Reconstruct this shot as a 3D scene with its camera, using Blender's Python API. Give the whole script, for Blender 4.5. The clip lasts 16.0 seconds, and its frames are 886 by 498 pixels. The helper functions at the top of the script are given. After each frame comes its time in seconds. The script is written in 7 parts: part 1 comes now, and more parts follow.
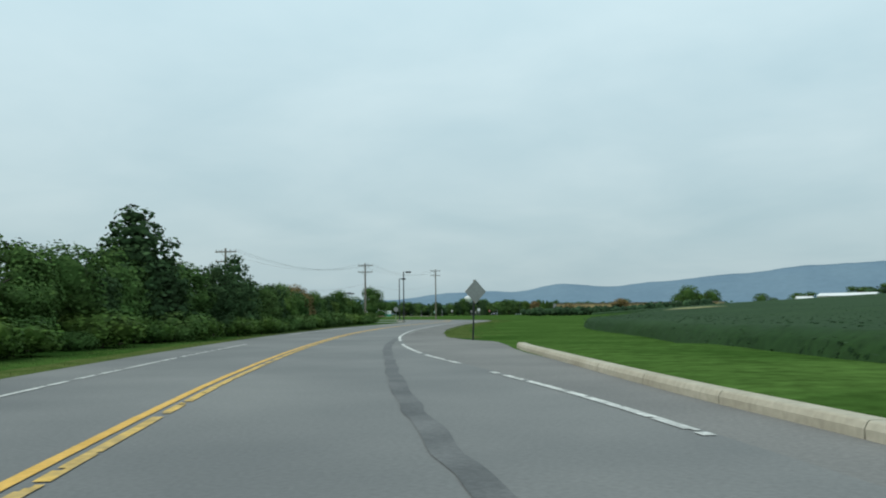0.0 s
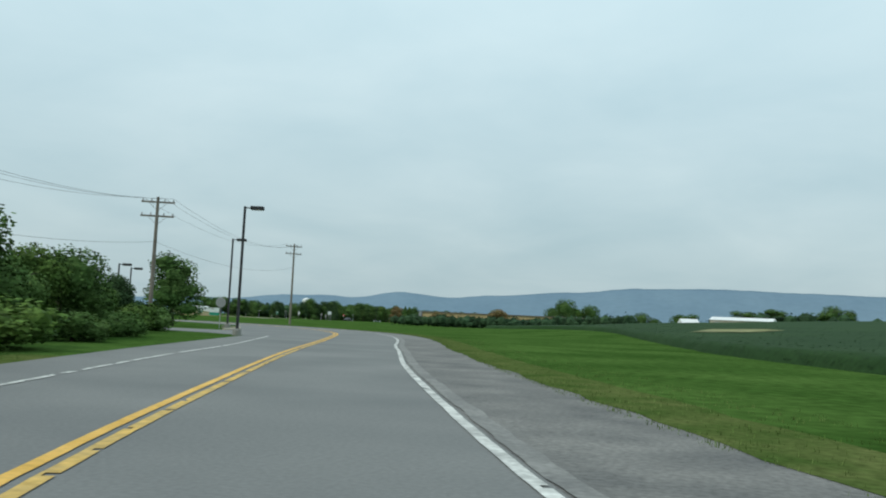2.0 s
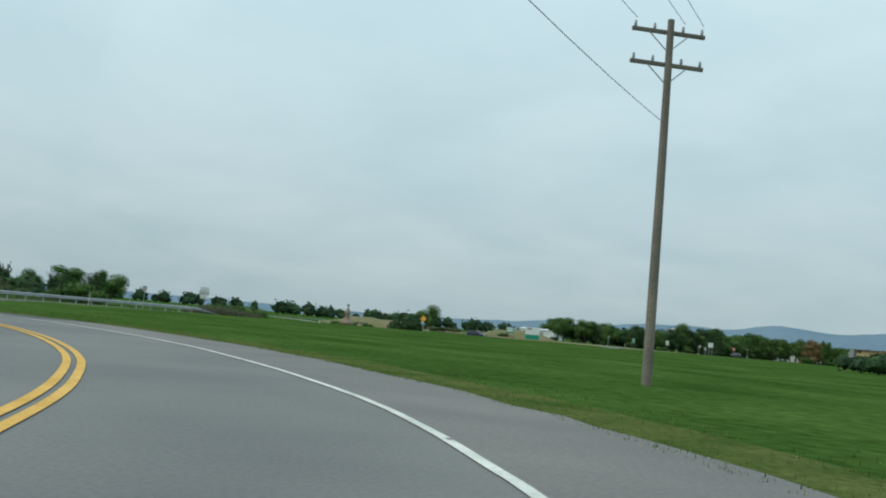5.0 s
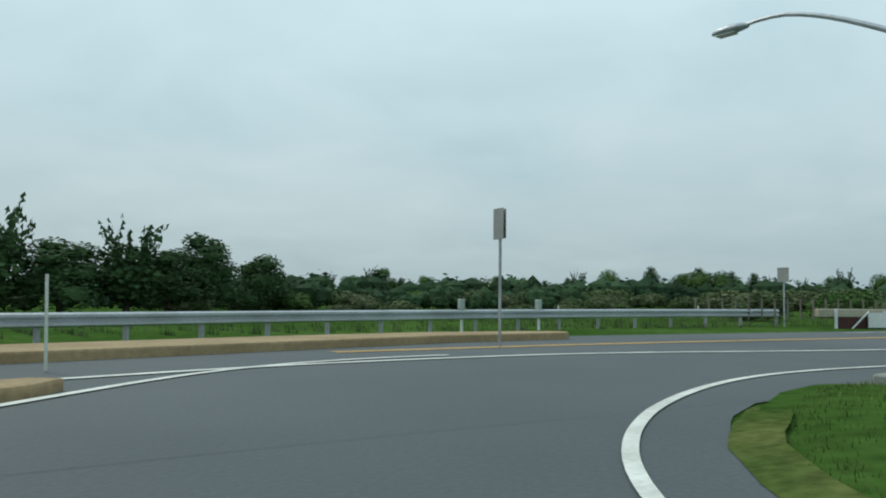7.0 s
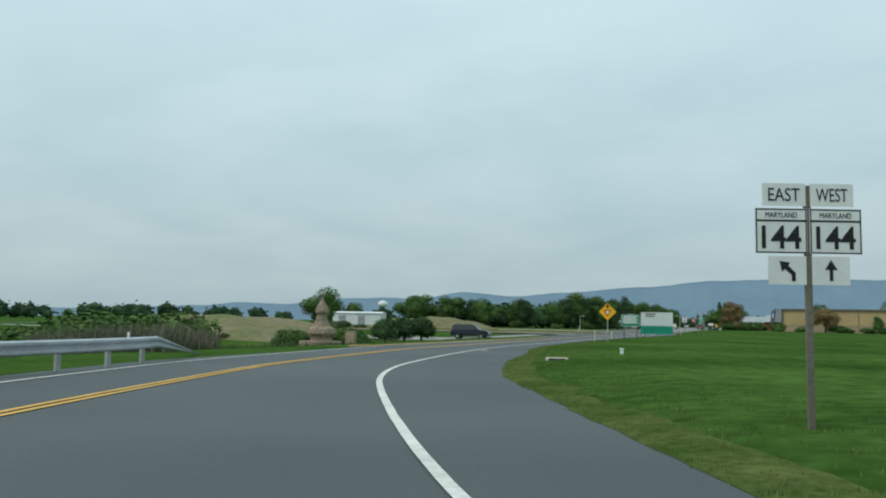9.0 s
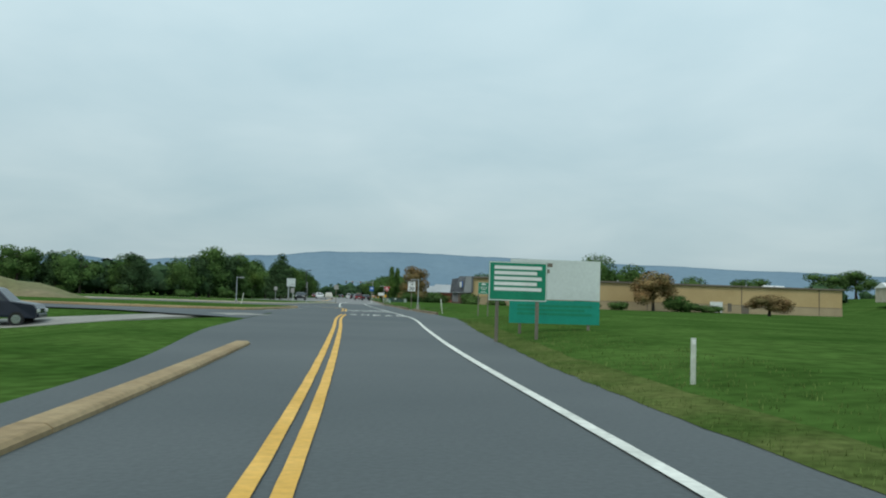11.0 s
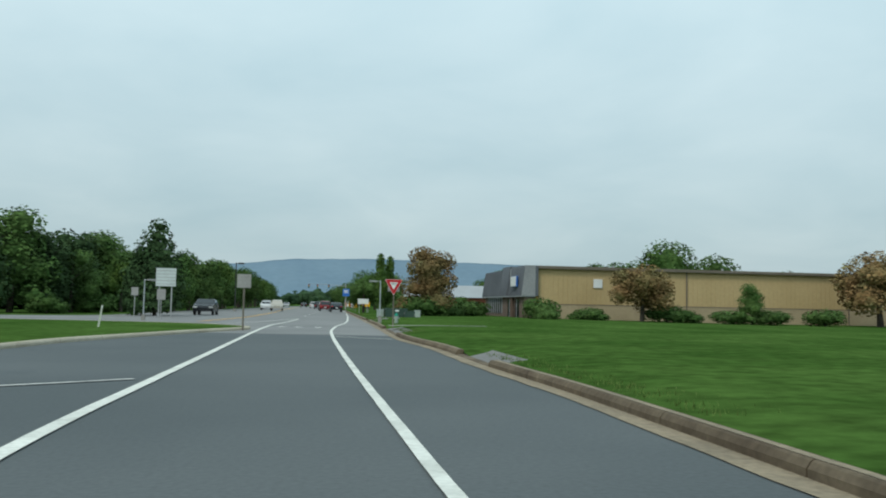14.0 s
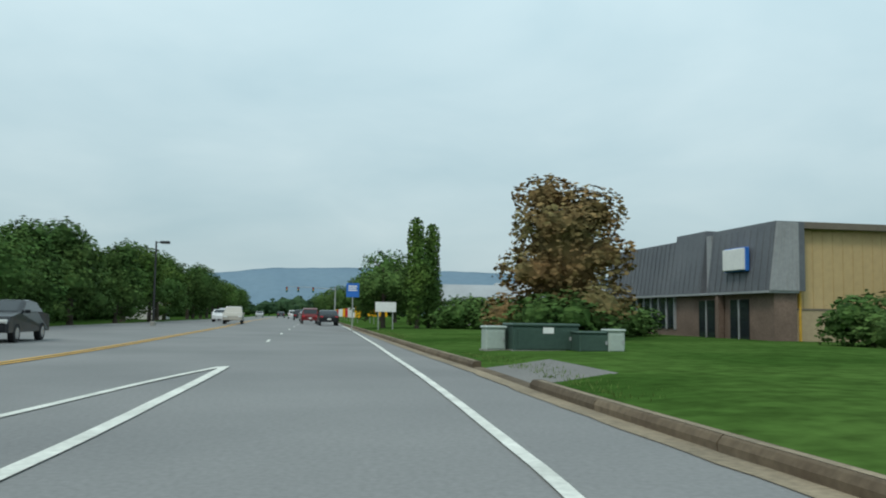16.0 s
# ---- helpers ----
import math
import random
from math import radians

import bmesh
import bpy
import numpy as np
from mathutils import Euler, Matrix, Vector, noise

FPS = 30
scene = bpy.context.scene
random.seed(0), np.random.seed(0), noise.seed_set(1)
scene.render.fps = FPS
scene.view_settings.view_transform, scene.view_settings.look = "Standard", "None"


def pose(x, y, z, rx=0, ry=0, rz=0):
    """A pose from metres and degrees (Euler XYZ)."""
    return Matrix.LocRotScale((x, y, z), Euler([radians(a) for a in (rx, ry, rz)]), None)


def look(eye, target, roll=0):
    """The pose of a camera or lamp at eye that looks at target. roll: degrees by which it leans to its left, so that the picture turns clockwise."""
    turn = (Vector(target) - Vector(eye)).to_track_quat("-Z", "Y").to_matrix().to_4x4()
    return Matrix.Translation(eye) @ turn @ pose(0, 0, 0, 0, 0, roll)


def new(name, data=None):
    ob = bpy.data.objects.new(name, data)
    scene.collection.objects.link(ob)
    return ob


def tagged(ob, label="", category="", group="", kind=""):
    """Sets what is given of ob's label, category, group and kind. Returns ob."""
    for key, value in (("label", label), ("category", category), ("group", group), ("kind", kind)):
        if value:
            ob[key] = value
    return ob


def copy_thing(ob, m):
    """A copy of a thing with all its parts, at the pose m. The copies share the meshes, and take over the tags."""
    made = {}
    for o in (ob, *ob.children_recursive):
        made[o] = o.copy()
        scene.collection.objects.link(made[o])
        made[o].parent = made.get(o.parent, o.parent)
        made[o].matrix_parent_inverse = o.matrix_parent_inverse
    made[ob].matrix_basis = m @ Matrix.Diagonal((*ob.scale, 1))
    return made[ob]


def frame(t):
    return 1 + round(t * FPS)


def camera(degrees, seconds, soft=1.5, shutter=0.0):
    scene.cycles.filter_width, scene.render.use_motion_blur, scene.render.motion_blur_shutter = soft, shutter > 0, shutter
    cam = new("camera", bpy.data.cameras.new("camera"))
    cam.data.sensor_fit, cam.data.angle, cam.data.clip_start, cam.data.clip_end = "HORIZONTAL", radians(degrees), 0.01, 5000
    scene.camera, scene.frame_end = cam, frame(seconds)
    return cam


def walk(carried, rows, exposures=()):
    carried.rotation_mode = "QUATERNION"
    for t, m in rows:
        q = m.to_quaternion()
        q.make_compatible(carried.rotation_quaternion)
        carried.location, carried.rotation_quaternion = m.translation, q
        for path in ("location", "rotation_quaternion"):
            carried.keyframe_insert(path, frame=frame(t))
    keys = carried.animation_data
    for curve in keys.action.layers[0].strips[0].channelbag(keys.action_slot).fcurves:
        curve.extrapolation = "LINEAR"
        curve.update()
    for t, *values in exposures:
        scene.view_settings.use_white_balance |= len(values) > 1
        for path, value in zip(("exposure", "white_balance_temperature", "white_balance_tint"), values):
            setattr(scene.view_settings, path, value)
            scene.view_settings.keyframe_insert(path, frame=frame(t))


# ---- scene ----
cam = camera(56.01, 16.0, soft=2.0, shutter=0.0)

# seconds, place, heading (clockwise from +y), pitch up, lean to the right
PATH = [
    (0.0, 193.64, -244.38, 1.180, -33.29, 4.44, 0.63),
    (0.5, 182.59, -231.24, 1.171, -30.75, 4.81, -0.76),
    (0.8, 176.08, -222.68, 1.129, -29.16, 4.61, -0.85),
    (1.0, 171.77, -217.17, 1.161, -27.80, 4.56, -0.88),
    (1.5, 162.11, -203.33, 1.144, -25.29, 5.04, -2.48),
    (2.0, 153.36, -189.20, 1.170, -22.30, 5.05, -2.58),
    (2.5, 145.45, -175.20, 1.144, -19.95, 5.06, -3.23),
    (3.0, 138.23, -161.29, 1.135, -17.91, 5.41, -5.01),
    (3.2, 135.41, -155.74, 1.114, -17.67, 5.90, -5.04),
    (3.6, 130.17, -145.03, 1.114, -18.90, 5.78, -5.04),
    (4.0, 124.50, -134.80, 1.114, -23.70, 5.65, -5.05),
    (4.4, 117.88, -125.46, 1.114, -31.43, 5.52, -5.11),
    (4.8, 110.07, -117.41, 1.114, -41.42, 5.39, -5.16),
    (5.3, 98.70, -109.84, 1.115, -56.10, 5.23, -5.18),
    (5.5, 93.65, -107.86, 1.170, -61.97, 5.17, -4.70),
    (6.0, 80.11, -105.76, 1.214, -77.69, 4.39, -3.85),
    (6.2, 74.98, -106.00, 1.226, -84.90, 4.59, -3.25),
    (6.4, 70.29, -106.85, 1.256, -92.15, 4.44, -2.55),
    (6.5, 68.25, -107.42, 1.233, -95.04, 4.29, -2.18),
    (6.6, 66.21, -107.99, 1.210, -97.93, 4.14, -1.81),
    (7.0, 58.94, -110.18, 1.143, -97.19, 3.28, -0.52),
    (7.2, 55.40, -110.71, 1.201, -90.38, 3.14, -0.48),
    (7.4, 51.77, -110.57, 1.134, -79.60, 4.05, -0.98),
    (7.5, 50.06, -110.19, 1.158, -72.62, 4.60, -1.03),
    (7.6, 48.45, -109.76, 1.151, -65.59, 5.21, -1.00),
    (7.8, 45.30, -107.69, 1.150, -51.29, 6.29, -1.57),
    (8.0, 42.37, -104.86, 1.159, -37.48, 5.94, -2.30),
    (8.5, 35.69, -94.79, 1.235, -24.87, 5.24, -0.71),
    (9.0, 28.52, -84.16, 1.272, -25.62, 4.98, -0.89),
    (9.5, 21.05, -72.68, 1.221, -22.28, 4.03, -1.64),
    (9.6, 19.98, -70.50, 1.194, -20.99, 3.92, -1.73),
    (10.0, 15.53, -60.14, 1.159, -13.51, 3.21, -2.50),
    (10.2, 13.42, -54.48, 1.022, -8.71, 3.04, -2.19),
    (10.6, 10.72, -43.26, 1.065, -2.49, 3.22, -2.01),
    (11.0, 9.26, -31.85, 1.108, 0.26, 3.40, -1.82),
    (11.4, 8.57, -20.46, 1.150, 1.46, 3.58, -1.64),
    (11.8, 8.14, -9.33, 1.193, 1.97, 3.75, -1.44),
    (12.3, 7.28, 3.86, 1.247, 2.35, 3.98, -1.21),
    (12.5, 6.79, 8.76, 1.275, 2.35, 3.91, -0.89),
    (13.0, 5.55, 19.92, 1.184, 2.37, 3.77, -0.81),
    (13.3, 4.87, 26.74, 1.060, 2.37, 3.93, -0.88),
    (13.5, 4.31, 31.34, 1.109, 2.42, 3.74, -0.99),
    (14.0, 2.89, 43.04, 1.233, 2.27, 3.92, -1.10),
    (14.5, 1.54, 54.97, 1.195, 2.02, 3.50, -0.25),
    (15.0, 0.17, 66.62, 1.096, 2.26, 3.71, -0.59),
    (15.2, -0.38, 71.53, 0.975, 2.58, 3.95, -0.72),
    (15.5, -1.12, 79.07, 1.067, 2.97, 4.53, -0.59),
    (16.0, -2.32, 91.05, 1.129, 3.56, 4.56, -0.84),
]


def eye_pose(x, y, z, heading, pitch, lean):
    h, p = radians(heading), radians(pitch)
    way = Vector((math.sin(h) * math.cos(p), math.cos(h) * math.cos(p), math.sin(p)))
    return look((x, y, z), Vector((x, y, z)) + way * 10, -lean)


walk(cam, [(t, eye_pose(*row)) for t, *row in PATH], [(0.0, 0.0), (3.2, 0.0), (5.3, -0.08), (10.2, -0.08), (12.3, 0.0), (16.0, 0.0)])

# ---- sky, sun, exposure ----
scene.view_settings.exposure = 0.0
SUN_HEADING, SUN_HEIGHT = 215.0, 52.0
world = bpy.data.worlds.new("overcast_sky")
scene.world = world
world.use_nodes = True
wt = world.node_tree
wt.nodes.clear()


def wnode(kind, **values):
    n = wt.nodes.new(kind)
    for k, v in values.items():
        n.inputs[k].default_value = v
    return n


sky = wt.nodes.new("ShaderNodeTexSky")
sky.sky_type = "NISHITA"
sky.sun_disc = False
sky.sun_elevation = radians(SUN_HEIGHT)
sky.sun_rotation = radians(SUN_HEADING)
sky.air_density, sky.dust_density = 1.4, 3.0
sky_gain = wnode("ShaderNodeMix")
sky_gain.data_type, sky_gain.blend_type = "RGBA", "MULTIPLY"
sky_gain.inputs[0].default_value = 1.0
sky_gain.inputs[7].default_value = (0.10, 0.10, 0.10, 1)
wt.links.new(sky.outputs[0], sky_gain.inputs[6])
coords = wt.nodes.new("ShaderNodeTexCoord")
# the cloud layer: the direction is flattened on to a high plane, so that the streaks grow finer to the horizon
sep = wt.nodes.new("ShaderNodeSeparateXYZ")
wt.links.new(coords.outputs["Generated"], sep.inputs[0])
lift = wnode("ShaderNodeMath")
lift.operation = "ADD"
lift.inputs[1].default_value = 0.22
wt.links.new(sep.outputs[2], lift.inputs[0])
flat = wt.nodes.new("ShaderNodeVectorMath")
flat.operation = "DIVIDE"
three = wt.nodes.new("ShaderNodeCombineXYZ")
for i in range(3):
    wt.links.new(lift.outputs[0], three.inputs[i])
wt.links.new(coords.outputs["Generated"], flat.inputs[0])
wt.links.new(three.outputs[0], flat.inputs[1])
clouds = wnode("ShaderNodeTexNoise", Scale=1.6, Detail=5.0, Roughness=0.5, Distortion=0.3)
wt.links.new(flat.outputs[0], clouds.inputs["Vector"])
shade = wt.nodes.new("ShaderNodeValToRGB")
shade.color_ramp.elements[0].position, shade.color_ramp.elements[0].color = 0.28, (0.450, 0.612, 0.668, 1)
shade.color_ramp.elements[1].position, shade.color_ramp.elements[1].color = 0.75, (0.575, 0.722, 0.762, 1)
wt.links.new(clouds.outputs[0], shade.inputs[0])
# the cloud deck grows lighter overhead
height = wt.nodes.new("ShaderNodeMapRange")
for k, v in (("From Min", 0.0), ("From Max", 0.45), ("To Min", 0.88), ("To Max", 1.42)):
    height.inputs[k].default_value = v
wt.links.new(sep.outputs[2], height.inputs["Value"])
deck = wt.nodes.new("ShaderNodeVectorMath")
deck.operation = "SCALE"
wt.links.new(shade.outputs[0], deck.inputs[0])
wt.links.new(height.outputs[0], deck.inputs["Scale"])
cover = wnode("ShaderNodeMix")
cover.data_type = "RGBA"
cover.inputs[0].default_value = 0.88
wt.links.new(sky_gain.outputs[2], cover.inputs[6])
wt.links.new(deck.outputs[0], cover.inputs[7])
back = wnode("ShaderNodeBackground", Strength=1.0)
wt.links.new(cover.outputs[2], back.inputs[0])
wout = wt.nodes.new("ShaderNodeOutputWorld")
wt.links.new(back.outputs[0], wout.inputs[0])

sun = new("sun", bpy.data.lights.new("sun", "SUN"))
sun.data.energy, sun.data.angle, sun.data.color = 1.3, radians(14), (1.0, 0.95, 0.86)
h, e = radians(SUN_HEADING), radians(SUN_HEIGHT)
sun.matrix_world = look((0, 0, 0), Vector((-math.sin(h) * math.cos(e), -math.cos(h) * math.cos(e), -math.sin(e))))
sun.location = (0, 0, 60)


# ---- materials ----
def mat(name, colour, rough=0.8, vary=0.25, patch=0.4, grain=25.0, bump=0.0, metal=0.0, tint=None, per_object=0.0, per_island=0.0, local=False, spec=0.3):
    """A surface with stains at one scale and grain at another; tint: the colour that the patches go to."""
    m = bpy.data.materials.new(name)
    m.use_nodes = True
    t = m.node_tree
    b = t.nodes["Principled BSDF"]
    b.inputs["Roughness"].default_value, b.inputs["Metallic"].default_value = rough, metal
    b.inputs["Specular IOR Level"].default_value = spec
    if local:
        where = t.nodes.new("ShaderNodeTexCoord").outputs["Object"]
    else:
        where = t.nodes.new("ShaderNodeNewGeometry").outputs["Position"]
    big = t.nodes.new("ShaderNodeTexNoise")
    big.inputs["Scale"].default_value, big.inputs["Detail"].default_value = patch, 4.0
    small = t.nodes.new("ShaderNodeTexNoise")
    small.inputs["Scale"].default_value, small.inputs["Detail"].default_value = grain, 3.0
    t.links.new(where, big.inputs["Vector"])
    t.links.new(where, small.inputs["Vector"])
    mix = t.nodes.new("ShaderNodeMix")
    mix.data_type = "RGBA"
    second = tint if tint else tuple(min(1, c * (1 + vary)) for c in colour)
    mix.inputs[6].default_value = (*(colour if tint else tuple(c * (1 - vary) for c in colour)), 1)
    mix.inputs[7].default_value = (*second, 1)
    ramp = t.nodes.new("ShaderNodeMapRange")
    ramp.inputs["From Min"].default_value, ramp.inputs["From Max"].default_value = 0.32, 0.68
    t.links.new(big.outputs[0], ramp.inputs["Value"])
    t.links.new(ramp.outputs[0], mix.inputs[0])
    gain = t.nodes.new("ShaderNodeMapRange")
    gain.inputs["From Min"].default_value, gain.inputs["From Max"].default_value = 0.25, 0.75
    gain.inputs["To Min"].default_value, gain.inputs["To Max"].default_value = 1 - vary, 1 + vary
    t.links.new(small.outputs[0], gain.inputs["Value"])
    level = gain.outputs[0]
    for amount, source in ((per_object, "object"), (per_island, "island")):
        if amount:
            r = t.nodes.new("ShaderNodeObjectInfo").outputs["Random"] if source == "object" else t.nodes.new("ShaderNodeNewGeometry").outputs["Random Per Island"]
            q = t.nodes.new("ShaderNodeMapRange")
            q.inputs["To Min"].default_value, q.inputs["To Max"].default_value = 1 - amount, 1 + amount
            t.links.new(r, q.inputs["Value"])
            mul = t.nodes.new("ShaderNodeMath")
            mul.operation = "MULTIPLY"
            t.links.new(level, mul.inputs[0])
            t.links.new(q.outputs[0], mul.inputs[1])
            level = mul.outputs[0]
    out = t.nodes.new("ShaderNodeVectorMath")
    out.operation = "SCALE"
    t.links.new(mix.outputs[2], out.inputs[0])
    t.links.new(level, out.inputs["Scale"])
    t.links.new(out.outputs[0], b.inputs["Base Color"])
    if bump:
        bn = t.nodes.new("ShaderNodeBump")
        bn.inputs["Strength"].default_value, bn.inputs["Distance"].default_value = bump, 0.03
        t.links.new(small.outputs[0], bn.inputs["Height"])
        t.links.new(bn.outputs[0], b.inputs["Normal"])
    return m


GRASS = mat("mown_grass", (0.033, 0.075, 0.015), 1.0, 0.36, 0.16, 2.6, 0.8, tint=(0.066, 0.124, 0.029), spec=0.0)
GRASS_DRY = mat("dry_verge_grass", (0.048, 0.084, 0.020), 0.9, 0.35, 0.8, 8, 0.4, tint=(0.105, 0.126, 0.042), spec=0.0)
BLADES = mat("grass_blades", (0.080, 0.138, 0.032), 0.8, 0.2, 0.3, 5, tint=(0.140, 0.185, 0.060), per_island=0.4, spec=0.0)
CROP = mat("soybean_leaves", (0.016, 0.044, 0.012), 0.9, 0.22, 0.06, 3, 0.25, tint=(0.024, 0.057, 0.016), per_island=0.1, spec=0.1)
CROP_BARE = mat("bare_field_patch", (0.20, 0.20, 0.09), 0.9, 0.3, 0.2, 3)
ASPHALT_OLD = mat("worn_asphalt", (0.142, 0.146, 0.144), 0.85, 0.12, 0.22, 18, 0.25, tint=(0.198, 0.199, 0.191))
ASPHALT_NEW = mat("dark_asphalt", (0.072, 0.085, 0.089), 0.8, 0.12, 0.16, 18, 0.25, tint=(0.097, 0.110, 0.113))
ASPHALT_PATCH = mat("tar_patch", (0.082, 0.085, 0.086), 0.8, 0.2, 0.9, 18, 0.2, tint=(0.150, 0.152, 0.150))
ASPHALT_SHOULDER = mat("brownish_shoulder_asphalt", (0.155, 0.152, 0.145), 0.9, 0.16, 0.3, 16, 0.3, tint=(0.205, 0.199, 0.187))
TYRE_MARK = mat("rubbed_tyre_mark", (0.066, 0.074, 0.079), 0.75, 0.12, 0.8, 16, tint=(0.090, 0.099, 0.104))
# sandy gutter colour, also used for the light painted along the kerb's top
GUTTER_TOPLIGHT = mat("sandy_gutter_and_lit_edge", (0.20, 0.165, 0.115), 0.95, 0.25, 0.7, 12, 0.3, tint=(0.29, 0.235, 0.16))
# brown kerb concrete, darkened further for the shade on its upright faces
KERB_BROWN_SHADED = mat("stained_brown_shaded_kerb", (0.090, 0.066, 0.043), 0.95, 0.24, 0.9, 10, 0.3, tint=(0.160, 0.125, 0.083), per_object=0.18)
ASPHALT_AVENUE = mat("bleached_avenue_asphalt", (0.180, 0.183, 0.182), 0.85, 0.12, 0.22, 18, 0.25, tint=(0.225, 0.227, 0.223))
GRAVEL = mat("gravel_shoulder", (0.115, 0.114, 0.110), 0.95, 0.3, 0.7, 14, 0.7, tint=(0.205, 0.198, 0.184))
CEMENT_STRIP = mat("pale_cracked_strip", (0.165, 0.163, 0.156), 0.9, 0.25, 1.2, 12, 0.4, tint=(0.25, 0.245, 0.23))
WHITE_LINE = mat("white_road_paint", (0.54, 0.55, 0.50), 0.75, 0.14, 1.5, 14, 0.1, tint=(0.73, 0.74, 0.68))
WHITE_WORN = mat("worn_white_road_paint", (0.36, 0.36, 0.34), 0.8, 0.3, 1.8, 9, 0.1, tint=(0.68, 0.68, 0.64))
YELLOW_LINE = mat("yellow_road_paint", (0.60, 0.34, 0.055), 0.7, 0.14, 1.2, 12, 0.1, tint=(0.74, 0.44, 0.10))
YELLOW_WORN = mat("worn_yellow_road_paint", (0.42, 0.30, 0.12), 0.8, 0.3, 2.0, 7, 0.1, tint=(0.66, 0.42, 0.10))
CONCRETE = mat("concrete", (0.36, 0.32, 0.24), 0.9, 0.14, 0.5, 9, 0.2, tint=(0.46, 0.42, 0.33))
CONCRETE_TAN = mat("stained_concrete", (0.27, 0.19, 0.10), 0.9, 0.2, 0.6, 9, 0.2, tint=(0.36, 0.27, 0.15))
CONCRETE_GREY = mat("grey_concrete", (0.27, 0.265, 0.24), 0.9, 0.14, 0.5, 9, 0.2)
GALV = mat("galvanised_steel", (0.46, 0.49, 0.51), 0.45, 0.12, 1.0, 12, metal=0.55)
GALV_DULL = mat("weathered_zinc", (0.36, 0.37, 0.37), 0.6, 0.15, 1.0, 12, metal=0.3)
BRONZE = mat("dark_bronze_paint", (0.035, 0.036, 0.038), 0.5, 0.15, 2.0, 14)
WOOD_POLE = mat("weathered_pole_wood", (0.19, 0.165, 0.135), 0.9, 0.25, 0.8, 20, 0.3)
WOOD_POST = mat("treated_sign_post", (0.17, 0.155, 0.125), 0.9, 0.2, 1.0, 20, 0.3)
SIGN_BACK = mat("aluminium_sign_back", (0.34, 0.335, 0.32), 0.55, 0.1, 2.0, 12, metal=0.2)
SIGN_TAN = mat("weathered_tan_sign_back", (0.34, 0.31, 0.20), 0.7, 0.12, 2.0, 12)
SIGN_WHITE = mat("white_sign_sheet", (0.74, 0.75, 0.73), 0.5, 0.05, 2.0, 12)
SIGN_BLACK = mat("black_sign_print", (0.015, 0.015, 0.017), 0.5, 0.1, 2.0, 12)
SIGN_RED = mat("red_sign_sheet", (0.50, 0.022, 0.030), 0.5, 0.08, 2.0, 12)
SIGN_YELLOW = mat("yellow_sign_sheet", (0.85, 0.44, 0.01), 0.5, 0.06, 2.0, 12)
SIGN_GREEN = mat("green_sign_sheet", (0.010, 0.215, 0.120), 0.5, 0.08, 2.0, 12)
SIGN_TEAL = mat("teal_sign_sheet", (0.010, 0.260, 0.185), 0.5, 0.08, 2.0, 12)
SIGN_BLUE = mat("blue_sign_sheet", (0.030, 0.150, 0.52), 0.5, 0.08, 2.0, 12)
SIGN_PALE = mat("pale_board", (0.58, 0.64, 0.62), 0.6, 0.06, 1.0, 12)
WHITE_PAINT = mat("white_paint", (0.72, 0.73, 0.72), 0.6, 0.06, 0.6, 8)
DELINEATOR = mat("flexible_white_plastic", (0.55, 0.58, 0.50), 0.6, 0.12, 1.5, 12)
BARK = mat("bark", (0.075, 0.062, 0.048), 0.95, 0.25, 1.5, 12, 0.4)
LEAF_DARK = mat("dark_conifer_needles", (0.037, 0.072, 0.029), 0.95, 0.2, 0.4, 4, tint=(0.060, 0.104, 0.043), per_island=0.35, per_object=0.15, spec=0.08)
LEAF = mat("broad_leaves", (0.051, 0.106, 0.028), 0.9, 0.2, 0.35, 4, tint=(0.092, 0.154, 0.045), per_island=0.38, per_object=0.18, spec=0.08)
LEAF_LIGHT = mat("light_leaves", (0.050, 0.105, 0.024), 0.75, 0.2, 0.35, 4, tint=(0.095, 0.155, 0.034), per_island=0.35, per_object=0.12, spec=0.08)
LEAF_RUST = mat("rust_tinged_leaves", (0.240, 0.143, 0.065), 0.95, 0.2, 0.55, 4, tint=(0.150, 0.138, 0.060), per_island=0.4, per_object=0.1, spec=0.08)
LEAF_FAR = mat("far_woodland", (0.024, 0.050, 0.026), 0.9, 0.2, 0.05, 0.6, tint=(0.042, 0.078, 0.034), per_island=0.35, spec=0.08)
REED = mat("reed_stems", (0.120, 0.125, 0.080), 0.9, 0.2, 0.5, 4, tint=(0.190, 0.175, 0.120), per_island=0.35)
SCRUB = mat("scrub_leaves", (0.060, 0.098, 0.034), 0.85, 0.2, 0.4, 4, tint=(0.125, 0.145, 0.075), per_island=0.35, spec=0.08)
DIRT = mat("dry_earth_bank", (0.20, 0.165, 0.095), 0.95, 0.25, 0.14, 1.5, 0.3, tint=(0.12, 0.14, 0.05))
# the ridge's blue is distance haze mixed into the base colour
RIDGE_HAZED = mat("wooded_ridge_haze_in_colour", (0.150, 0.222, 0.282), 1.0, 0.05, 0.004, 0.03, tint=(0.172, 0.248, 0.306), spec=0.0)
RIDGE_FAR = mat("farther_hazy_ridge", (0.235, 0.335, 0.400), 1.0, 0.04, 0.004, 0.03, spec=0.0)
WALL_TAN = mat("tan_metal_siding", (0.46, 0.335, 0.165), 0.7, 0.06, 0.2, 4, tint=(0.52, 0.385, 0.20))
WALL_TAN_LOW = mat("tan_block_wall", (0.40, 0.315, 0.20), 0.85, 0.08, 0.4, 6, 0.1)
FASCIA = mat("brown_fascia", (0.165, 0.140, 0.110), 0.7, 0.1, 0.5, 6)
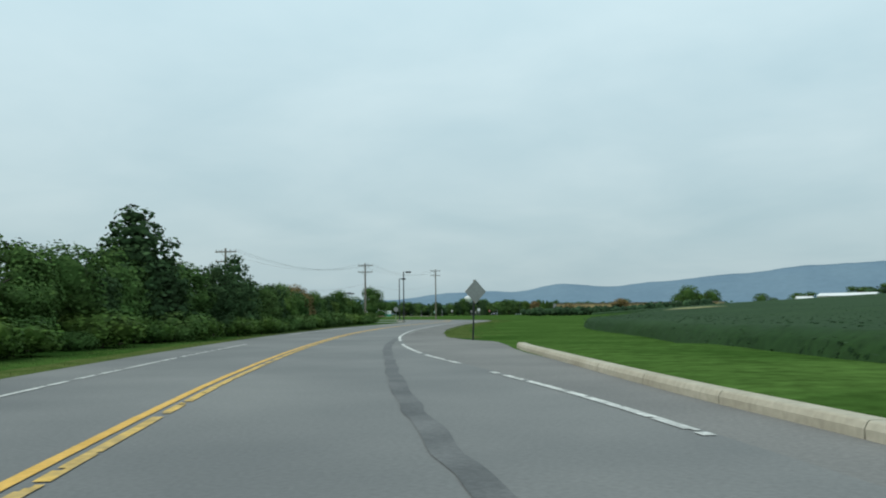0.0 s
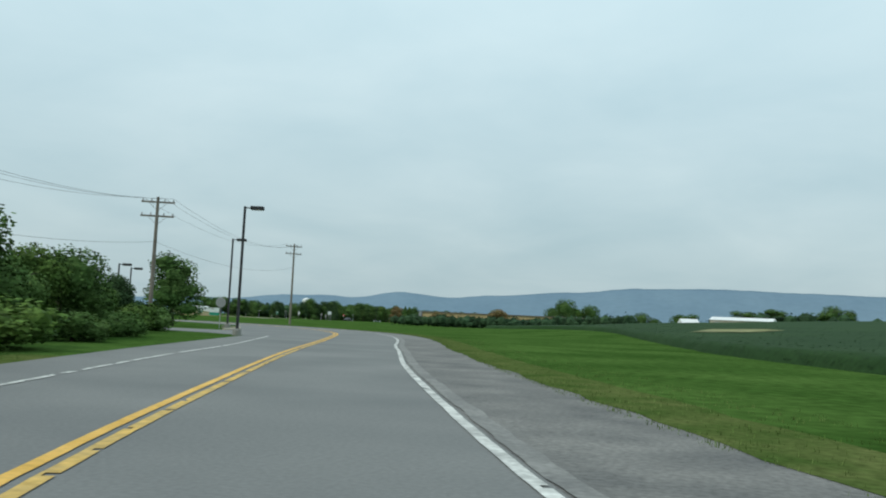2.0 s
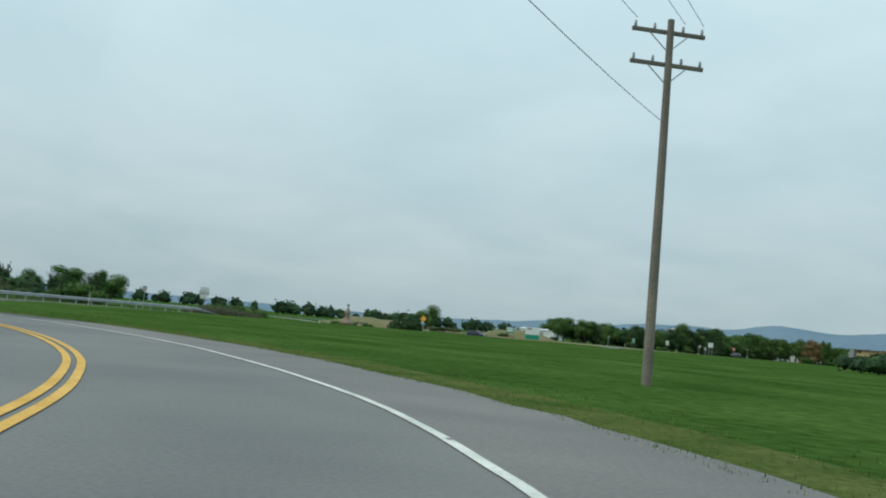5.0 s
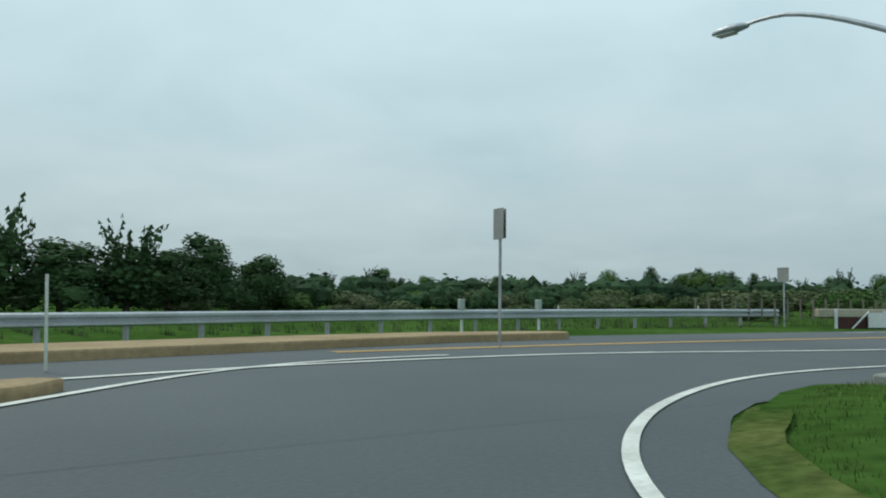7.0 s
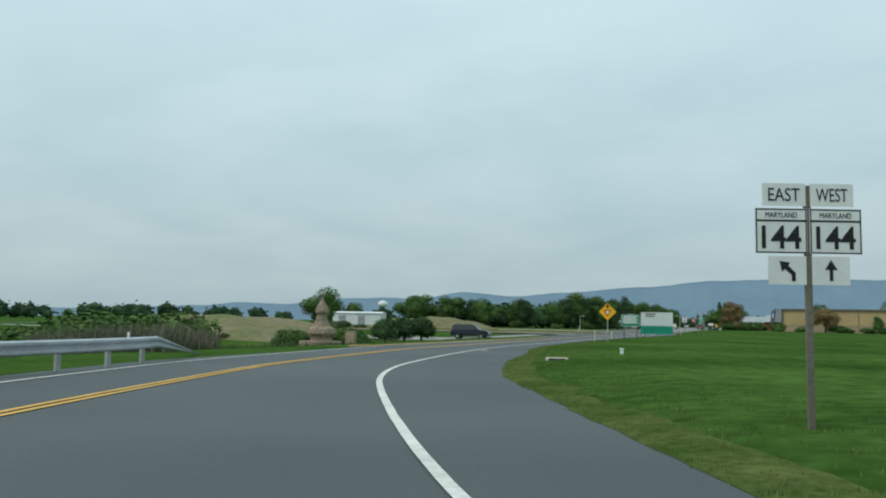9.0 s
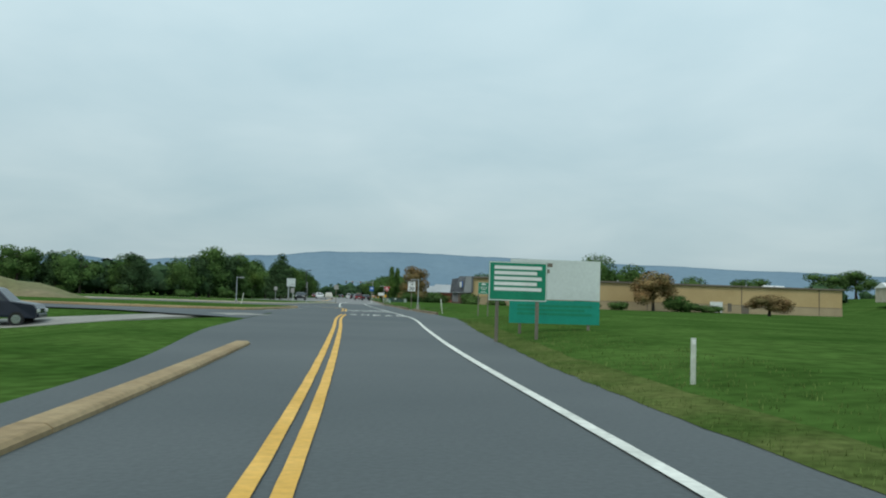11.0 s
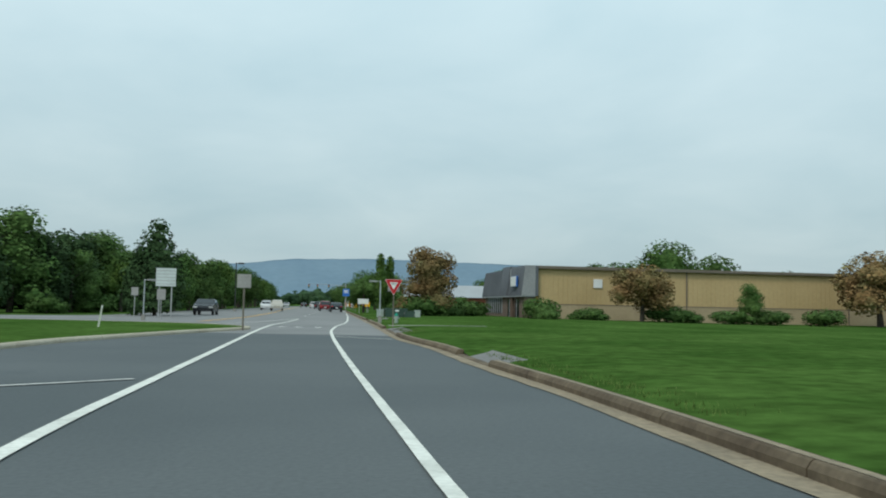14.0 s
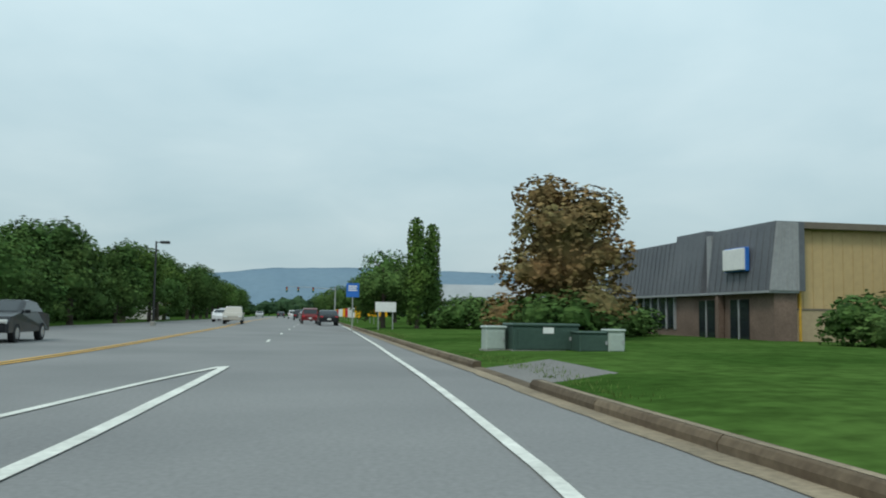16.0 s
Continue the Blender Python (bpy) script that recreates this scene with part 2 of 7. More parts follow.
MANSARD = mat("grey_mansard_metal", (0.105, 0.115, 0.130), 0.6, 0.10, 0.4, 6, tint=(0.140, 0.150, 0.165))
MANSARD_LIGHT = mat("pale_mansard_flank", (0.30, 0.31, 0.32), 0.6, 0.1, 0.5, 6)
BRICK_BROWN = mat("brown_brickwork", (0.17, 0.12, 0.095), 0.9, 0.2, 0.8, 10, 0.2)
BRICK_RED = mat("red_brickwork", (0.26, 0.085, 0.055), 0.9, 0.2, 0.8, 10, 0.2)
DARK_RED = mat("dark_red_boards", (0.085, 0.038, 0.034), 0.9, 0.25, 0.8, 10)
ROOF_GREY = mat("grey_metal_roof", (0.33, 0.35, 0.36), 0.6, 0.08, 0.3, 6)
GLASS_DARK = mat("dark_window_glass", (0.020, 0.026, 0.030), 0.08, 0.1, 0.5, 6, spec=0.6)
RUBBER = mat("rubber", (0.020, 0.020, 0.021), 0.85, 0.1, 2, 20)
CHROME = mat("bare_metal", (0.55, 0.56, 0.57), 0.25, 0.05, 2, 20, metal=0.9)
STONE = mat("fieldstone", (0.225, 0.175, 0.125), 0.9, 0.18, 1.2, 10, 0.3, tint=(0.305, 0.245, 0.180), per_object=0.28)
STONE_PALE = mat("pale_fieldstone", (0.33, 0.25, 0.18), 0.9, 0.18, 1.2, 10, 0.3, per_object=0.25)
CABINET_GREEN = mat("green_cabinet_paint", (0.040, 0.075, 0.060), 0.5, 0.12, 0.8, 10, tint=(0.055, 0.095, 0.075))
CABINET_PALE = mat("pale_green_cabinet_paint", (0.36, 0.42, 0.38), 0.5, 0.08, 0.8, 10)
LAMP_LENS = mat("lamp_lens", (0.60, 0.62, 0.60), 0.3, 0.05, 2, 10)
YELLOW_CAP = mat("yellow_marker", (0.62, 0.36, 0.05), 0.6, 0.15, 1.5, 10)


def car_paint(name, colour):
    return mat(name, colour, 0.25, 0.05, 0.8, 10, spec=0.5)


# ---- building helpers ----
def part(name, bm, material, parent=None, label="", smooth=False):
    me = bpy.data.meshes.new(name)
    if isinstance(bm, bmesh.types.BMesh):
        bm.to_mesh(me)
        bm.free()
    else:
        me.from_pydata(*bm)
    me.materials.append(material)
    if smooth:
        me.shade_smooth()
    ob = new(name, me)
    ob.parent = parent
    return tagged(ob, label) if label else ob


def thing(name, label, category, group="", kind="", at=(0, 0, 0), turn=0.0):
    ob = new(name)
    ob.empty_display_size = 0.2
    ob.matrix_world = pose(*at, 0, 0, turn)
    return tagged(ob, label, category, group, kind)


def add_box(bm, cx, cy, cz, sx, sy, sz, bevel=0.0, turn=None):
    m = Matrix.Translation((cx, cy, cz)) @ (turn if turn else Matrix.Identity(4)) @ Matrix.Diagonal((sx, sy, sz, 1))
    g = bmesh.ops.create_cube(bm, size=1.0, matrix=m)
    if bevel:
        edges = list({e for v in g["verts"] for e in v.link_edges})
        bmesh.ops.bevel(bm, geom=edges, offset=bevel, segments=1, affect="EDGES", profile=0.6)


def box(cx, cy, cz, sx, sy, sz, bevel=0.0, turn=None):
    bm = bmesh.new()
    add_box(bm, cx, cy, cz, sx, sy, sz, bevel, turn)
    return bm


def add_tube(bm, points, radii, sides=8, cap=True):
    rings = []
    pts = [Vector(p) for p in points]
    for i, p in enumerate(pts):
        d = (pts[min(i + 1, len(pts) - 1)] - pts[max(i - 1, 0)]).normalized()
        a = d.cross(Vector((0, 0, 1)) if abs(d.z) < 0.9 else Vector((1, 0, 0))).normalized()
        b = d.cross(a)
        r = radii[i] if isinstance(radii, (list, tuple)) else radii
        rings.append([bm.verts.new(p + (a * math.cos(k * math.tau / sides) + b * math.sin(k * math.tau / sides)) * r) for k in range(sides)])
    for r0, r1 in zip(rings, rings[1:]):
        for k in range(sides):
            bm.faces.new((r0[k], r0[(k + 1) % sides], r1[(k + 1) % sides], r1[k]))
    if cap:
        bm.faces.new(rings[0][::-1])
        bm.faces.new(rings[-1])


def tube(points, radii, sides=8):
    bm = bmesh.new()
    add_tube(bm, points, radii, sides)
    return bm


def slab(outline, z0, z1):
    """A flat plate from an outline in x and z, from y = z0 to y = z1 (a sign's sheet)."""
    bm = bmesh.new()
    a = [bm.verts.new((x, z0, z)) for x, z in outline]
    b = [bm.verts.new((x, z1, z)) for x, z in outline]
    bm.faces.new(a)
    bm.faces.new(b[::-1])
    n = len(a)
    for i in range(n):
        bm.faces.new((a[i], b[i], b[(i + 1) % n], a[(i + 1) % n]))
    bmesh.ops.recalc_face_normals(bm, faces=bm.faces)
    return bm


def prism(outline, z0, z1):
    """A block from an outline on the ground, from height z0 to z1."""
    bm = bmesh.new()
    a = [bm.verts.new((x, y, z0)) for x, y in outline]
    b = [bm.verts.new((x, y, z1)) for x, y in outline]
    bm.faces.new(a[::-1])
    bm.faces.new(b)
    n = len(a)
    for i in range(n):
        bm.faces.new((a[i], a[(i + 1) % n], b[(i + 1) % n], b[i]))
    bmesh.ops.recalc_face_normals(bm, faces=bm.faces)
    return bm


def text_bm(body, size, depth=0.004, width=None, bold=0.0, spacing=1.0):
    """Words in the built-in font, centred, standing in x and z and facing -y."""
    cu = bpy.data.curves.new("words", "FONT")
    cu.body, cu.size, cu.extrude, cu.offset, cu.align_x, cu.align_y = body, size, depth / 2, bold, "CENTER", "CENTER"
    cu.space_character = spacing
    ob = bpy.data.objects.new("words", cu)
    scene.collection.objects.link(ob)
    me = bpy.data.meshes.new_from_object(ob.evaluated_get(bpy.context.evaluated_depsgraph_get()))
    bpy.data.objects.remove(ob)
    bm = bmesh.new()
    bm.from_mesh(me)
    bpy.data.meshes.remove(me)
    xs = [v.co.x for v in bm.verts]
    ys = [v.co.y for v in bm.verts]
    mid = Vector(((max(xs) + min(xs)) / 2, (max(ys) + min(ys)) / 2, 0))
    k = width / (max(xs) - min(xs)) if width else 1.0
    g = size * 0.72 / (max(ys) - min(ys))
    for v in bm.verts:
        c = v.co - mid
        v.co = Vector((c.x * k, -c.z, c.y * g))
    return bm


def moved(bm, x=0, y=0, z=0, turn=0.0):
    bmesh.ops.transform(bm, matrix=pose(x, y, z, 0, 0, turn), verts=bm.verts)
    return bm


def spline(points, step=1.0):
    """A smooth line through the points of a plan, sampled about every step metres."""
    p = [Vector((*q[:2], 0)) for q in points]
    p = [2 * p[0] - p[1]] + p + [2 * p[-1] - p[-2]]
    out = []
    for i in range(1, len(p) - 2):
        n = max(2, int((p[i + 1] - p[i]).length / step))
        d0 = (p[i + 1] - p[i]).length
        dp, dn = (p[i] - p[i - 1]).length, (p[i + 2] - p[i + 1]).length
        t0 = (p[i + 1] - p[i - 1]) / (dp + d0) * d0
        t1 = (p[i + 2] - p[i]) / (d0 + dn) * d0
        for k in range(n):
            u = k / n
            out.append(p[i] * (2 * u**3 - 3 * u * u + 1) + t0 * (u**3 - 2 * u * u + u) + p[i + 1] * (3 * u * u - 2 * u**3) + t1 * (u**3 - u * u))
    out.append(p[-2])
    return out


def beside(line, d):
    """The line moved d metres to its right."""
    out = []
    for i, p in enumerate(line):
        t = (line[min(i + 1, len(line) - 1)] - line[max(i - 1, 0)]).normalized()
        out.append(p + Vector((t.y, -t.x, 0)) * (d[i] if isinstance(d, list) else d))
    return out


def strip(left, right, z, cols=1, wobble=0.0):
    """A sheet between two lines."""
    verts, faces = [], []
    n = min(len(left), len(right))
    for i in range(n):
        for c in range(cols + 1):
            p = left[i].lerp(right[i], c / cols)
            if wobble and c in (0, cols):
                s = noise.noise(p * 0.9) + 0.5 * noise.noise(p * 3.1)
                p = p + (right[i] - left[i]).normalized() * s * wobble
            verts.append((p.x, p.y, z))
    for i in range(n - 1):
        for c in range(cols):
            a = i * (cols + 1) + c
            faces.append((a, a + 1, a + cols + 2, a + cols + 1))
    return verts, [], faces


def resample(line, n):
    length = [0.0]
    for a, b in zip(line, line[1:]):
        length.append(length[-1] + (b - a).length)
    out, j = [], 0
    for i in range(n):
        s = length[-1] * i / (n - 1)
        while j < len(line) - 2 and length[j + 1] < s:
            j += 1
        u = (s - length[j]) / max(1e-6, length[j + 1] - length[j])
        out.append(line[j].lerp(line[j + 1], min(1, u)))
    return out


def cut(line, a, b):
    """The stretch of a line from a to b metres along it."""
    s, out = 0.0, []
    for p, q in zip(line, line[1:]):
        d = (q - p).length
        if s <= b and s + d >= a:
            if not out:
                out.append(p.lerp(q, max(0, (a - s) / d)))
            out.append(p.lerp(q, min(1, (b - s) / d)))
        s += d
    return out


def length_of(line):
    return sum((b - a).length for a, b in zip(line, line[1:]))


# ---- ground ----
def smooth(a, b, x):
    u = min(1, max(0, (x - a) / (b - a)))
    return u * u * (3 - 2 * u)


def ground_height(x, y):
    """Flat along the roads; a long rise beyond the bean field, a slight fall beside the state road's far side."""
    s = (x - 136.8) * 0.85 + (y + 154.6) * 0.52
    far = 1 - smooth(500, 1200, math.hypot(x, y))
    up = 0.05 * min(170, max(0, s - 24)) * smooth(60, 130, x) * (1 - smooth(10, 90, y) * (1 - smooth(100, 155, x))) * far * (1 - 0.35 * smooth(40, 200, y))
    d = (12 - x) * 0.98 - (y + 45) * 0.06 - 9
    down = 0.11 * min(12, max(0, d)) * (1 - smooth(0, 12.5, y)) * smooth(-75, -58, y) * smooth(-90, -20, x)
    hill = 1.2 * noise.noise(Vector((x * 0.011, y * 0.011, 3.3))) * smooth(340, 620, math.hypot(x - 60, y + 60)) * far
    return up - down + hill


def axis_steps(lo, hi, fine, end):
    out, v, s = [], lo, fine
    while v < hi:
        out.append(v)
        v += fine
    v, s = hi, fine
    while v < end:
        out.append(v)
        s *= 1.35
        v += s
    out.append(end)
    v, s, low = lo, fine, []
    while v > -end:
        s *= 1.35
        v -= s
        low.append(max(v, -end))
    return low[::-1] + out


GX, GY = axis_steps(-130, 230, 5, 4600), axis_steps(-290, 260, 5, 4600)
verts = [(x, y, ground_height(x, y) - 0.014) for y in GY for x in GX]
nx = len(GX)
faces = [(j * nx + i, j * nx + i + 1, (j + 1) * nx + i + 1, (j + 1) * nx + i) for j in range(len(GY) - 1) for i in range(nx - 1)]
ground = part("ground", (verts, [], faces), GRASS, smooth=True)
tagged(ground, "mown green grass verge and meadow, streaked lighter and darker", "grass", kind="structure")

# ---- plan of the roads: centre lines and edges ----
YA = spline([(229.99, -293.01), (219.49, -280.94), (209.16, -268.72), (198.73, -255.3), (192.75, -247.28), (189.09, -242.53), (185.23, -237.93), (181.43, -233.28), (174.74, -224.56), (167.14, -214.02), (160.39, -204.11), (154.56, -194.79), (150.93, -188.8), (148.89, -185.36), (146.93, -181.87), (139.01, -166.83), (131.07, -150.67), (125.18, -139.07), (123.22, -135.57), (121.13, -132.14), (118.87, -128.81), (115.71, -124.9), (112.96, -121.96), (109.98, -119.26), (105.06, -115.8), (97.26, -111.29), (95.47, -110.4), (90.81, -108.6), (85.94, -107.42), (81.97, -106.86), (79.97, -106.73), (76.97, -106.75), (75, -107.03), (71.17, -108.13), (68.36, -109.15)], 1.0)
# the white edge line, stretch by stretch
EDGE_LANE = [(226, -284), (215.17, -267.19), (209.48, -258.96), (203.41, -251.02), (190.05, -234.83), (183.09, -227.66), (179.58, -224.1), (177.6, -221.85), (175.65, -219.57), (170.76, -213.24), (166.11, -206.73), (157.99, -194.11), (153.04, -185.42), (150.08, -180.2), (144.43, -169.6), (141.34, -163.3), (139.61, -159.71), (137.81, -156.15), (136.49, -153.43), (134.03, -147.97), (130.59, -140.76), (126.79, -133.72), (121.77, -126.25), (116.46, -120.24), (110.42, -114.97), (103.78, -110.49), (97.68, -107.09), (92.03, -105.14), (90.09, -104.67), (88.14, -104.22), (85.23, -103.66), (82.26, -103.37), (79.29, -103.28), (77.3, -103.35), (75.31, -103.47), (73.35, -103.71), (71.4, -104.11), (68.51, -104.9), (64.76, -106.26), (61.07, -107.81)]
EDGE_BEND = [(54.4, -109.62), (52.5, -109.6), (50.4, -109.22), (48.95, -108.7), (46.72, -107.64), (45.0, -106.2), (43.8, -104.7), (42.77, -102.92), (40.84, -99.41), (39.35, -96.83), (38.27, -95.16), (33.2, -87.76), (29.48, -83.06), (25.23, -77.49), (20.88, -70.77), (18.9, -67.28), (17.29, -63.6), (16.11, -59.77), (14.33, -53), (13.27, -48.11), (12.51, -43.17), (12.07, -39.2), (11.68, -35.23), (11.01, -28.27), (9.72, -14.33), (8.83, -1.36), (8.32, 7.63), (7.81, 13.61), (7.29, 17.58), (6.81, 21.54), (5.61, 30.46), (3.5, 46.32), (1.37, 63.19), (-0.5, 80.08), (-1.05, 89.06), (-1.12, 93.06), (-1.14, 96.06), (-1.28, 99.05), (-1.68, 106.03), (-2.33, 115.01), (-2.89, 122.99)]
EDGE_STATE = [(-7, 172.81), (-12.88, 229.51), (-18.65, 286.22), (-29.97, 399.65)]
WA = spline(EDGE_LANE + EDGE_BEND + EDGE_STATE, 1.0)
Y144 = spline([(74.01, -147.99), (59.6, -132.71), (51.98, -124.78), (49.22, -121.88), (43.85, -115.95), (39.33, -110.61), (36.89, -107.43), (35.18, -104.97), (31.26, -99.17), (28.98, -95.88), (27.34, -93.38), (24.75, -89.13), (22.91, -85.61), (18.26, -75.68), (14.54, -66.4), (13.64, -63.53), (12.01, -56.71), (10.71, -50.87), (9.92, -44.95), (9.27, -38), (7.95, -23.06), (5.96, -4.16), (4.61, 7.76), (3.84, 16.73)], 1.0)
R144 = spline([(47.2, -105.6), (44.6, -102.6), (42.2, -99.8), (40.4, -97.4), (38.1, -93.7), (36.1, -90.6), (34.5, -87.9), (32.0, -83.9), (30.3, -81.1), (27.6, -76.6), (26.0, -73.8), (23.0, -68.5), (21.5, -65.8), (20.4, -63.1), (18.7, -58.3), (17.5, -53.8), (16.6, -50.6), (15.5, -47.4), (14.7, -44.4), (13.7, -39.2), (12.6, -30.5), (11.5, -20), (10.9, -5), (10.6, 10), (10.35, 15.1), (9.85, 18.6), (9.5, 21.9), (9.2, 25.2)], 1.0)
KERB = spline([(9.15, 25.3), (8.6, 29.2), (8.15, 31.8), (7.55, 36.7), (7.05, 40), (6.6, 43.3), (6.12, 46.5), (5.75, 50.5), (5.2, 55.6), (4.45, 60.9), (4.05, 64.7), (3.7, 67.5), (3.0, 71.4), (2.55, 74.8), (2.25, 78.2), (1.75, 84.2), (1.42, 87.3), (1.06, 92.2), (0.62, 96.8), (0.3, 99.7), (0.0, 102.7), (-0.45, 108.3), (-1.2, 115.5), (-2.3, 127), (-6.2, 168), (-14, 250), (-29, 400)], 1.0)
LEFT_C = spline([(5.2, -20), (3.2, -8), (0.6, 4), (-8, 12), (-30, 15), (-70, 16), (-110, 17)], 1.0)
LEFT_MAIN = spline([(-110, 99), (-60, 101), (-30, 103), (-22.5, 108), (-22, 118), (-24.5, 138), (-29, 200), (-38, 300), (-50, 400)], 2.0)

road_lane = thing("road", "worn light grey two-lane asphalt road with faded double yellow line", "road", kind="structure")
road_state = thing("road", "dark grey asphalt state road with fresh white edge lines", "road", kind="structure")
def along(line, x, y):
    """How far along a line the point nearest to x, y lies."""
    k = min(range(len(line)), key=lambda i: (line[i].x - x) ** 2 + (line[i].y - y) ** 2)
    return length_of(line[:k + 1])


n = 420
old_left, old_right = cut(beside(YA, -4.5), 0, along(YA, 72.0, -107.6) + 4), cut(WA, 0, along(WA, 71.6, -104.0))
old_left[-1].x, old_right[-1].x = 72.1, 71.4
part("asphalt", strip(resample(old_left, n), resample(beside(old_right, 0.12), n), 0.0, 4), ASPHALT_OLD, road_lane)
# the shoulder right of the edge line: paved beside the kerb, gravelly along the meadow, paved again in the bend
wide = cut(WA, 0, 96)
part("paved_shoulder", strip(resample(wide, 100), resample(beside(wide, list(np.interp(range(len(wide)), (0, 25, 40, 59, 65, 69, 76, 79.7, 81.2, 83, 87, 91, 96), (1.75, 1.65, 1.6, 2.0, 2.3, 2.85, 3.8, 4.0, 3.35, 2.85, 2.45, 2.15, 2.5)))), 100), -0.004, 3, 0.03), ASPHALT_SHOULDER, road_lane)
sh = cut(WA, 92, 176)
part("gravel_shoulder", strip(resample(sh, 100), resample(beside(sh, [2.55 + 0.3 * smooth(15, 26, i) - 0.3 * smooth(45, 60, i) for i in range(len(sh))]), 100), -0.008, 3, 0.16), GRAVEL, road_lane, "grey crumbling gravel shoulder")
bend = cut(WA, 174, along(WA, 71.6, -104.0))
part("paved_shoulder", strip(resample(bend, 110), resample(beside(bend, [2.6 + 0.8 * smooth(4, 24, i) - 0.5 * smooth(24, 60, i) - 0.5 * smooth(70, 105, i) for i in range(len(bend))]), 110), -0.004, 3, 0.06), ASPHALT_SHOULDER, road_lane)
# the side road's mouth beside the worn road
side_mouth = [(131, -157), (127, -151.2), (122.5, -149.3), (112, -147.5), (98, -146.5), (98, -143.2), (112, -143.2), (117.9, -141.6), (116.7, -138.6), (113.4, -133.6), (109.5, -128.4), (103, -119.5), (97, -111.5), (112, -119), (122, -130)]
part("asphalt", ([(x, y, -0.003) for x, y in side_mouth], [], [tuple(range(len(side_mouth)))]), ASPHALT_OLD, road_lane)
# the slip road and the state road
part("asphalt", strip(resample(spline([(72.1, -112.6), (68, -114.6), (62, -118), (50, -121.5), (43, -116)]), 70), resample(spline([(71.6, -101.2), (68.4, -102.7), (63, -105.0), (57.6, -107.2), (53.5, -108.75), (51.8, -108.7), (49.3, -107.9), (47.2, -105.6)]), 70), 0.003, 5, 0.0), ASPHALT_NEW, road_state)
part("asphalt", strip(resample(beside(Y144, [-3.9 + 1.1 * smooth(-66, -52, p.y) * (1 - smooth(-22, -4, p.y)) for p in Y144]), 200), resample(spline([(83, -141), (66, -124), (55, -114.5), (47.4, -105.8)] + [(p.x, p.y) for p in R144[6::5] if p.y < 14] + [(10.45, 14.2), (10.3, 16.2)]), 200), 0.0045, 4, 0.0), ASPHALT_NEW, road_state)
# the junction: side road's mouth, the main sheet up to the change of asphalt, the avenue beyond it
mouth = [((-110, 17), (-110, 17.5)), ((-30, 15.2), (-30, 17.5)), ((-8, 12), (-8, 17.5)), ((1.0, 4.2), (-0.3, 16.4))]
part("asphalt", ([(x, y, 0.007) for row in mouth for x, y in row], [], [(2 * i, 2 * i + 2, 2 * i + 3, 2 * i + 1) for i in range(3)]), ASPHALT_NEW, road_state)
right = [Vector((10.35, 15.2, 0)), Vector((9.85, 18.6, 0)), Vector((9.5, 21.9, 0))] + cut(KERB, 0, along(KERB, 2.15, 76.6))
part("asphalt", strip([Vector((-110, p.y + 0.6, 0)) for p in right], right, 0.004, 14), ASPHALT_NEW, road_state)
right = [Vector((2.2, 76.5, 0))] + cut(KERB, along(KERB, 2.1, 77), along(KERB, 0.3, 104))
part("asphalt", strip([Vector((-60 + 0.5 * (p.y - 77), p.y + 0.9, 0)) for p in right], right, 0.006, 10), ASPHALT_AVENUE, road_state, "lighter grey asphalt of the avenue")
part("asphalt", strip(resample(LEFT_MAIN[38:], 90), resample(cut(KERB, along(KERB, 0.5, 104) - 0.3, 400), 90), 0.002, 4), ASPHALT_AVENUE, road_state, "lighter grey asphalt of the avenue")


# ---- road paint ----
def worn(bm_data, amount):
    """Ragged edges and small losses in a painted stripe."""
    verts, edges, faces = bm_data
    return verts, edges, [f for f in faces if noise.noise(Vector(verts[f[0]]) * 1.7) + 0.6 * noise.noise(Vector(verts[f[0]]) * 6.1) < amount]


def paint(name, line, width, material, z=0.018, loss=2.0, parent=None, label=""):
    n = max(2, int(length_of(line) / (0.35 if loss >= 1 else 0.11)))
    line = resample(line, n)
    if n > 40:
        reach = [min(4 if loss >= 1 else 12, i, n - 1 - i) for i in range(n)]
        line = [sum(line[i - k:i + k + 1], Vector((0, 0, 0))) / (2 * k + 1) for i, k in enumerate(reach)]
    return part(name, worn(strip(beside(line, -width / 2), beside(line, width / 2), z, 2 if loss >= 1 else 4, 0.007 if loss >= 1 else 0.012), loss), material, parent, label)


for side in (-0.11, 0.11):
    paint("centre_line", beside(cut(YA, 0, 170), side), 0.13, YELLOW_WORN if side > 0 else YELLOW_LINE, 0.010, 0.42 if side > 0 else 0.9, road_lane)
    paint("centre_line", beside(cut(YA, 170, length_of(YA)), side), 0.13, YELLOW_LINE, 0.014, 2, road_lane)
    paint("centre_line", beside(cut(Y144, 46, length_of(Y144)), side), 0.12, YELLOW_LINE, 0.018, 2, road_state)
    paint("centre_line", beside(spline([(2.84, 25.2), (2.72, 26.9), (2.52, 28.8), (2.22, 31.8), (1.75, 35.4), (1.47, 37.2), (1.31, 37.85), (1.06, 38.42), (0.69, 39.1), (0.29, 39.6), (-0.7, 40.4)], 0.4), side), 0.12, YELLOW_LINE, 0.018, 2, road_state)
paint("edge_line", cut(WA, 88, 200), 0.14, WHITE_WORN, 0.010, 0.45, road_lane, "flaking white edge line")
for a, b in ((59, 68), (71, 75.5), (76.5, 84.5)):
    paint("edge_line", cut(WA, a, b), 0.14, WHITE_WORN, 0.010, 0.35, road_lane)
part("pale_strip", strip(resample(beside(cut(WA, 100, 178), 0.16), 400), resample(beside(cut(WA, 100, 178), 0.42), 400), 0.003, 3, 0.05), CEMENT_STRIP, road_lane, "pale cracked strip along the edge line")
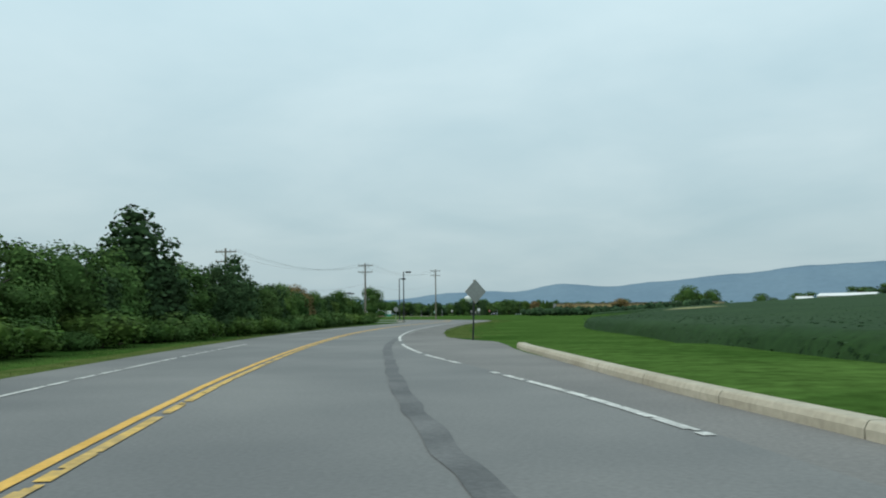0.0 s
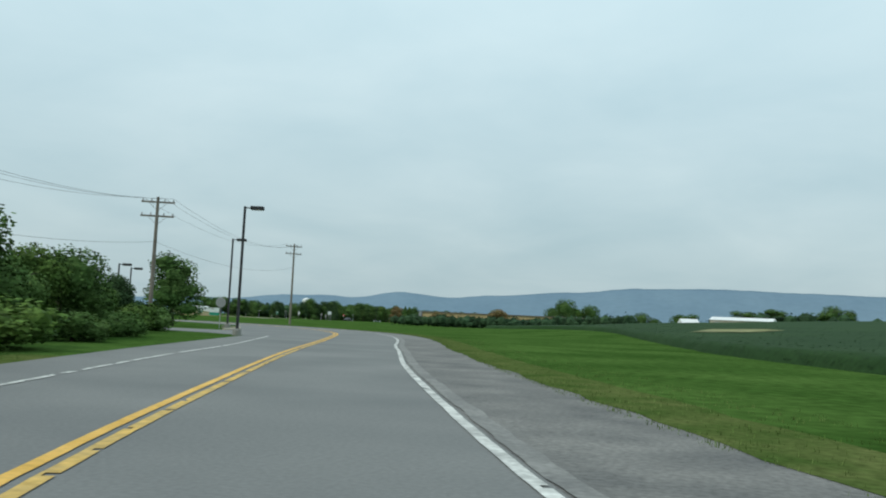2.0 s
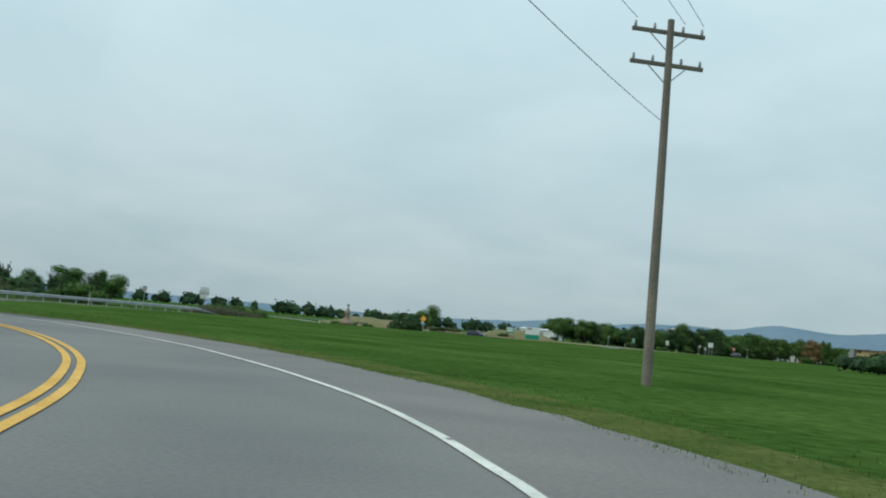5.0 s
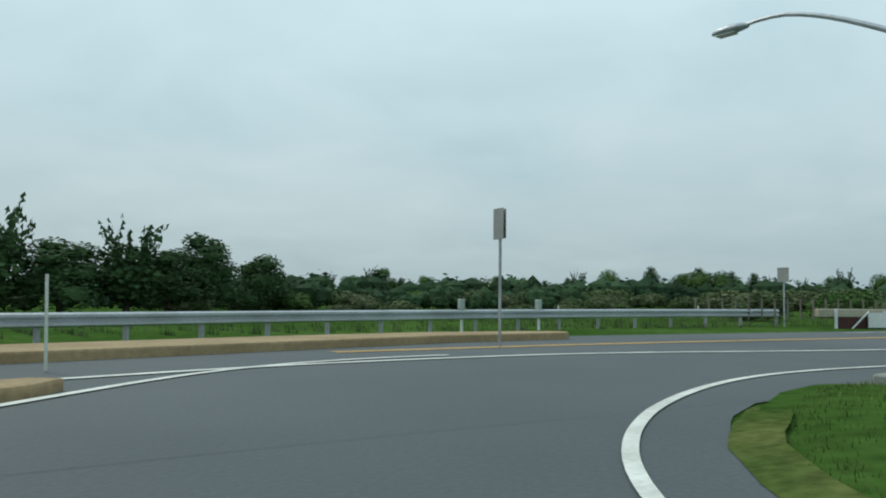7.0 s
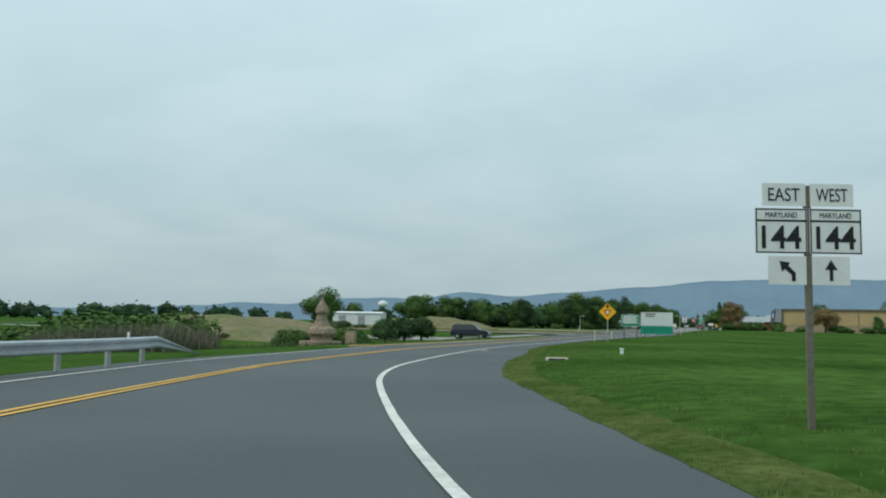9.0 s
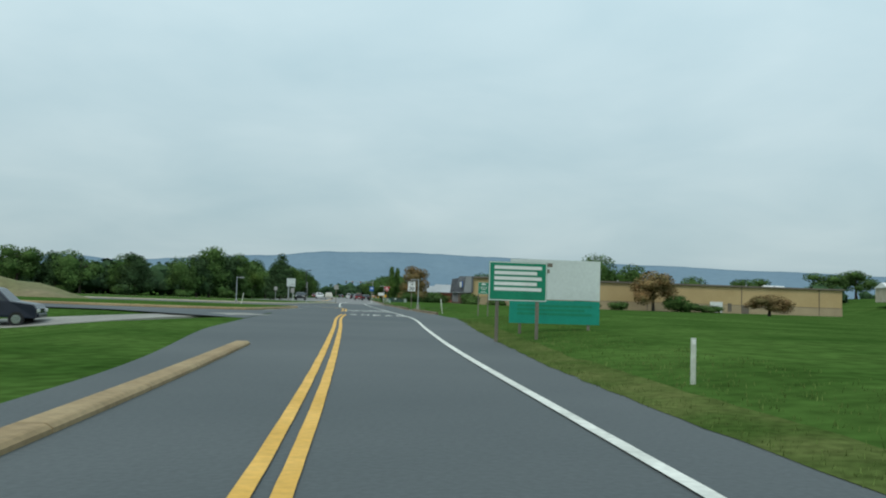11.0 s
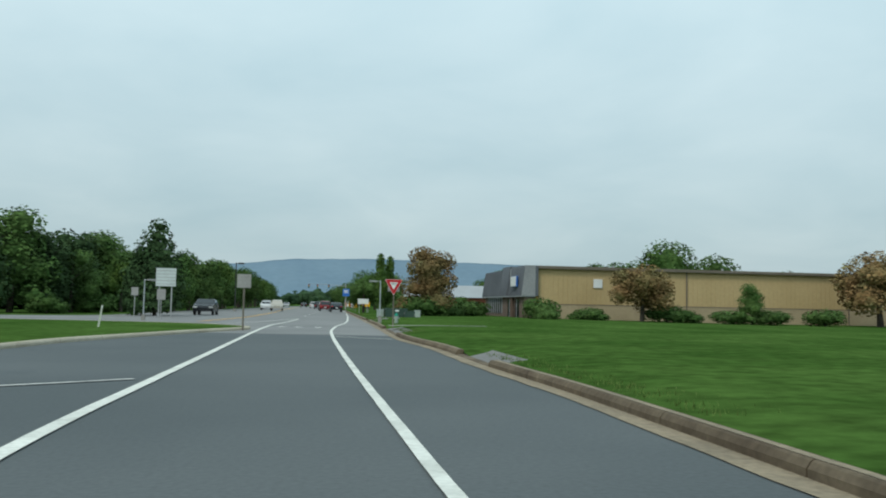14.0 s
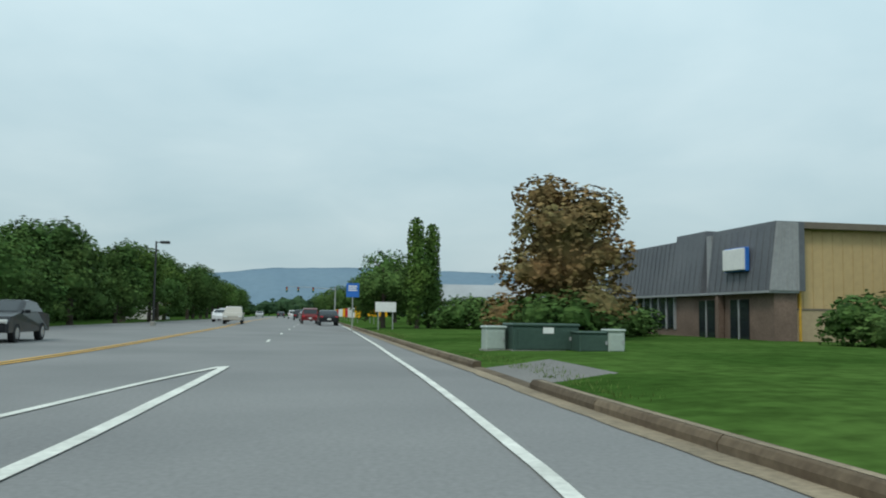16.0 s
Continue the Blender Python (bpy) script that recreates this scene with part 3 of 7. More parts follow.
paint("edge_line", cut(WA, 200, 262), 0.13, WHITE_LINE, 0.012, 0.75, road_lane)
paint("edge_line", cut(WA, 262, length_of(WA)), 0.13, WHITE_LINE, 0.020, 2, road_state)
paint("edge_line", beside(cut(YA, 20, 96), -2.9), 0.12, WHITE_WORN, 0.010, 0.25, road_lane)
paint("edge_line", spline([(158.7, -208.2), (152.8, -198.7), (143.2, -180.7), (138.1, -171.0), (134.7, -163.9), (132.4, -159.6), (127.2, -150.1)]), 0.12, WHITE_WORN, 0.010, 0.4, road_lane)
far_side = cut(Y144, 66, 138)
paint("edge_line", beside(far_side, list(np.interp(range(len(far_side)), (0, 36, 47, 51, 56, 62, 72), (-2.85, -2.8, -2.45, -2.3, -2.05, -1.85, -1.7)))), 0.12, WHITE_LINE, 0.018, 2, road_state)
paint("lane_line", spline([(49.5, -117.2), (48.1, -116.2), (45.6, -114.2), (43.0, -111.3), (41.6, -109.4), (40.5, -107.0), (39.1, -103.6), (37.6, -100.8), (36.7, -99.4), (35.4, -97.4), (33.05, -93.5), (32.25, -92.0)]), 0.2, WHITE_LINE, 0.020, 2, road_state)
paint("lane_line", spline([(60, -116.2), (55, -115.95), (51.2, -115.62), (50.1, -115.52), (47.9, -115.3), (45.5, -114.5), (43.6, -113.05), (42.8, -112.1)]), 0.16, WHITE_LINE, 0.021, 2, road_state)
paint("lane_line", spline([(0.55, 44.8), (0.15, 47.2), (-0.42, 50.7), (-0.85, 54.5), (-1.3, 58.5), (-1.75, 62.5), (-2.15, 66), (-2.95, 73), (-3.45, 77.4), (-4.2, 84.5), (-4.58, 88.6), (-4.79, 92.7), (-4.95, 98), (-5.17, 101.5), (-5.4, 105), (-5.68, 108.6)]), 0.17, WHITE_LINE, 0.020, 2, road_state)
paint("lane_line", spline([(-9.2, 87), (-7.4, 91.8), (-6.65, 96.5), (-6.3, 101), (-6.12, 105), (-5.76, 108.5)]), 0.14, WHITE_LINE, 0.019, 2, road_state)
paint("lane_line", spline([(0.55, 44.75), (-0.7, 44.7), (-2.1, 44.85), (-8, 45.4)]), 0.14, WHITE_LINE, 0.021, 2, road_state)
paint("lane_line", spline([(-1.9, 22), (-1.35, 30), (-1.3, 35)]), 0.12, WHITE_LINE, 0.020, 2, road_state)
paint("lane_line", spline([(0.13, 74.67), (2.33, 72.75)]), 0.12, WHITE_LINE, 0.021, 2, road_state)
paint("lane_line", spline([(-5.6, 52.6), (-2.6, 55.0), (-1.35, 56.25)]), 0.12, WHITE_WORN, 0.021, 0.5, road_state)
for y in (123.5, 135.5, 148, 160, 172, 184):
    x = -7.0 - (y - 123.5) * 0.085
    paint("lane_dash", spline([(x, y), (x - 0.33, y + 3)]), 0.12, WHITE_LINE, 0.020, 2, road_state)
for side in (-0.13, 0.13):
    paint("centre_line", beside(spline([(-9.95, 95), (-10.1, 104), (-10.6, 114), (-12.2, 130), (-15.5, 160), (-20.8, 203), (-31, 300)]), side), 0.12, YELLOW_LINE, 0.020, 2, road_state)
for x, y in ((-3.6, 86.5), (-2.74, 86.45), (-1.72, 86.4)):
    part("yield_triangle", ([(x - 0.24, y + 0.1, 0.021), (x + 0.26, y + 0.12, 0.021), (x + 0.19, y - 0.2, 0.021), (x + 0.04, y - 0.75, 0.021), (x - 0.05, y - 0.73, 0.021), (x - 0.17, y - 0.25, 0.021)], [], [(0, 5, 4, 3, 2, 1)]), WHITE_LINE, road_state)
# the hatched bars across the lane
for i in range(8):
    y = 25.5 + i * 1.12 - i * i * 0.006
    paint("cross_bar", spline([(3.0 - (y - 25.5) * 0.082, y), (6.3 - (y - 25.5) * 0.134, y - 0.03 * i)], 0.5), 0.2, WHITE_LINE, 0.0235, 1.2, road_state)
for i, letter in enumerate("AHEAD"):
    bm = text_bm(letter, 2.0 / 0.72, 0.004, 0.45, 0.035)
    bmesh.ops.transform(bm, matrix=pose(4.44 + i * 0.672, 16.48 - i * 0.035, 0.022, -90, 0, 4.0), verts=bm.verts)
    part("letter", bm, WHITE_LINE, road_state, "white painted road letter")
# rubbed tyre tracks
for pts in ([(4.9, 12.5), (4.75, 17.5), (4.5, 21.4), (4.1, 27), (3.4, 34), (2.5, 42)], [(3.6, 15.5), (3.42, 17.6), (2.96, 23.4), (2.4, 27)], [(3.75, 24), (3.45, 28), (2.7, 35), (1.9, 43)]):
    line = resample(spline(pts), 80)
    part("tyre_track", strip(beside(line, -0.09), beside(line, 0.09), 0.0085, 2, 0.05), TYRE_MARK, road_state)
# tar seam and patches in the worn road
seam = spline([(169.6, -211.9), (174.6, -219.2), (181.0, -227.6), (185.8, -233.7), (187.95, -236.3), (189.5, -238.1), (190.7, -239.4), (194, -243)], 0.4)
part("tar_seam", worn(strip(beside(seam, -0.14), beside(seam, 0.14), 0.008, 2, 0.06), 0.8), ASPHALT_PATCH, road_lane, "dark tar seam")


# ---- kerbs and islands ----
def kerb(line, parent, height=0.15, width=0.2, material=CONCRETE, piece=3.0, z=0.0):
    """Kerb stones about 3 m long, with open joints and a sloped face; the road lies to the line's left."""
    total = length_of(line)
    n = max(1, round(total / piece))
    for i in range(n):
        seg = cut(line, total * i / n + 0.012, total * (i + 1) / n - 0.012)
        seg = resample(seg, 3)
        rows = [beside(seg, d) for d in (0.0, 0.0, 0.035, 0.06, width, width)]
        zs = (-0.05, height * 0.55, height * 0.9, height, height, -0.05)
        verts = [(p.x, p.y, z + zz) for r, zz in zip(rows, zs) for p in r]
        faces = [(k * 3 + j, k * 3 + j + 1, (k + 1) * 3 + j + 1, (k + 1) * 3 + j) for k in range(5) for j in range(2)]
        faces += [tuple(k * 3 for k in range(6))[::-1], tuple(k * 3 + 2 for k in range(6))]
        part("kerb_stone", (verts, [], faces), material, parent)


kerb_right = thing("kerb", "weathered tan concrete kerb with open joints", "kerb", kind="structure")
for a, b in ((0, 14.6), (18.6, 35.2), (39.2, 51.7), (61.2, 79.4), (84.4, 180)):
    kerb(cut(KERB, a, b), kerb_right, 0.15, 0.2, KERB_BROWN_SHADED)
for a, b in ((14.7, 18.5), (35.3, 39.1), (51.8, 61.1), (79.5, 84.3)):
    kerb(cut(KERB, a, b), kerb_right, 0.035, 0.2, KERB_BROWN_SHADED)
gut = cut(KERB, 0, 150)
part("gutter", strip(resample(beside(gut, -0.30), 300), resample(beside(gut, 0.01), 300), 0.015, 2, 0.045), GUTTER_TOPLIGHT, kerb_right, "sandy tan gutter strip")
vr = [beside(KERB, d) for d in (0.19, 1.6, 6, 18, 42)]
nk = 150
rows = [resample(r, 180)[:nk] for r in vr]
# pale strips on the stones paint the sky's light on their tops
for a, b in ((0.2, 14.4), (18.8, 35.0), (39.4, 51.5), (61.4, 79.2), (84.6, 150)):
    top = cut(KERB, a, b)
    part("kerb_top_light", strip(resample(beside(top, 0.075), int(2 + (b - a) * 2)), resample(beside(top, 0.17), int(2 + (b - a) * 2)), 0.1545, 1, 0.02), GUTTER_TOPLIGHT, kerb_right, "sandy strip that paints sky light on the kerb's top")
GAPS = ((14.7, 18.5), (35.3, 39.1), (51.8, 61.1), (79.5, 84.3))
step = length_of(KERB) / 179


def open_at(i):
    return any(a - 0.6 < i * step < b + 0.6 for a, b in GAPS)


verts = [(p.x, p.y, 0.012 if k == 0 and open_at(i) else -0.028 + (z + 0.028) * smooth(0, 2 + 3 * k, i * step)) for k, (r, z) in enumerate(zip(rows, (0.135, 0.22, 0.27, 0.22, -0.06))) for i, p in enumerate(r)]
part("verge", (verts, [], [(k * nk + j, k * nk + j + 1, (k + 1) * nk + j + 1, (k + 1) * nk + j) for k in range(4) for j in range(nk - 1)]), GRASS, kerb_right, "mown green grass behind the kerb")
for a, b, deep in ((14.8, 18.4, 1.0), (35.15, 39.2, 0.95), (54.5, 60.6, 0.95), (79.8, 84.0, 1.6)):
    s = resample(cut(KERB, a, b), 8)
    flat_, high = beside(s, 0.2), beside(s, 0.7)
    back_ = beside(s, deep)
    v = [(p.x, p.y, z) for row, z in ((flat_, 0.036), (high, 0.098), (back_, 0.102 + (deep - 0.7) * 0.14)) for p in row]
    part("apron", (v, [], [(k * 8 + j, k * 8 + j + 1, k * 8 + j + 9, k * 8 + j + 8) for k in range(2) for j in range(7)]), ASPHALT_SHOULDER, kerb_right, "grey worn apron in the kerb gap")
part("footpath", strip(resample(spline([(7.25, 42.1), (7.9, 41.7), (9.0, 41.5), (10.4, 41.4)]), 12), resample(spline([(7.3, 40.6), (8.0, 41.0), (9.0, 41.1), (10.4, 41.05)]), 12), 0.245, 1, 0.05), CONCRETE_GREY, kerb_right, "thin grey concrete path in the grass")
part("footpath", strip(resample(spline([(1.9, 83.2), (2.6, 84.4), (4.2, 84.7), (6.8, 85.4)]), 12), resample(spline([(1.95, 82.2), (3.0, 83.6), (4.4, 84.1), (6.9, 84.8)]), 12), 0.262, 1, 0.05), CONCRETE_GREY, kerb_right, "thin grey concrete path in the grass")
kerb_old = thing("kerb", "bleached concrete kerb beside the grass bank", "kerb", kind="structure")
KERB_A = spline([(213, -262.2), (204, -250.3), (192.44, -235.64), (190.54, -233.36), (188.68, -230.96), (186.19, -227.63), (182.0, -221.95), (181.0, -220.6), (179.9, -218.9)])
kerb(KERB_A, kerb_old, 0.17, 0.28, CONCRETE)
kerb_side = thing("kerb", "low bleached kerb at the side road", "kerb", kind="structure")
kerb(spline([(111.5, -133.2), (113.4, -133.6), (116.7, -138.6), (117.9, -141.5)]), kerb_side, 0.12, 0.2, CONCRETE)
kerb_far = thing("kerb", "low tan kerb with a worn earth strip", "kerb", kind="structure")
kerb(spline([(5.3, -14), (6.1, -22), (6.75, -30), (7.2, -37.7), (7.42, -41.3), (7.66, -45), (7.82, -47), (7.95, -48.6)]), kerb_far, 0.08, 0.28, CONCRETE_TAN)
kerb(spline([(8.0, -49.0), (7.1, -49.75)]), kerb_far, 0.09, 0.3, CONCRETE_TAN)


def island(outline, label, top, height=0.16, rim=CONCRETE_TAN, rim_width=0.22):
    ob = thing("traffic_island", label, "traffic island", kind="structure")
    line = spline(outline + outline[:1], 0.6)
    if sum(a.x * b.y - a.y * b.x for a, b in zip(line, line[1:])) > 0:
        line = line[::-1]
    kerb(line, ob, height, rim_width, rim, 2.4)
    inner = beside(line, rim_width - 0.01)
    part("infill", ([(p.x, p.y, height - 0.012) for p in inner], [], [tuple(range(len(inner)))]), top, ob)
    return ob


def low_island(outline, label, top, material):
    """A narrow island cast in one piece, with a bevelled rim."""
    ob = thing("traffic_island", label, "traffic island", kind="structure")
    bm = prism(outline, -0.05, top)
    edges = [e for e in bm.edges if all(v.co.z > 0 for v in e.verts)]
    bmesh.ops.bevel(bm, geom=edges, offset=0.05, segments=2, affect="EDGES", profile=0.6)
    part("body", bm, material, ob)
    return ob


low_island([(70, -120.4), (66, -119.2), (60, -117.6), (54.5, -116.5), (51.7, -115.95), (50.5, -115.72), (49.75, -115.8), (49.8, -116.2), (51.2, -117.2), (55, -119.0), (61, -121), (70, -123)], "raised concrete traffic island with weeds at its rim", 0.16, CONCRETE_TAN)
low_island([(54, -124.8), (46.4, -118.7), (44.2, -117.0), (41.0, -114.6), (38.2, -112.5), (37.2, -111.3), (35.7, -109.7), (35.2, -109.6), (34.9, -110.0), (35.4, -111.2), (36.8, -113.4), (40, -116.4), (52.6, -126.4)], "long narrow tan concrete median island", 0.20, CONCRETE_TAN)
weeds = [(51.0 + random.uniform(-0.6, 1.6), -116.3 + random.uniform(-0.4, 0.3), 0.15) for i in range(60)]
island([(-60, 22), (-20, 21.5), (-3.4, 20.5), (-2.0, 26), (-1.6, 33), (-2.4, 35.6), (-6, 37.2), (-20, 39.5), (-60, 41)], "grassy traffic island with tan kerb", GRASS)
island([(-60, 60), (-20, 58.5), (-8, 59), (-6.7, 68), (-5.4, 76), (-4.3, 81.5), (-4.9, 83.2), (-8, 86.5), (-16, 88.5), (-60, 91)], "grassy median island with low kerb", GRASS, 0.13, CONCRETE)

# ---- dry strip and grass tufts along the edges ----
SLIP = spline([(71.6, -101.3), (68.4, -102.85), (65, -104.6), (62.2, -106.1), (60.3, -107.35), (58.7, -108.05), (56.8, -108.5), (53.6, -108.75), (51.9, -108.6), (49.6, -107.85), (47.4, -106.8), (45.6, -104.6)], 0.5)
for line, a, b, near, far_ in ((WA, 92, 258, 2.4, 4.0), (YA, 20, 150, -5.6, -4.3), (SLIP, 0, 40, -0.02, 0.4)):
    s = cut(line, a, b)
    m = int(length_of(s))
    grow = [0.3 * smooth(15, 26, i) - 0.3 * smooth(45, 60, i) + 0.7 * smooth(86, 106, i) - 0.5 * smooth(106, 142, i) - 0.5 * smooth(152, 164, i) if line is WA and near > 0 else 0 for i in range(m)]
    r = resample(s, m)
    part("verge_strip", strip(beside(r, [near + g for g in grow]), beside(r, [far_ + g for g in grow]), -0.003, 2, 0.22), GRASS_DRY, ground, "dry yellowish grass along the asphalt")


LIFT_OFFS, LIFT_Z = (-0.1, 0.5, 1.2, 3.0, 9.0, 26.0), (0.0, 0.04, 0.12, 0.24, 0.27, -0.02)


def lift(off):
    """How high the grass bank stands so far beside the asphalt."""
    return float(np.interp(off, LIFT_OFFS, LIFT_Z))


def verge_bank(line, offs, zs, parent, label, ends=8):
    """A low grass bank that rises beside a road or kerb and runs out at both ends."""
    m = max(8, int(length_of(line) / 1.2))
    r = resample(line, m)
    rows = [beside(r, o) for o in offs]
    verts = [(p.x + (0.08 * noise.noise(p * 1.3) if k == 0 else 0), p.y, ground_height(p.x, p.y) - 0.02 + (z + 0.02) * min(1, i / ends, (m - 1 - i) / ends)) for k, (row, z) in enumerate(zip(rows, zs)) for i, p in enumerate(row)]
    faces = [(k * m + j, k * m + j + 1, (k + 1) * m + j + 1, (k + 1) * m + j) for k in range(len(offs) - 1) for j in range(m - 1)]
    return part("verge", (verts, [], faces), GRASS, parent, label, smooth=True)


verge_bank(cut(R144, 4, 126), LIFT_OFFS, LIFT_Z, ground, "grass bank beside the state road")
verge_bank(SLIP, (-0.05, 0.5, 1.2, 3.0, 6.0), (0.008, 0.03, 0.08, 0.16, 0.1), ground, "grass bank inside the bend", 2)
verge_bank(KERB_A, (0.26, 1.2, 4.0, 10.0), (0.15, 0.19, 0.2, 0.0), ground, "grass bank behind the bleached kerb", 2)


def dry_rim(line, wide, label, material=GRASS_DRY, taper=14):
    """A ragged dry rim that lies on the foot of a grass bank."""
    m = int(length_of(line) / 0.6)
    r = resample(line, m)
    outer = [wide * (1 + 0.47 * noise.noise(p * 0.35) + 0.27 * noise.noise(p * 1.4)) for p in r]
    verts = [(p.x, p.y, ground_height(p.x, p.y) - 0.02 + (z + 0.03) * min(1, i / taper, (m - 1 - i) / taper)) for row, z in ((beside(r, [-0.14 + 0.1 * noise.noise(p * 2.3) for p in r]), 0.0), (beside(r, [o * 0.55 for o in outer]), 0.045), (beside(r, outer), 0.06)) for i, p in enumerate(row)]
    part("verge_strip", (verts, [], [(k * m + j, k * m + j + 1, (k + 1) * m + j + 1, (k + 1) * m + j) for k in range(2) for j in range(m - 1)]), material, ground, label, smooth=True)


dry_rim(cut(R144, 4, 126), 0.75, "dry yellowish grass along the asphalt")
dry_rim(cut(SLIP, 0.6, length_of(SLIP) - 5), 0.3, "dry yellowish rim of the grass inside the bend", GRASS_DRY, 2)


def tufts(name, places, low, high, material, label, each=5):
    verts, faces = [], []
    for x, y, z in places:
        for k in range(each):
            a, hgt, w = random.uniform(0, math.tau), random.uniform(low, high), random.uniform(0.006, 0.013) * (high / 0.2) ** 0.5
            bx, by = x + random.uniform(-0.12, 0.12), y + random.uniform(-0.12, 0.12)
            lx, ly = math.cos(a) * hgt * 0.35, math.sin(a) * hgt * 0.35
            i = len(verts)
            verts += [(bx - math.sin(a) * w, by + math.cos(a) * w, z), (bx + math.sin(a) * w, by - math.cos(a) * w, z), (bx + lx, by + ly, z + hgt)]
            faces.append((i, i + 1, i + 2))
    ob = part(name, (verts, [], faces), material)
    return tagged(ob, label, "grass", kind="stuff")


spots = []
for line, a, b, lo_, hi_, count in ((WA, 96, 258, 2.5, 6, 5000), (R144, 0, 128, -0.05, 3.2, 9000), (YA, 25, 150, -7, -4.5, 3000), (SLIP, 0, 40, 0.35, 3, 1500)):
    s = cut(line, a, b)
    for i in range(count):
        k = random.randrange(len(s) - 1)
        off = lo_ + (hi_ - lo_) * random.random() ** 2
        p = beside(s[k:k + 2], off)[0].lerp(beside(s[k:k + 2], off)[1], random.random())
        rise = lift(off) if line is R144 or line is SLIP else 0
        spots.append((p.x, p.y, ground_height(p.x, p.y) - 0.012 + rise))
spots += weeds
for i in range(5000):
    k = random.randrange(105)
    if any(a - 3 < k < b + 4 for a, b in GAPS):
        continue
    p = beside(KERB[k:k + 2], 0.3 + 4 * random.random() ** 2)[0]
    spots.append((p.x, p.y + random.random(), 0.16))
tufts("grass_tufts", spots, 0.03, 0.085, BLADES, "short green and straw-coloured grass blades along the road edges", 4)

# ---- bean field on the rise ----
edge = spline([(214, -258), (199, -238), (189, -222.3), (183.2, -212.5), (180, -206.5), (174.6, -197.5), (169.8, -189.5), (164.3, -177.5), (158, -158.2), (150.5, -138), (145.5, -120), (140, -101), (128.6, -61.6), (116, -35), (102, -15), (84, 10)], 1.5)
out_rows = []
offs = [0.0, 0.25, 0.6, 1.4, 2.4, 3.6, 5, 7, 9, 12, 15, 19, 24, 30, 38, 48, 60, 75, 95, 120, 150, 190, 240, 300]
E_ = resample(edge, 190)
verts = []
for j, o in enumerate(offs):
    for p in beside(E_, o):
        g = ground_height(p.x, p.y)
        top = (0.0, 0.5, 0.72)[j] if j < 3 else 0.78
        q = Vector((p.x, p.y, 0))
        verts.append((p.x + 0.25 * noise.noise(q * 1.9), p.y + 0.25 * noise.noise(q * 1.9 + Vector((9, 0, 0))), g - 0.05 + top * (1 + (0.16 * noise.noise(q * 0.31) + 0.12 * noise.noise(q * 1.1)) / (1 + o / 7))))
faces = [(j * 190 + i, j * 190 + i + 1, (j + 1) * 190 + i + 1, (j + 1) * 190 + i) for j in range(len(offs) - 1) for i in range(189)]
tagged(part("bean_field", (verts, [], faces), CROP, smooth=True), "dark green soybean field in full leaf on a gentle rise", "crop field", kind="stuff")
lv, lf = [], []
for i in range(16000):
    k = random.randrange(188)
    o = 26 * random.random() ** 2.2
    p = beside(E_[k:k + 2], o)[0].lerp(beside(E_[k:k + 2], o)[1], random.random())
    z = ground_height(p.x, p.y) + (0.15 + 0.6 * random.random() if o < 0.5 else 0.74 + 0.12 * random.random())
    s, a, b = random.uniform(0.05, 0.11), random.uniform(0, math.tau), random.uniform(-0.15, 0.15)
    u, v = Vector((math.cos(a), math.sin(a), b)) * s, Vector((-math.sin(a), math.cos(a), -b)) * s
    c = Vector((p.x, p.y, z))
    j = len(lv)
    lv += [tuple(c - u), tuple(c - v * 0.7), tuple(c + u), tuple(c + v * 0.7)]
    lf.append((j, j + 1, j + 2, j + 3))
tagged(part("bean_leaves", (lv, [], lf), CROP), "dark green soybean leaves along the field's edge", "crop field", kind="stuff")

bare = []
for j in range(3):
    for i in range(12):
        x, y = 145.6 + (j - 1) * 1.2 + i * 0.62, -95 + (j - 1) * 4 + 0.8 * math.sin(i * 1.3) + i * 0.12
        bare.append((x, y, ground_height(x, y) + (1.02 if 0 < i < 11 and j == 1 else 0.8)))
tagged(part("bare_patch", (bare, [], [(j * 12 + i, j * 12 + i + 1, j * 12 + i + 13, j * 12 + i + 12) for j in range(2) for i in range(11)]), CROP_BARE), "bare tan patch of withered plants in the field", "crop field", kind="stuff")

# ---- distant ridges ----
def ridge(name, heading0, heading1, dist, profile, material, label):
    """A long wooded ridge: crest heights by heading, with a broken tree line and a slope in front."""
    n = 260
    verts, faces = [], []
    for i in range(n):
        hd = heading0 + (heading1 - heading0) * i / (n - 1)
        z = 0.0
        for (a, za), (b, zb) in zip(profile, profile[1:]):
            if a <= hd <= b:
                u = (hd - a) / (b - a)
                z = za + (zb - za) * u * u * (3 - 2 * u)
        z += 2.2 * noise.noise(Vector((hd * 1.3, 0, 5))) + 1.4 * noise.noise(Vector((hd * 6.0, 0, 5)))
        a = radians(hd)
        for k in range(7):
            u = k / 6
            d = dist - 700 * (1 - u)
            zz = z * smooth(0, 1, u) + (7 * noise.noise(Vector((hd * 0.9, u * 4, 1))) * u * (1 - u) * 4)
            verts.append((CX0 + math.sin(a) * d, CY0 + math.cos(a) * d, zz if k else -4))
        verts.append((CX0 + math.sin(a) * (dist + 60), CY0 + math.cos(a) * (dist + 60), -4))
    for i in range(n - 1):
        for k in range(7):
            faces.append((i * 8 + k, (i + 1) * 8 + k, (i + 1) * 8 + k + 1, i * 8 + k + 1))
    ob = part(name, (verts, [], faces), material, smooth=True)
    return tagged(ob, label, "mountain ridge", kind="structure")


CX0, CY0 = 40, -60
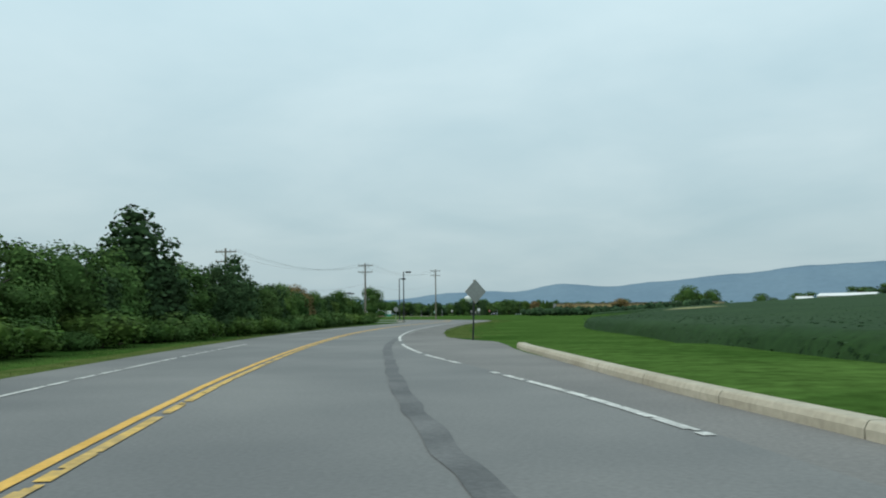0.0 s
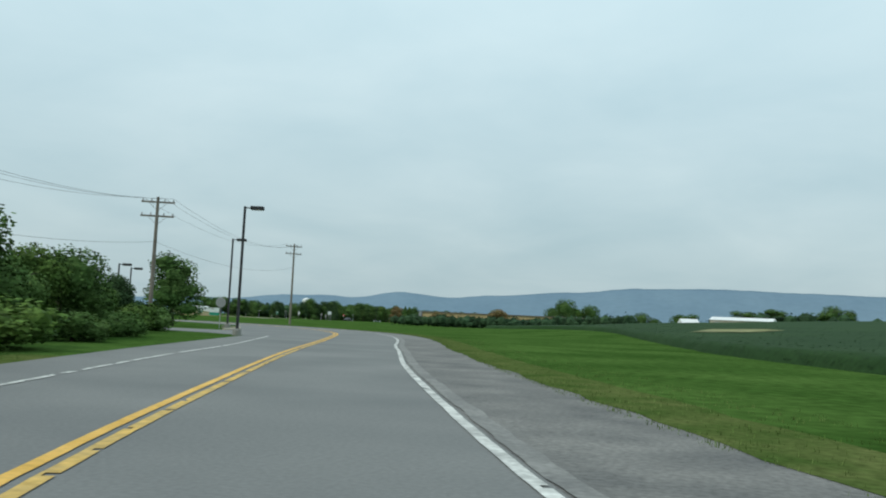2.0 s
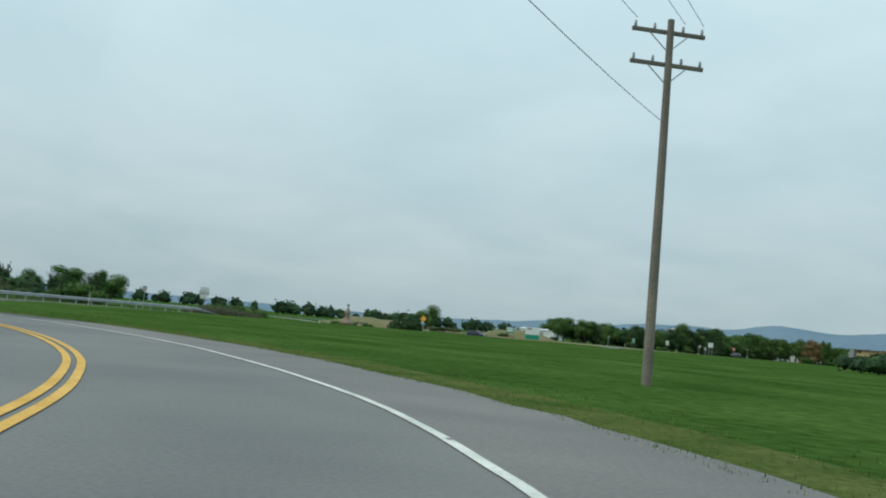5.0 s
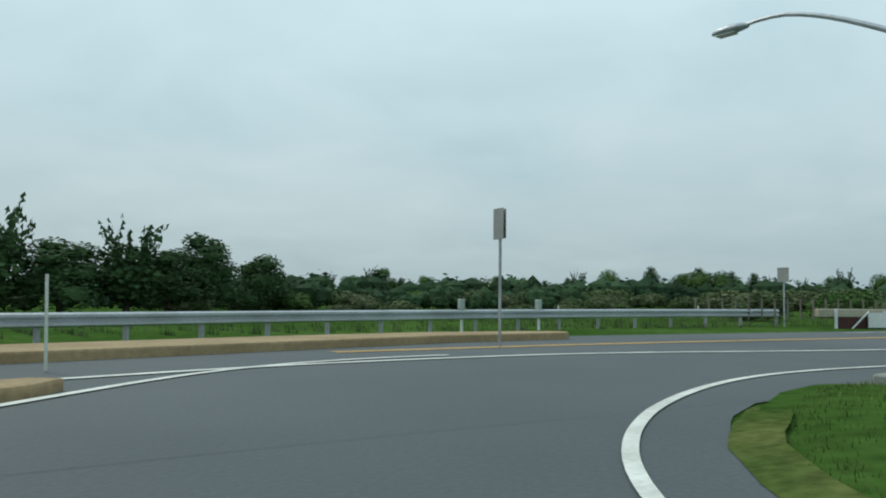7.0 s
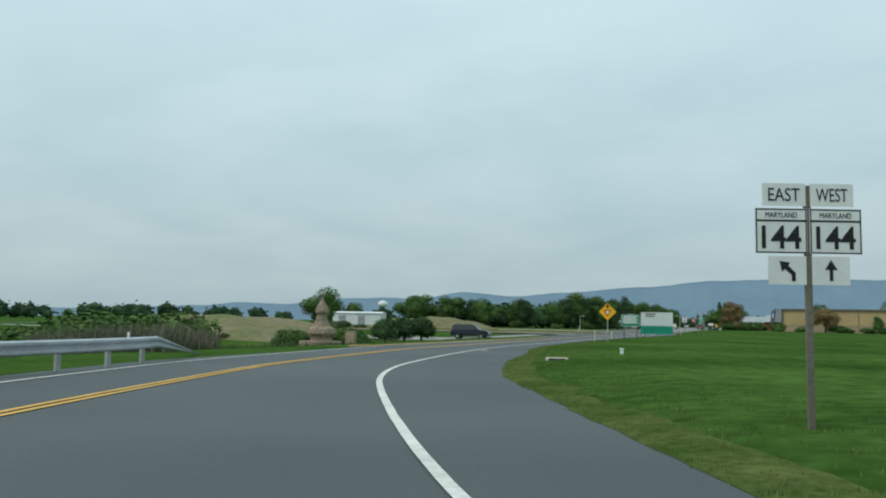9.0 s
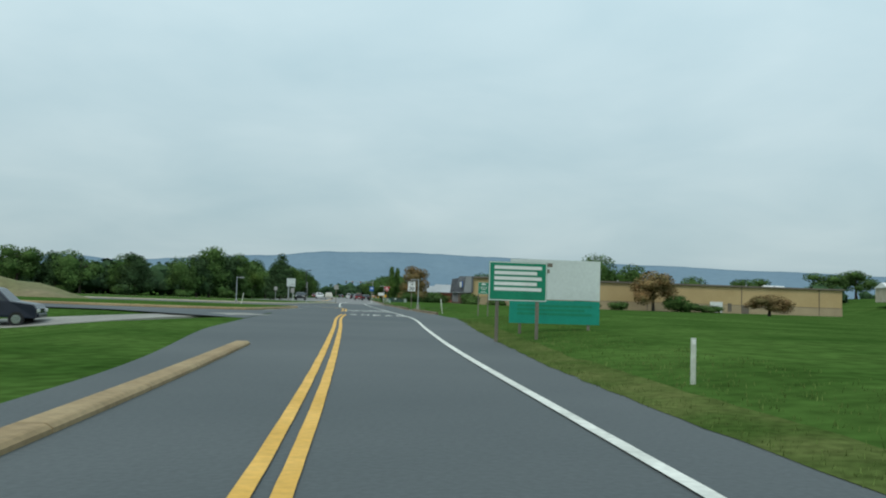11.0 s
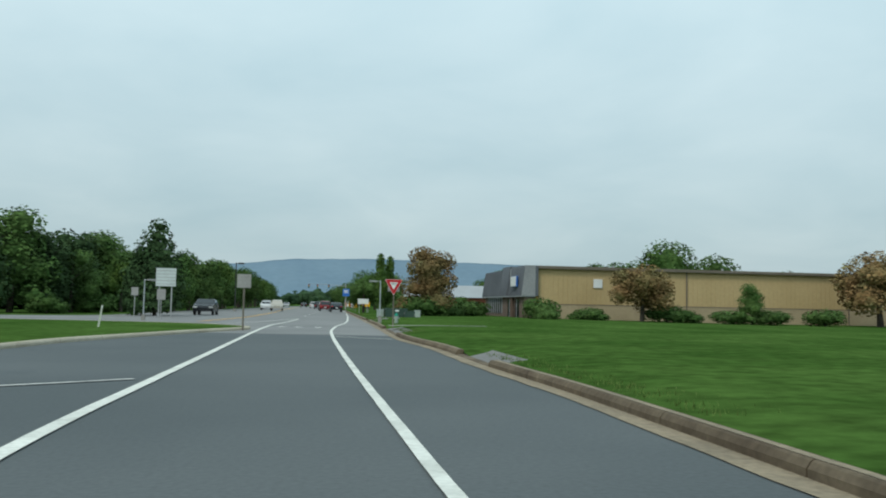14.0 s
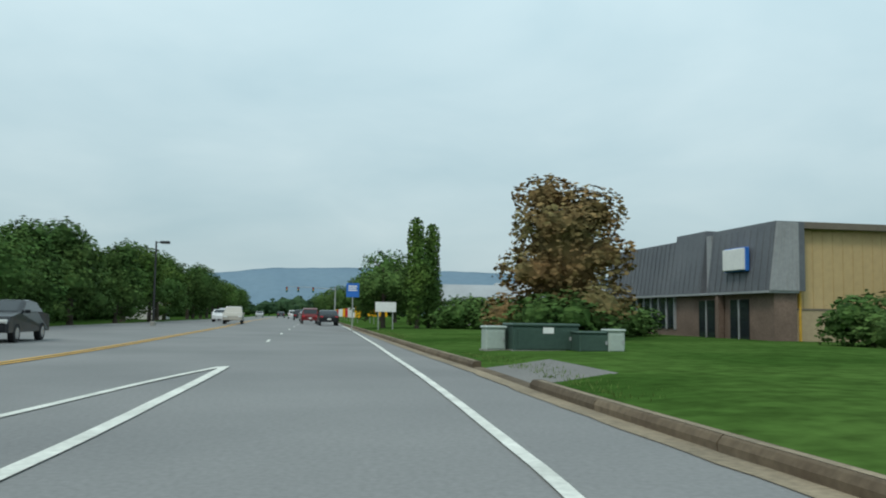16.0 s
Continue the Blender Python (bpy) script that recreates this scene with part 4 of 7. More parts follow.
ridge("mountain_ridge", -75, 62, 4200, [(-75, 30), (-53, 38), (-50, 38), (-46.4, 49), (-42, 63), (-39.4, 82), (-37, 76), (-32, 111), (-29.5, 118), (-27.8, 112), (-24.4, 151), (-20.9, 133), (-17.7, 154), (-12.5, 184), (-7.6, 217), (-2.5, 225), (3, 216), (8, 207), (14, 193), (21, 176), (30, 156), (45, 130), (62, 95)], RIDGE_HAZED, "long wooded mountain ridge with distance haze painted in as blue")


# ---- trees ----
def leaf_cloud(bm, blobs, leaves, size, rng, core=0.78):
    """Lumpy inner masses and, over them, many small leaf faces with an uneven outline and gaps."""
    for c, r in blobs:
        if core <= 0:
            break
        g = bmesh.ops.create_icosphere(bm, subdivisions=1, radius=1.0)
        ph = Vector((rng.uniform(0, 50), rng.uniform(0, 50), 0))
        for v in g["verts"]:
            d = v.co.normalized()
            k = core * (0.86 + 0.34 * noise.noise(d * 2.3 + ph))
            v.co = Vector((c[0] + d.x * r[0] * k, c[1] + d.y * r[1] * k, c[2] + d.z * r[2] * k))
    weights = [r[0] * r[1] + r[0] * r[2] for _, r in blobs]
    for i in range(leaves):
        c, r = rng.choices(blobs, weights)[0]
        d = Vector((rng.gauss(0, 1), rng.gauss(0, 1), rng.gauss(0.15, 1))).normalized()
        k = rng.uniform(0.74, 1.06) + 0.16 * noise.noise(d * 3.1 + Vector(c))
        p = Vector((c[0] + d.x * r[0] * k, c[1] + d.y * r[1] * k, c[2] + d.z * r[2] * k))
        s = size * rng.uniform(0.55, 1.25)
        n = (d + Vector((rng.uniform(-0.9, 0.9), rng.uniform(-0.9, 0.9), rng.uniform(-0.5, 0.9)))).normalized()
        u = n.cross(Vector((0, 0, 1)))
        u = u.normalized() if u.length > 0.1 else Vector((1, 0, 0))
        w = n.cross(u) * rng.uniform(0.55, 1.0)
        q = [p - u * s, p - w * s * 0.6, p + u * s * rng.uniform(0.6, 1), p + w * s]
        bm.faces.new([bm.verts.new(v) for v in q])


def woody(height, rng, top=0.7, r0=0.16, limbs=5, spread=0.25, first=0.3):
    bm = bmesh.new()
    lean = (rng.uniform(-0.03, 0.03), rng.uniform(-0.03, 0.03))
    pts = [(lean[0] * z * height, lean[1] * z * height, z * height) for z in (-0.03, 0.02, 0.2 * top, 0.5 * top, 0.8 * top, top)]
    add_tube(bm, pts, [r0 * 1.35, r0, r0 * 0.85, r0 * 0.6, r0 * 0.35, r0 * 0.15], 7)
    for i in range(limbs):
        z = height * (first + (top - first) * (i + 0.4) / limbs)
        a = i * 2.4 + rng.uniform(-0.4, 0.4)
        d = height * spread * rng.uniform(0.7, 1.1)
        add_tube(bm, [(0, 0, z), (math.cos(a) * d * 0.5, math.sin(a) * d * 0.5, z + d * 0.35), (math.cos(a) * d, math.sin(a) * d, z + d * 0.6)], [r0 * 0.4, r0 * 0.26, r0 * 0.08], 5)
    return bm


def tree(kind, seed, label, leaves, name="tree", category="tree"):
    """A tree about 1 m wide and 1 m high per unit of its kind; copies are scaled to their height."""
    rng = random.Random(seed)
    ob = thing(name, label, category)
    bm = bmesh.new()
    if kind == "round":
        blobs = [((rng.uniform(-0.2, 0.2), rng.uniform(-0.2, 0.2), 0.62 + rng.uniform(-0.05, 0.05)), (0.30, 0.30, 0.32))]
        for i in range(7):
            a, z = i * 0.9 + rng.uniform(-0.3, 0.3), rng.uniform(0.32, 0.82)
            d = 0.26 * math.sin(math.pi * (0.15 + z * 0.8))
            blobs.append(((math.cos(a) * d, math.sin(a) * d, z), (rng.uniform(0.14, 0.22),) * 2 + (rng.uniform(0.13, 0.2),)))
        leaf_cloud(bm, blobs, 6800 if leaves is LEAF_RUST else 4400, 0.019 if leaves is LEAF_RUST else 0.022, rng, 0.72)
        part("trunk", woody(1.0, rng, 0.75, 0.030), BARK, ob)
    elif kind == "full":
        blobs = [((0, 0, 0.5), (0.27, 0.27, 0.44))]
        for i in range(9):
            a, z = i * 2.3, 0.16 + 0.72 * i / 8
            d = 0.24 * (1 - 0.75 * (z - 0.1))
            blobs.append(((math.cos(a) * d, math.sin(a) * d, z), (rng.uniform(0.14, 0.2),) * 2 + (rng.uniform(0.12, 0.2),)))
        leaf_cloud(bm, blobs, 8000 if leaves is LEAF_RUST else 4600, 0.017 if leaves is LEAF_RUST else 0.021, rng, 0.72)
        part("trunk", woody(1.0, rng, 0.8, 0.028), BARK, ob)
    elif kind == "conifer":
        blobs = []
        for i in range(9):
            z = 0.12 + 0.8 * i / 8
            r = 0.31 * (1 - (i / 9.0) ** 2.4) + 0.05
            blobs.append(((rng.uniform(-0.03, 0.03), rng.uniform(-0.03, 0.03), z), (r, r, 0.085)))
        leaf_cloud(bm, blobs, 3800, 0.024, rng, 0.7)
        for i in range(60):
            z = rng.uniform(0.1, 0.9)
            a, r = rng.uniform(0, math.tau), 0.36 * (1 - z) + 0.05
            tip = Vector((math.cos(a) * r * 1.15, math.sin(a) * r * 1.15, z + 0.03))
            side = Vector((-math.sin(a), math.cos(a), 0.3)) * 0.022
            root = Vector((math.cos(a) * r * 0.5, math.sin(a) * r * 0.5, z))
            bm.faces.new([bm.verts.new(v) for v in (root - side, tip, root + side)])
        part("trunk", woody(1.0, rng, 0.95, 0.022, 0), BARK, ob)
    elif kind == "spiky":
        blobs = [((0, 0, 0.4), (0.24, 0.24, 0.32))]
        leaf_cloud(bm, blobs, 900, 0.032, rng)
        for i in range(46):
            a, t = rng.uniform(0, math.tau), rng.uniform(0.1, 0.55)
            base = Vector((math.cos(a) * 0.12, math.sin(a) * 0.12, rng.uniform(0.15, 0.62)))
            way = Vector((math.cos(a) * t, math.sin(a) * t, 1)).normalized() * rng.uniform(0.22, 0.40)
            for k in range(16):
                p = base + way * (k / 15) + Vector((rng.uniform(-1, 1), rng.uniform(-1, 1), rng.uniform(-1, 1))) * 0.022
                u = Vector((rng.uniform(-1, 1), rng.uniform(-1, 1), rng.uniform(-1, 1))).normalized() * 0.026
                bm.faces.new([bm.verts.new(v) for v in (p - u, p + way * 0.14, p + u)])
        part("trunk", woody(1.0, rng, 0.7, 0.03, 6), BARK, ob)
    elif kind == "poplar":
        blobs = [((rng.uniform(-0.03, 0.03), rng.uniform(-0.03, 0.03), 0.16 + 0.76 * i / 7), (0.13 * (1.05 - abs(i - 3) * 0.11),) * 2 + (0.11,)) for i in range(8)]
        leaf_cloud(bm, blobs, 3600, 0.019, rng, 0.7)
        part("trunk", woody(1.0, rng, 0.85, 0.026, 4, 0.1), BARK, ob)
    elif kind == "shrub":
        blobs = [((0, 0, 0.4), (0.42, 0.42, 0.42))]
        for i in range(6):
            a = i * 1.05
            blobs.append(((math.cos(a) * 0.32, math.sin(a) * 0.32, rng.uniform(0.25, 0.62)), (rng.uniform(0.2, 0.28),) * 2 + (rng.uniform(0.2, 0.32),)))
        leaf_cloud(bm, blobs, 2400, 0.040, rng)
        part("stem", woody(1.0, rng, 0.6, 0.03, 5, 0.3, 0.1), BARK, ob)
    elif kind == "umbrella":
        blobs = [((math.cos(i * 1.05) * 0.24, math.sin(i * 1.05) * 0.24, 0.50 + rng.uniform(-0.06, 0.10)), (0.22, 0.22, 0.24)) for i in range(6)] + [((0, 0, 0.66), (0.34, 0.34, 0.32)), ((0.1, 0.05, 0.84), (0.17, 0.17, 0.14))]
        leaf_cloud(bm, blobs, 4200, 0.036, rng)
        part("trunk", woody(1.0, rng, 0.7, 0.05, 6, 0.4, 0.25), BARK, ob)
    part("crown", bm, leaves, ob)
    return ob


T = {
    "green": tree("round", 1, "broad-leaved tree in dark summer green", LEAF),
    "green2": tree("round", 2, "broad-leaved tree with a full dark green crown", LEAF),
    "light": tree("round", 3, "light green broad-leaved tree", LEAF_LIGHT),
    "full": tree("full", 4, "dense bushy tree with leaves down to the ground", LEAF),
    "full2": tree("full", 5, "bushy roadside tree, dark green to the ground", LEAF_DARK),
    "conifer": tree("conifer", 6, "dark green conifer with a pointed crown", LEAF_DARK),
    "spiky": tree("spiky", 7, "dark tree with upright feathery branches", LEAF_DARK),
    "poplar": tree("poplar", 8, "narrow upright light green poplar", LEAF_LIGHT),
    "rust": tree("round", 9, "round tree with rust-brown leaves beside the warehouse", LEAF_RUST),
    "rust2": tree("full", 10, "tall tree with rust-brown crown", LEAF_RUST),
    "shrub": tree("shrub", 11, "rounded dark green shrub", LEAF, "shrub", "shrub"),
    "shrub2": tree("shrub", 12, "low bright green shrub", LEAF_LIGHT, "shrub", "shrub"),
    "scrub": tree("shrub", 13, "pale scrubby bush in rough grass", SCRUB, "bush", "shrub"),
    "umbrella": tree("umbrella", 14, "low round-crowned dark tree on the lawn", LEAF_DARK),
}
used = {k: False for k in T}


def plant(kind, x, y, high, wide=None, z=None, turn=None, group=""):
    """Sets a tree of a kind, so high and so wide, on the ground."""
    base = {"round": 0.86, "full": 0.8}.get(kind, 0.8)
    wide = wide if wide else high * 0.8
    z = ground_height(x, y) - 0.03 if z is None else z
    m = pose(x, y, z, 0, 0, turn if turn is not None else random.uniform(0, 360)) @ Matrix.Diagonal((wide / base, wide / base, high, 1))
    if not used[kind]:
        used[kind] = True
        ob = T[kind]
        ob.matrix_basis = m
    else:
        src = T[kind]
        keep = src.scale.copy()
        src.scale = (1, 1, 1)
        ob = copy_thing(src, m)
        src.scale = keep
    if group:
        tagged(ob, group=group)
    return ob


row = resample(spline([(190, -258), (181, -246), (173.6, -235.6), (165.9, -225.2), (159.2, -213.1), (152.6, -201.4), (142.2, -185.5), (131.2, -166.3), (119.6, -150)]), 56)
rng = random.Random(5)
for i, p in enumerate(beside(row, -2.6)):
    k = rng.choice(("full", "full2", "full", "green", "full2", "light"))
    hgt = rng.uniform(3.0, 4.4) * (1.0 if i < 26 else 0.86)
    plant(k, p.x + rng.uniform(-0.6, 0.6), p.y + rng.uniform(-0.6, 0.6), hgt, hgt * rng.uniform(0.8, 1.0), group="roadside trees")
for i, p in enumerate(beside(row, -0.8)):
    if rng.random() < 0.75:
        hgt = rng.uniform(0.9, 2.0)
        plant(rng.choice(("shrub", "shrub", "shrub2")), p.x, p.y, hgt, hgt * rng.uniform(1.1, 1.5), group="roadside shrubs")
plant("conifer", 158.4, -218.4, 6.7, 6.2)
plant("conifer", 150.2, -204.5, 5.4, 4.2)
plant("rust", 141.0, -188.6, 4.4, 3.4)
plant("green", 166.5, -232.0, 6.0, 4.6)
plant("full", 109.5, -137.0, 5.4, 5.6)
for x, y, hgt in ((113, -150.5, 1.6), (106, -140.6, 1.4), (99, -138, 2.0)):
    plant("shrub", x, y, hgt)

# beyond the guard rail
for x, y, k, hgt, w in ((19, -139, "spiky", 6.2, 6.4), (14, -134, "spiky", 5.4, 6), (23, -143, "spiky", 5.8, 6.4), (10, -131, "full2", 4.9, 5), (7, -128.5, "full2", 3.8, 4.5), (28, -146, "spiky", 6.2, 6.6), (34, -151, "full2", 6, 6)):
    plant(k, x, y, hgt, w, group="trees behind the rail")
for x, y, hgt in ((21, -141, 4.4), (16.5, -136.5, 4.2), (25.5, -145, 4.6), (31, -148.5, 4.8), (12, -132.5, 3.9), (36, -152, 4.8)):
    plant("full2", x, y, hgt, hgt * 1.5, group="trees behind the rail")
for i in range(40):
    a = radians(-124 + 62 * i / 39 + rng.uniform(-0.6, 0.6))
    d = rng.uniform(125, 165)
    k = rng.choice(("conifer", "green", "full2", "full", "conifer", "green2", "spiky"))
    hgt = rng.uniform(4.2, 7.0)
    plant(k, 50 + math.sin(a) * d, -110 + math.cos(a) * d, hgt, hgt * 0.75, group="distant tree belt")
plant("conifer", -108, -75, 6.6, 5.0)
plant("green", -70, -86, 5.6, 8.5)
plant("green2", -118, -38, 8.4, 9)
plant("green", -112, -28, 7.4, 8)
for i in range(60):
    a = radians(-122 + 60 * rng.random())
    d = rng.uniform(34, 110)
    x, y = 50 + math.sin(a) * d, -110 + math.cos(a) * d
    hgt = rng.uniform(0.8, 2.2) * (0.7 + d / 140)
    plant(rng.choice(("scrub", "scrub", "shrub")), x, y, hgt, hgt * 1.5, group="bushes in rough grass")
plant("shrub", 5.8, -78.0, 3.0, 4.2)
plant("spiky", 4.6, -76.2, 3.9, 2.6)
for x, y, hgt in ((-5, -55, 3.0), (-7.5, -51.5, 3.4), (-3.6, -50.2, 2.9), (-10, -55, 2.6), (-12, -49, 3.3), (-9, -46, 3.0)):
    plant("shrub", x, y, hgt, hgt * 1.2, group="dark bushes")
for x, y, hgt in ((-11.6, -28.4, 2.3), (-9.4, -25.4, 2.4), (-8.2, -24.6, 2.0), (-12.6, -26.6, 2.0), (-10.8, -24.6, 2.2)):
    plant("shrub", x, y, hgt, hgt * 1.1, group="bushes round the monument")
for x, y in ((-9.2, -17.4), (-8.2, -15.6), (-7.2, -14.1)):
    plant("umbrella", x, y, 2.7, 2.5, group="three lawn trees")
plant("green", -41, 19, 6.4, 5.4)
plant("green2", -201, 262, 12.5, 14)
plant("green", -188, 268, 10.5, 11)
plant("green", 52.9, 223, 8.5, 8)

# round the warehouse
plant("rust", 25.0, 121.5, 6.1, 6.4)
plant("rust", 49.6, 124.0, 8.3, 8.9)
plant("rust2", 4.9, 125.2, 7.0, 7.0)
plant("shrub", 4.6, 124.0, 2.8, 3.6)
plant("rust", 59, 93, 3.6, 7.4)
plant("full", 35.6, 121.5, 3.8, 3.4)
for x, y, hgt, w in ((27.5, 121.8, 2.2, 3.4), (29.2, 121.6, 1.6, 2.6), (19.8, 124.2, 1.3, 2.2), (37.5, 121.6, 1.8, 3.0), (42.5, 121, 2.0, 3.0), (53.5, 122, 3.8, 4.2), (56, 122.5, 2.2, 4), (60, 123, 1.8, 3.6), (33.6, 121.8, 1.7, 3), (20.4, 122, 1.4, 2.4), (15.4, 117.6, 1.5, 1.6)):
    plant("shrub", x, y, hgt, w, 0.0, group="shrubs along the warehouse")
for x, y, hgt, w in ((54.9, 214, 16, 15), (47.4, 229, 12.5, 12), (172.5, 221, 11.5, 12), (180, 226, 10, 11), (64, 216, 13.5, 13), (92, 230, 11, 12), (110, 236, 11, 14), (135, 240, 10, 14), (20, 205, 9, 9), (150, 248, 10, 14)):
    plant(rng.choice(("green", "green2")), x, y, hgt, w, group="trees behind the warehouse")
plant("light", 60, 212, 12.5, 9)

# along the avenue
plant("conifer", -18.0, 112.7, 8.0, 5.4)
plant("full2", -19.2, 113.4, 5.6, 4.6)
for i in range(64):
    u = i / 63
    base = resample(spline([(-72, 105), (-58, 106), (-45, 107), (-29, 109), (-27.5, 122), (-31, 150), (-40, 205), (-52, 290), (-64, 370)]), 64)[i]
    hgt = rng.uniform(6.8, 8.6)
    plant(rng.choice(("green", "full", "green2", "full2", "full")), base.x - rng.uniform(1, 4), base.y + rng.uniform(0, 4), hgt, hgt * rng.uniform(0.85, 1.1), group="woodland edge")
    if i % 2 == 0:
        hgt = rng.uniform(1.6, 3.2)
        plant("shrub", base.x, base.y, hgt, hgt * 1.5, group="woodland shrubs")
plant("poplar", -0.55, 146.0, 7.4, 5.2)
plant("poplar", 0.3, 147.5, 7.2, 5.0)
plant("green", -2.8, 148.5, 5.9, 5.2)
for x, y, hgt in ((-28.5, 122, 6.2), (-27, 131, 6.0), (-26, 139, 6.0), (-26, 147, 6.6), (-26.5, 156, 7.6), (-27, 168, 7.2), (-28.5, 184, 7.0), (-29.5, 178, 8.6), (-31, 196, 8.4), (-32.5, 205, 8.6), (-33, 220, 8.4), (-34.5, 230, 8.6), (-35.5, 240, 8.2), (-37, 252, 8.6), (-38.5, 264, 8.2), (-40, 277, 8.6), (-42, 290, 8.4), (-44, 305, 8.6), (-46, 322, 8.4), (-49, 340, 8.8), (-52, 362, 9.0), (-55, 385, 9.0)):
    plant(rng.choice(("green", "light", "green2", "full")), x, y, hgt, hgt * 0.95, group="tall roadside trees")
for x, y, hgt, w in ((-2.6, 166, 6.2, 6), (-3.8, 182, 7.0, 7), (-5.5, 200, 7.4, 7), (-8, 225, 7.6, 8), (-10, 250, 8, 8), (-14, 285, 8, 9), (-19, 330, 8.4, 9), (-26, 385, 9, 10)):
    plant(rng.choice(("green", "green2")), x + 2, y, hgt, w, group="avenue trees")
for x, y in ((2.6, 146), (4.6, 145), (6.6, 145.6), (8.8, 145), (11.5, 134), (9.8, 131), (8.6, 135)):
    plant("shrub", x - 2 if y < 140 else x, y, 2.4 if y < 140 else 3.1, 3.4, group="avenue shrubs")


def far_woods(name, line, count, low, high, label, deep=20, seed=1):
    """A belt of distant trees as one mass of lumpy crowns."""
    r = random.Random(seed)
    bm = bmesh.new()
    pts = resample([Vector((*p, 0)) for p in line], 400)
    for i in range(count):
        p = pts[r.randrange(400)]
        x, y = p.x + r.uniform(-deep, deep) * 0.5, p.y + r.uniform(-deep, deep)
        hgt = r.uniform(low, high)
        w = hgt * r.uniform(0.4, 0.75)
        z = ground_height(x, y)
        leaf_cloud(bm, [((x, y, z + hgt * 0.5), (w, w, hgt * 0.5)), ((x + w * 0.6, y, z + hgt * 0.3), (w * 0.7, w * 0.7, hgt * 0.32))], 26, w * 0.22, r, 0.92)
    ob = part(name, bm, LEAF_FAR)
    return tagged(ob, label, "woodland", kind="stuff")


far_woods("far_woods", [(-420, 60), (-330, 200), (-250, 330), (-120, 420), (0, 470), (140, 460), (300, 420), (470, 380)], 260, 5, 10, "dark hedgerows and woods in the distance", 30, 2)
far_woods("near_woods", [(-78, 126), (-65, 122), (-50, 128), (-44, 160)], 80, 5.5, 7.2, "dark green woodland behind the avenue", 12, 3)
far_woods("field_hedge", [(20, 250), (90, 235), (150, 215), (200, 190), (260, 150)], 46, 4, 8, "tree line along the far side of the field", 8, 4)
far_woods("junction_hedge", [(56, 18), (80, 20), (118, 24)], 120, 2.6, 3.6, "dense hedge between the meadow and the warehouse grounds", 3, 6)
arc = [(50 + math.sin(radians(a)) * d, -110 + math.cos(radians(a)) * d) for a, d in ((-126, 92), (-116, 98), (-106, 104), (-96, 110), (-88, 112), (-78, 112), (-68, 108))]
far_woods("scrub_belt", arc, 150, 2.2, 4.6, "continuous belt of dark scrub and small trees beyond the road", 12, 7)
far_woods("scrub_belt", [(x * 0.62 + 19, y * 0.62 - 42) for x, y in arc[:5]], 70, 1.4, 2.6, "low dark scrub beyond the guard rail", 6, 8)


# ---- posts, poles and lamps ----
def utility_pole(x, y, high, turn, label, arms=2):
    ob = thing("utility_pole", label, "utility pole", "utility poles", at=(x, y, ground_height(x, y) - 0.03), turn=turn)
    part("pole", tube([(0, 0, -0.1), (0.01, 0, high * 0.5), (0, 0, high)], [0.15, 0.13, 0.10], 10), WOOD_POLE, ob)
    for k in range(arms):
        z = high - 0.35 - k * 1.0
        arm = part("crossarm", box(0, 0.13, z, 2.3, 0.09, 0.12, 0.01), WOOD_POLE, ob)
        for dx in (-1.05, -0.45, 0.45, 1.05):
            part("insulator", tube([(dx, 0.13, z + 0.06), (dx, 0.13, z + 0.12), (dx, 0.13, z + 0.24)], [0.03, 0.05, 0.035], 7), GALV_DULL, arm)
        for s in (-1, 1):
            part("brace", tube([(s * 0.62, 0.1, z - 0.05), (0, 0.1, z - 0.62)], 0.018, 5), GALV_DULL, ob)
    return ob


POLES = [((128.1, -185.3), 8.15, 25), ((112.4, -142.8), 9.15, 30), ((92.2, -93.0), 10.9, 55)]
for (x, y), hgt, turn in POLES:
    utility_pole(x, y, hgt, turn, "weathered wooden utility pole with two crossarms")


def cable(a, b, sag, name="overhead_cable"):
    a, b = Vector(a), Vector(b)
    pts = [a.lerp(b, i / 16) - Vector((0, 0, sag * 4 * (i / 16) * (1 - i / 16))) for i in range(17)]
    ob = part(name, tube(pts, 0.009, 5), BRONZE)
    return tagged(ob, "thin black overhead cable sagging between wooden poles", "cable", "overhead cables")


for (p, hp, tp), (q, hq, tq) in zip(POLES, POLES[1:]):
    for dx in (-1.05, 0.45, 1.05):
        u, v = pose(*p, 0, 0, 0, tp) @ Vector((dx, 0, hp - 0.1)), pose(*q, 0, 0, 0, tq) @ Vector((dx, 0, hq - 0.1))
        cable(u, v, 1.5)
    cable((*p, hp - 3.2), (*q, hq - 3.2), 1.1)


def shoebox_lamp(x, y, high, turn, label):
    ob = thing("street_lamp", label, "street lamp", "parking lamps", at=(x, y, -0.03), turn=turn)
    part("foundation", tube([(0, 0, -0.1), (0, 0, 0.34), (0, 0, 0.38)], [0.24, 0.24, 0.21], 12), CONCRETE_GREY, ob)
    part("pole", tube([(0, 0, 0.38), (0, 0, high)], [0.085, 0.07], 8), BRONZE, ob)
    part("arm", tube([(0, 0, high - 0.08), (0.35, 0, high - 0.08)], 0.035, 6), BRONZE, ob)
    head = part("head", box(0.68, 0, high - 0.08, 0.72, 0.36, 0.20, 0.03), BRONZE, ob)
    part("lens", box(0.70, 0, high - 0.185, 0.55, 0.28, 0.012), LAMP_LENS, head)
    return ob


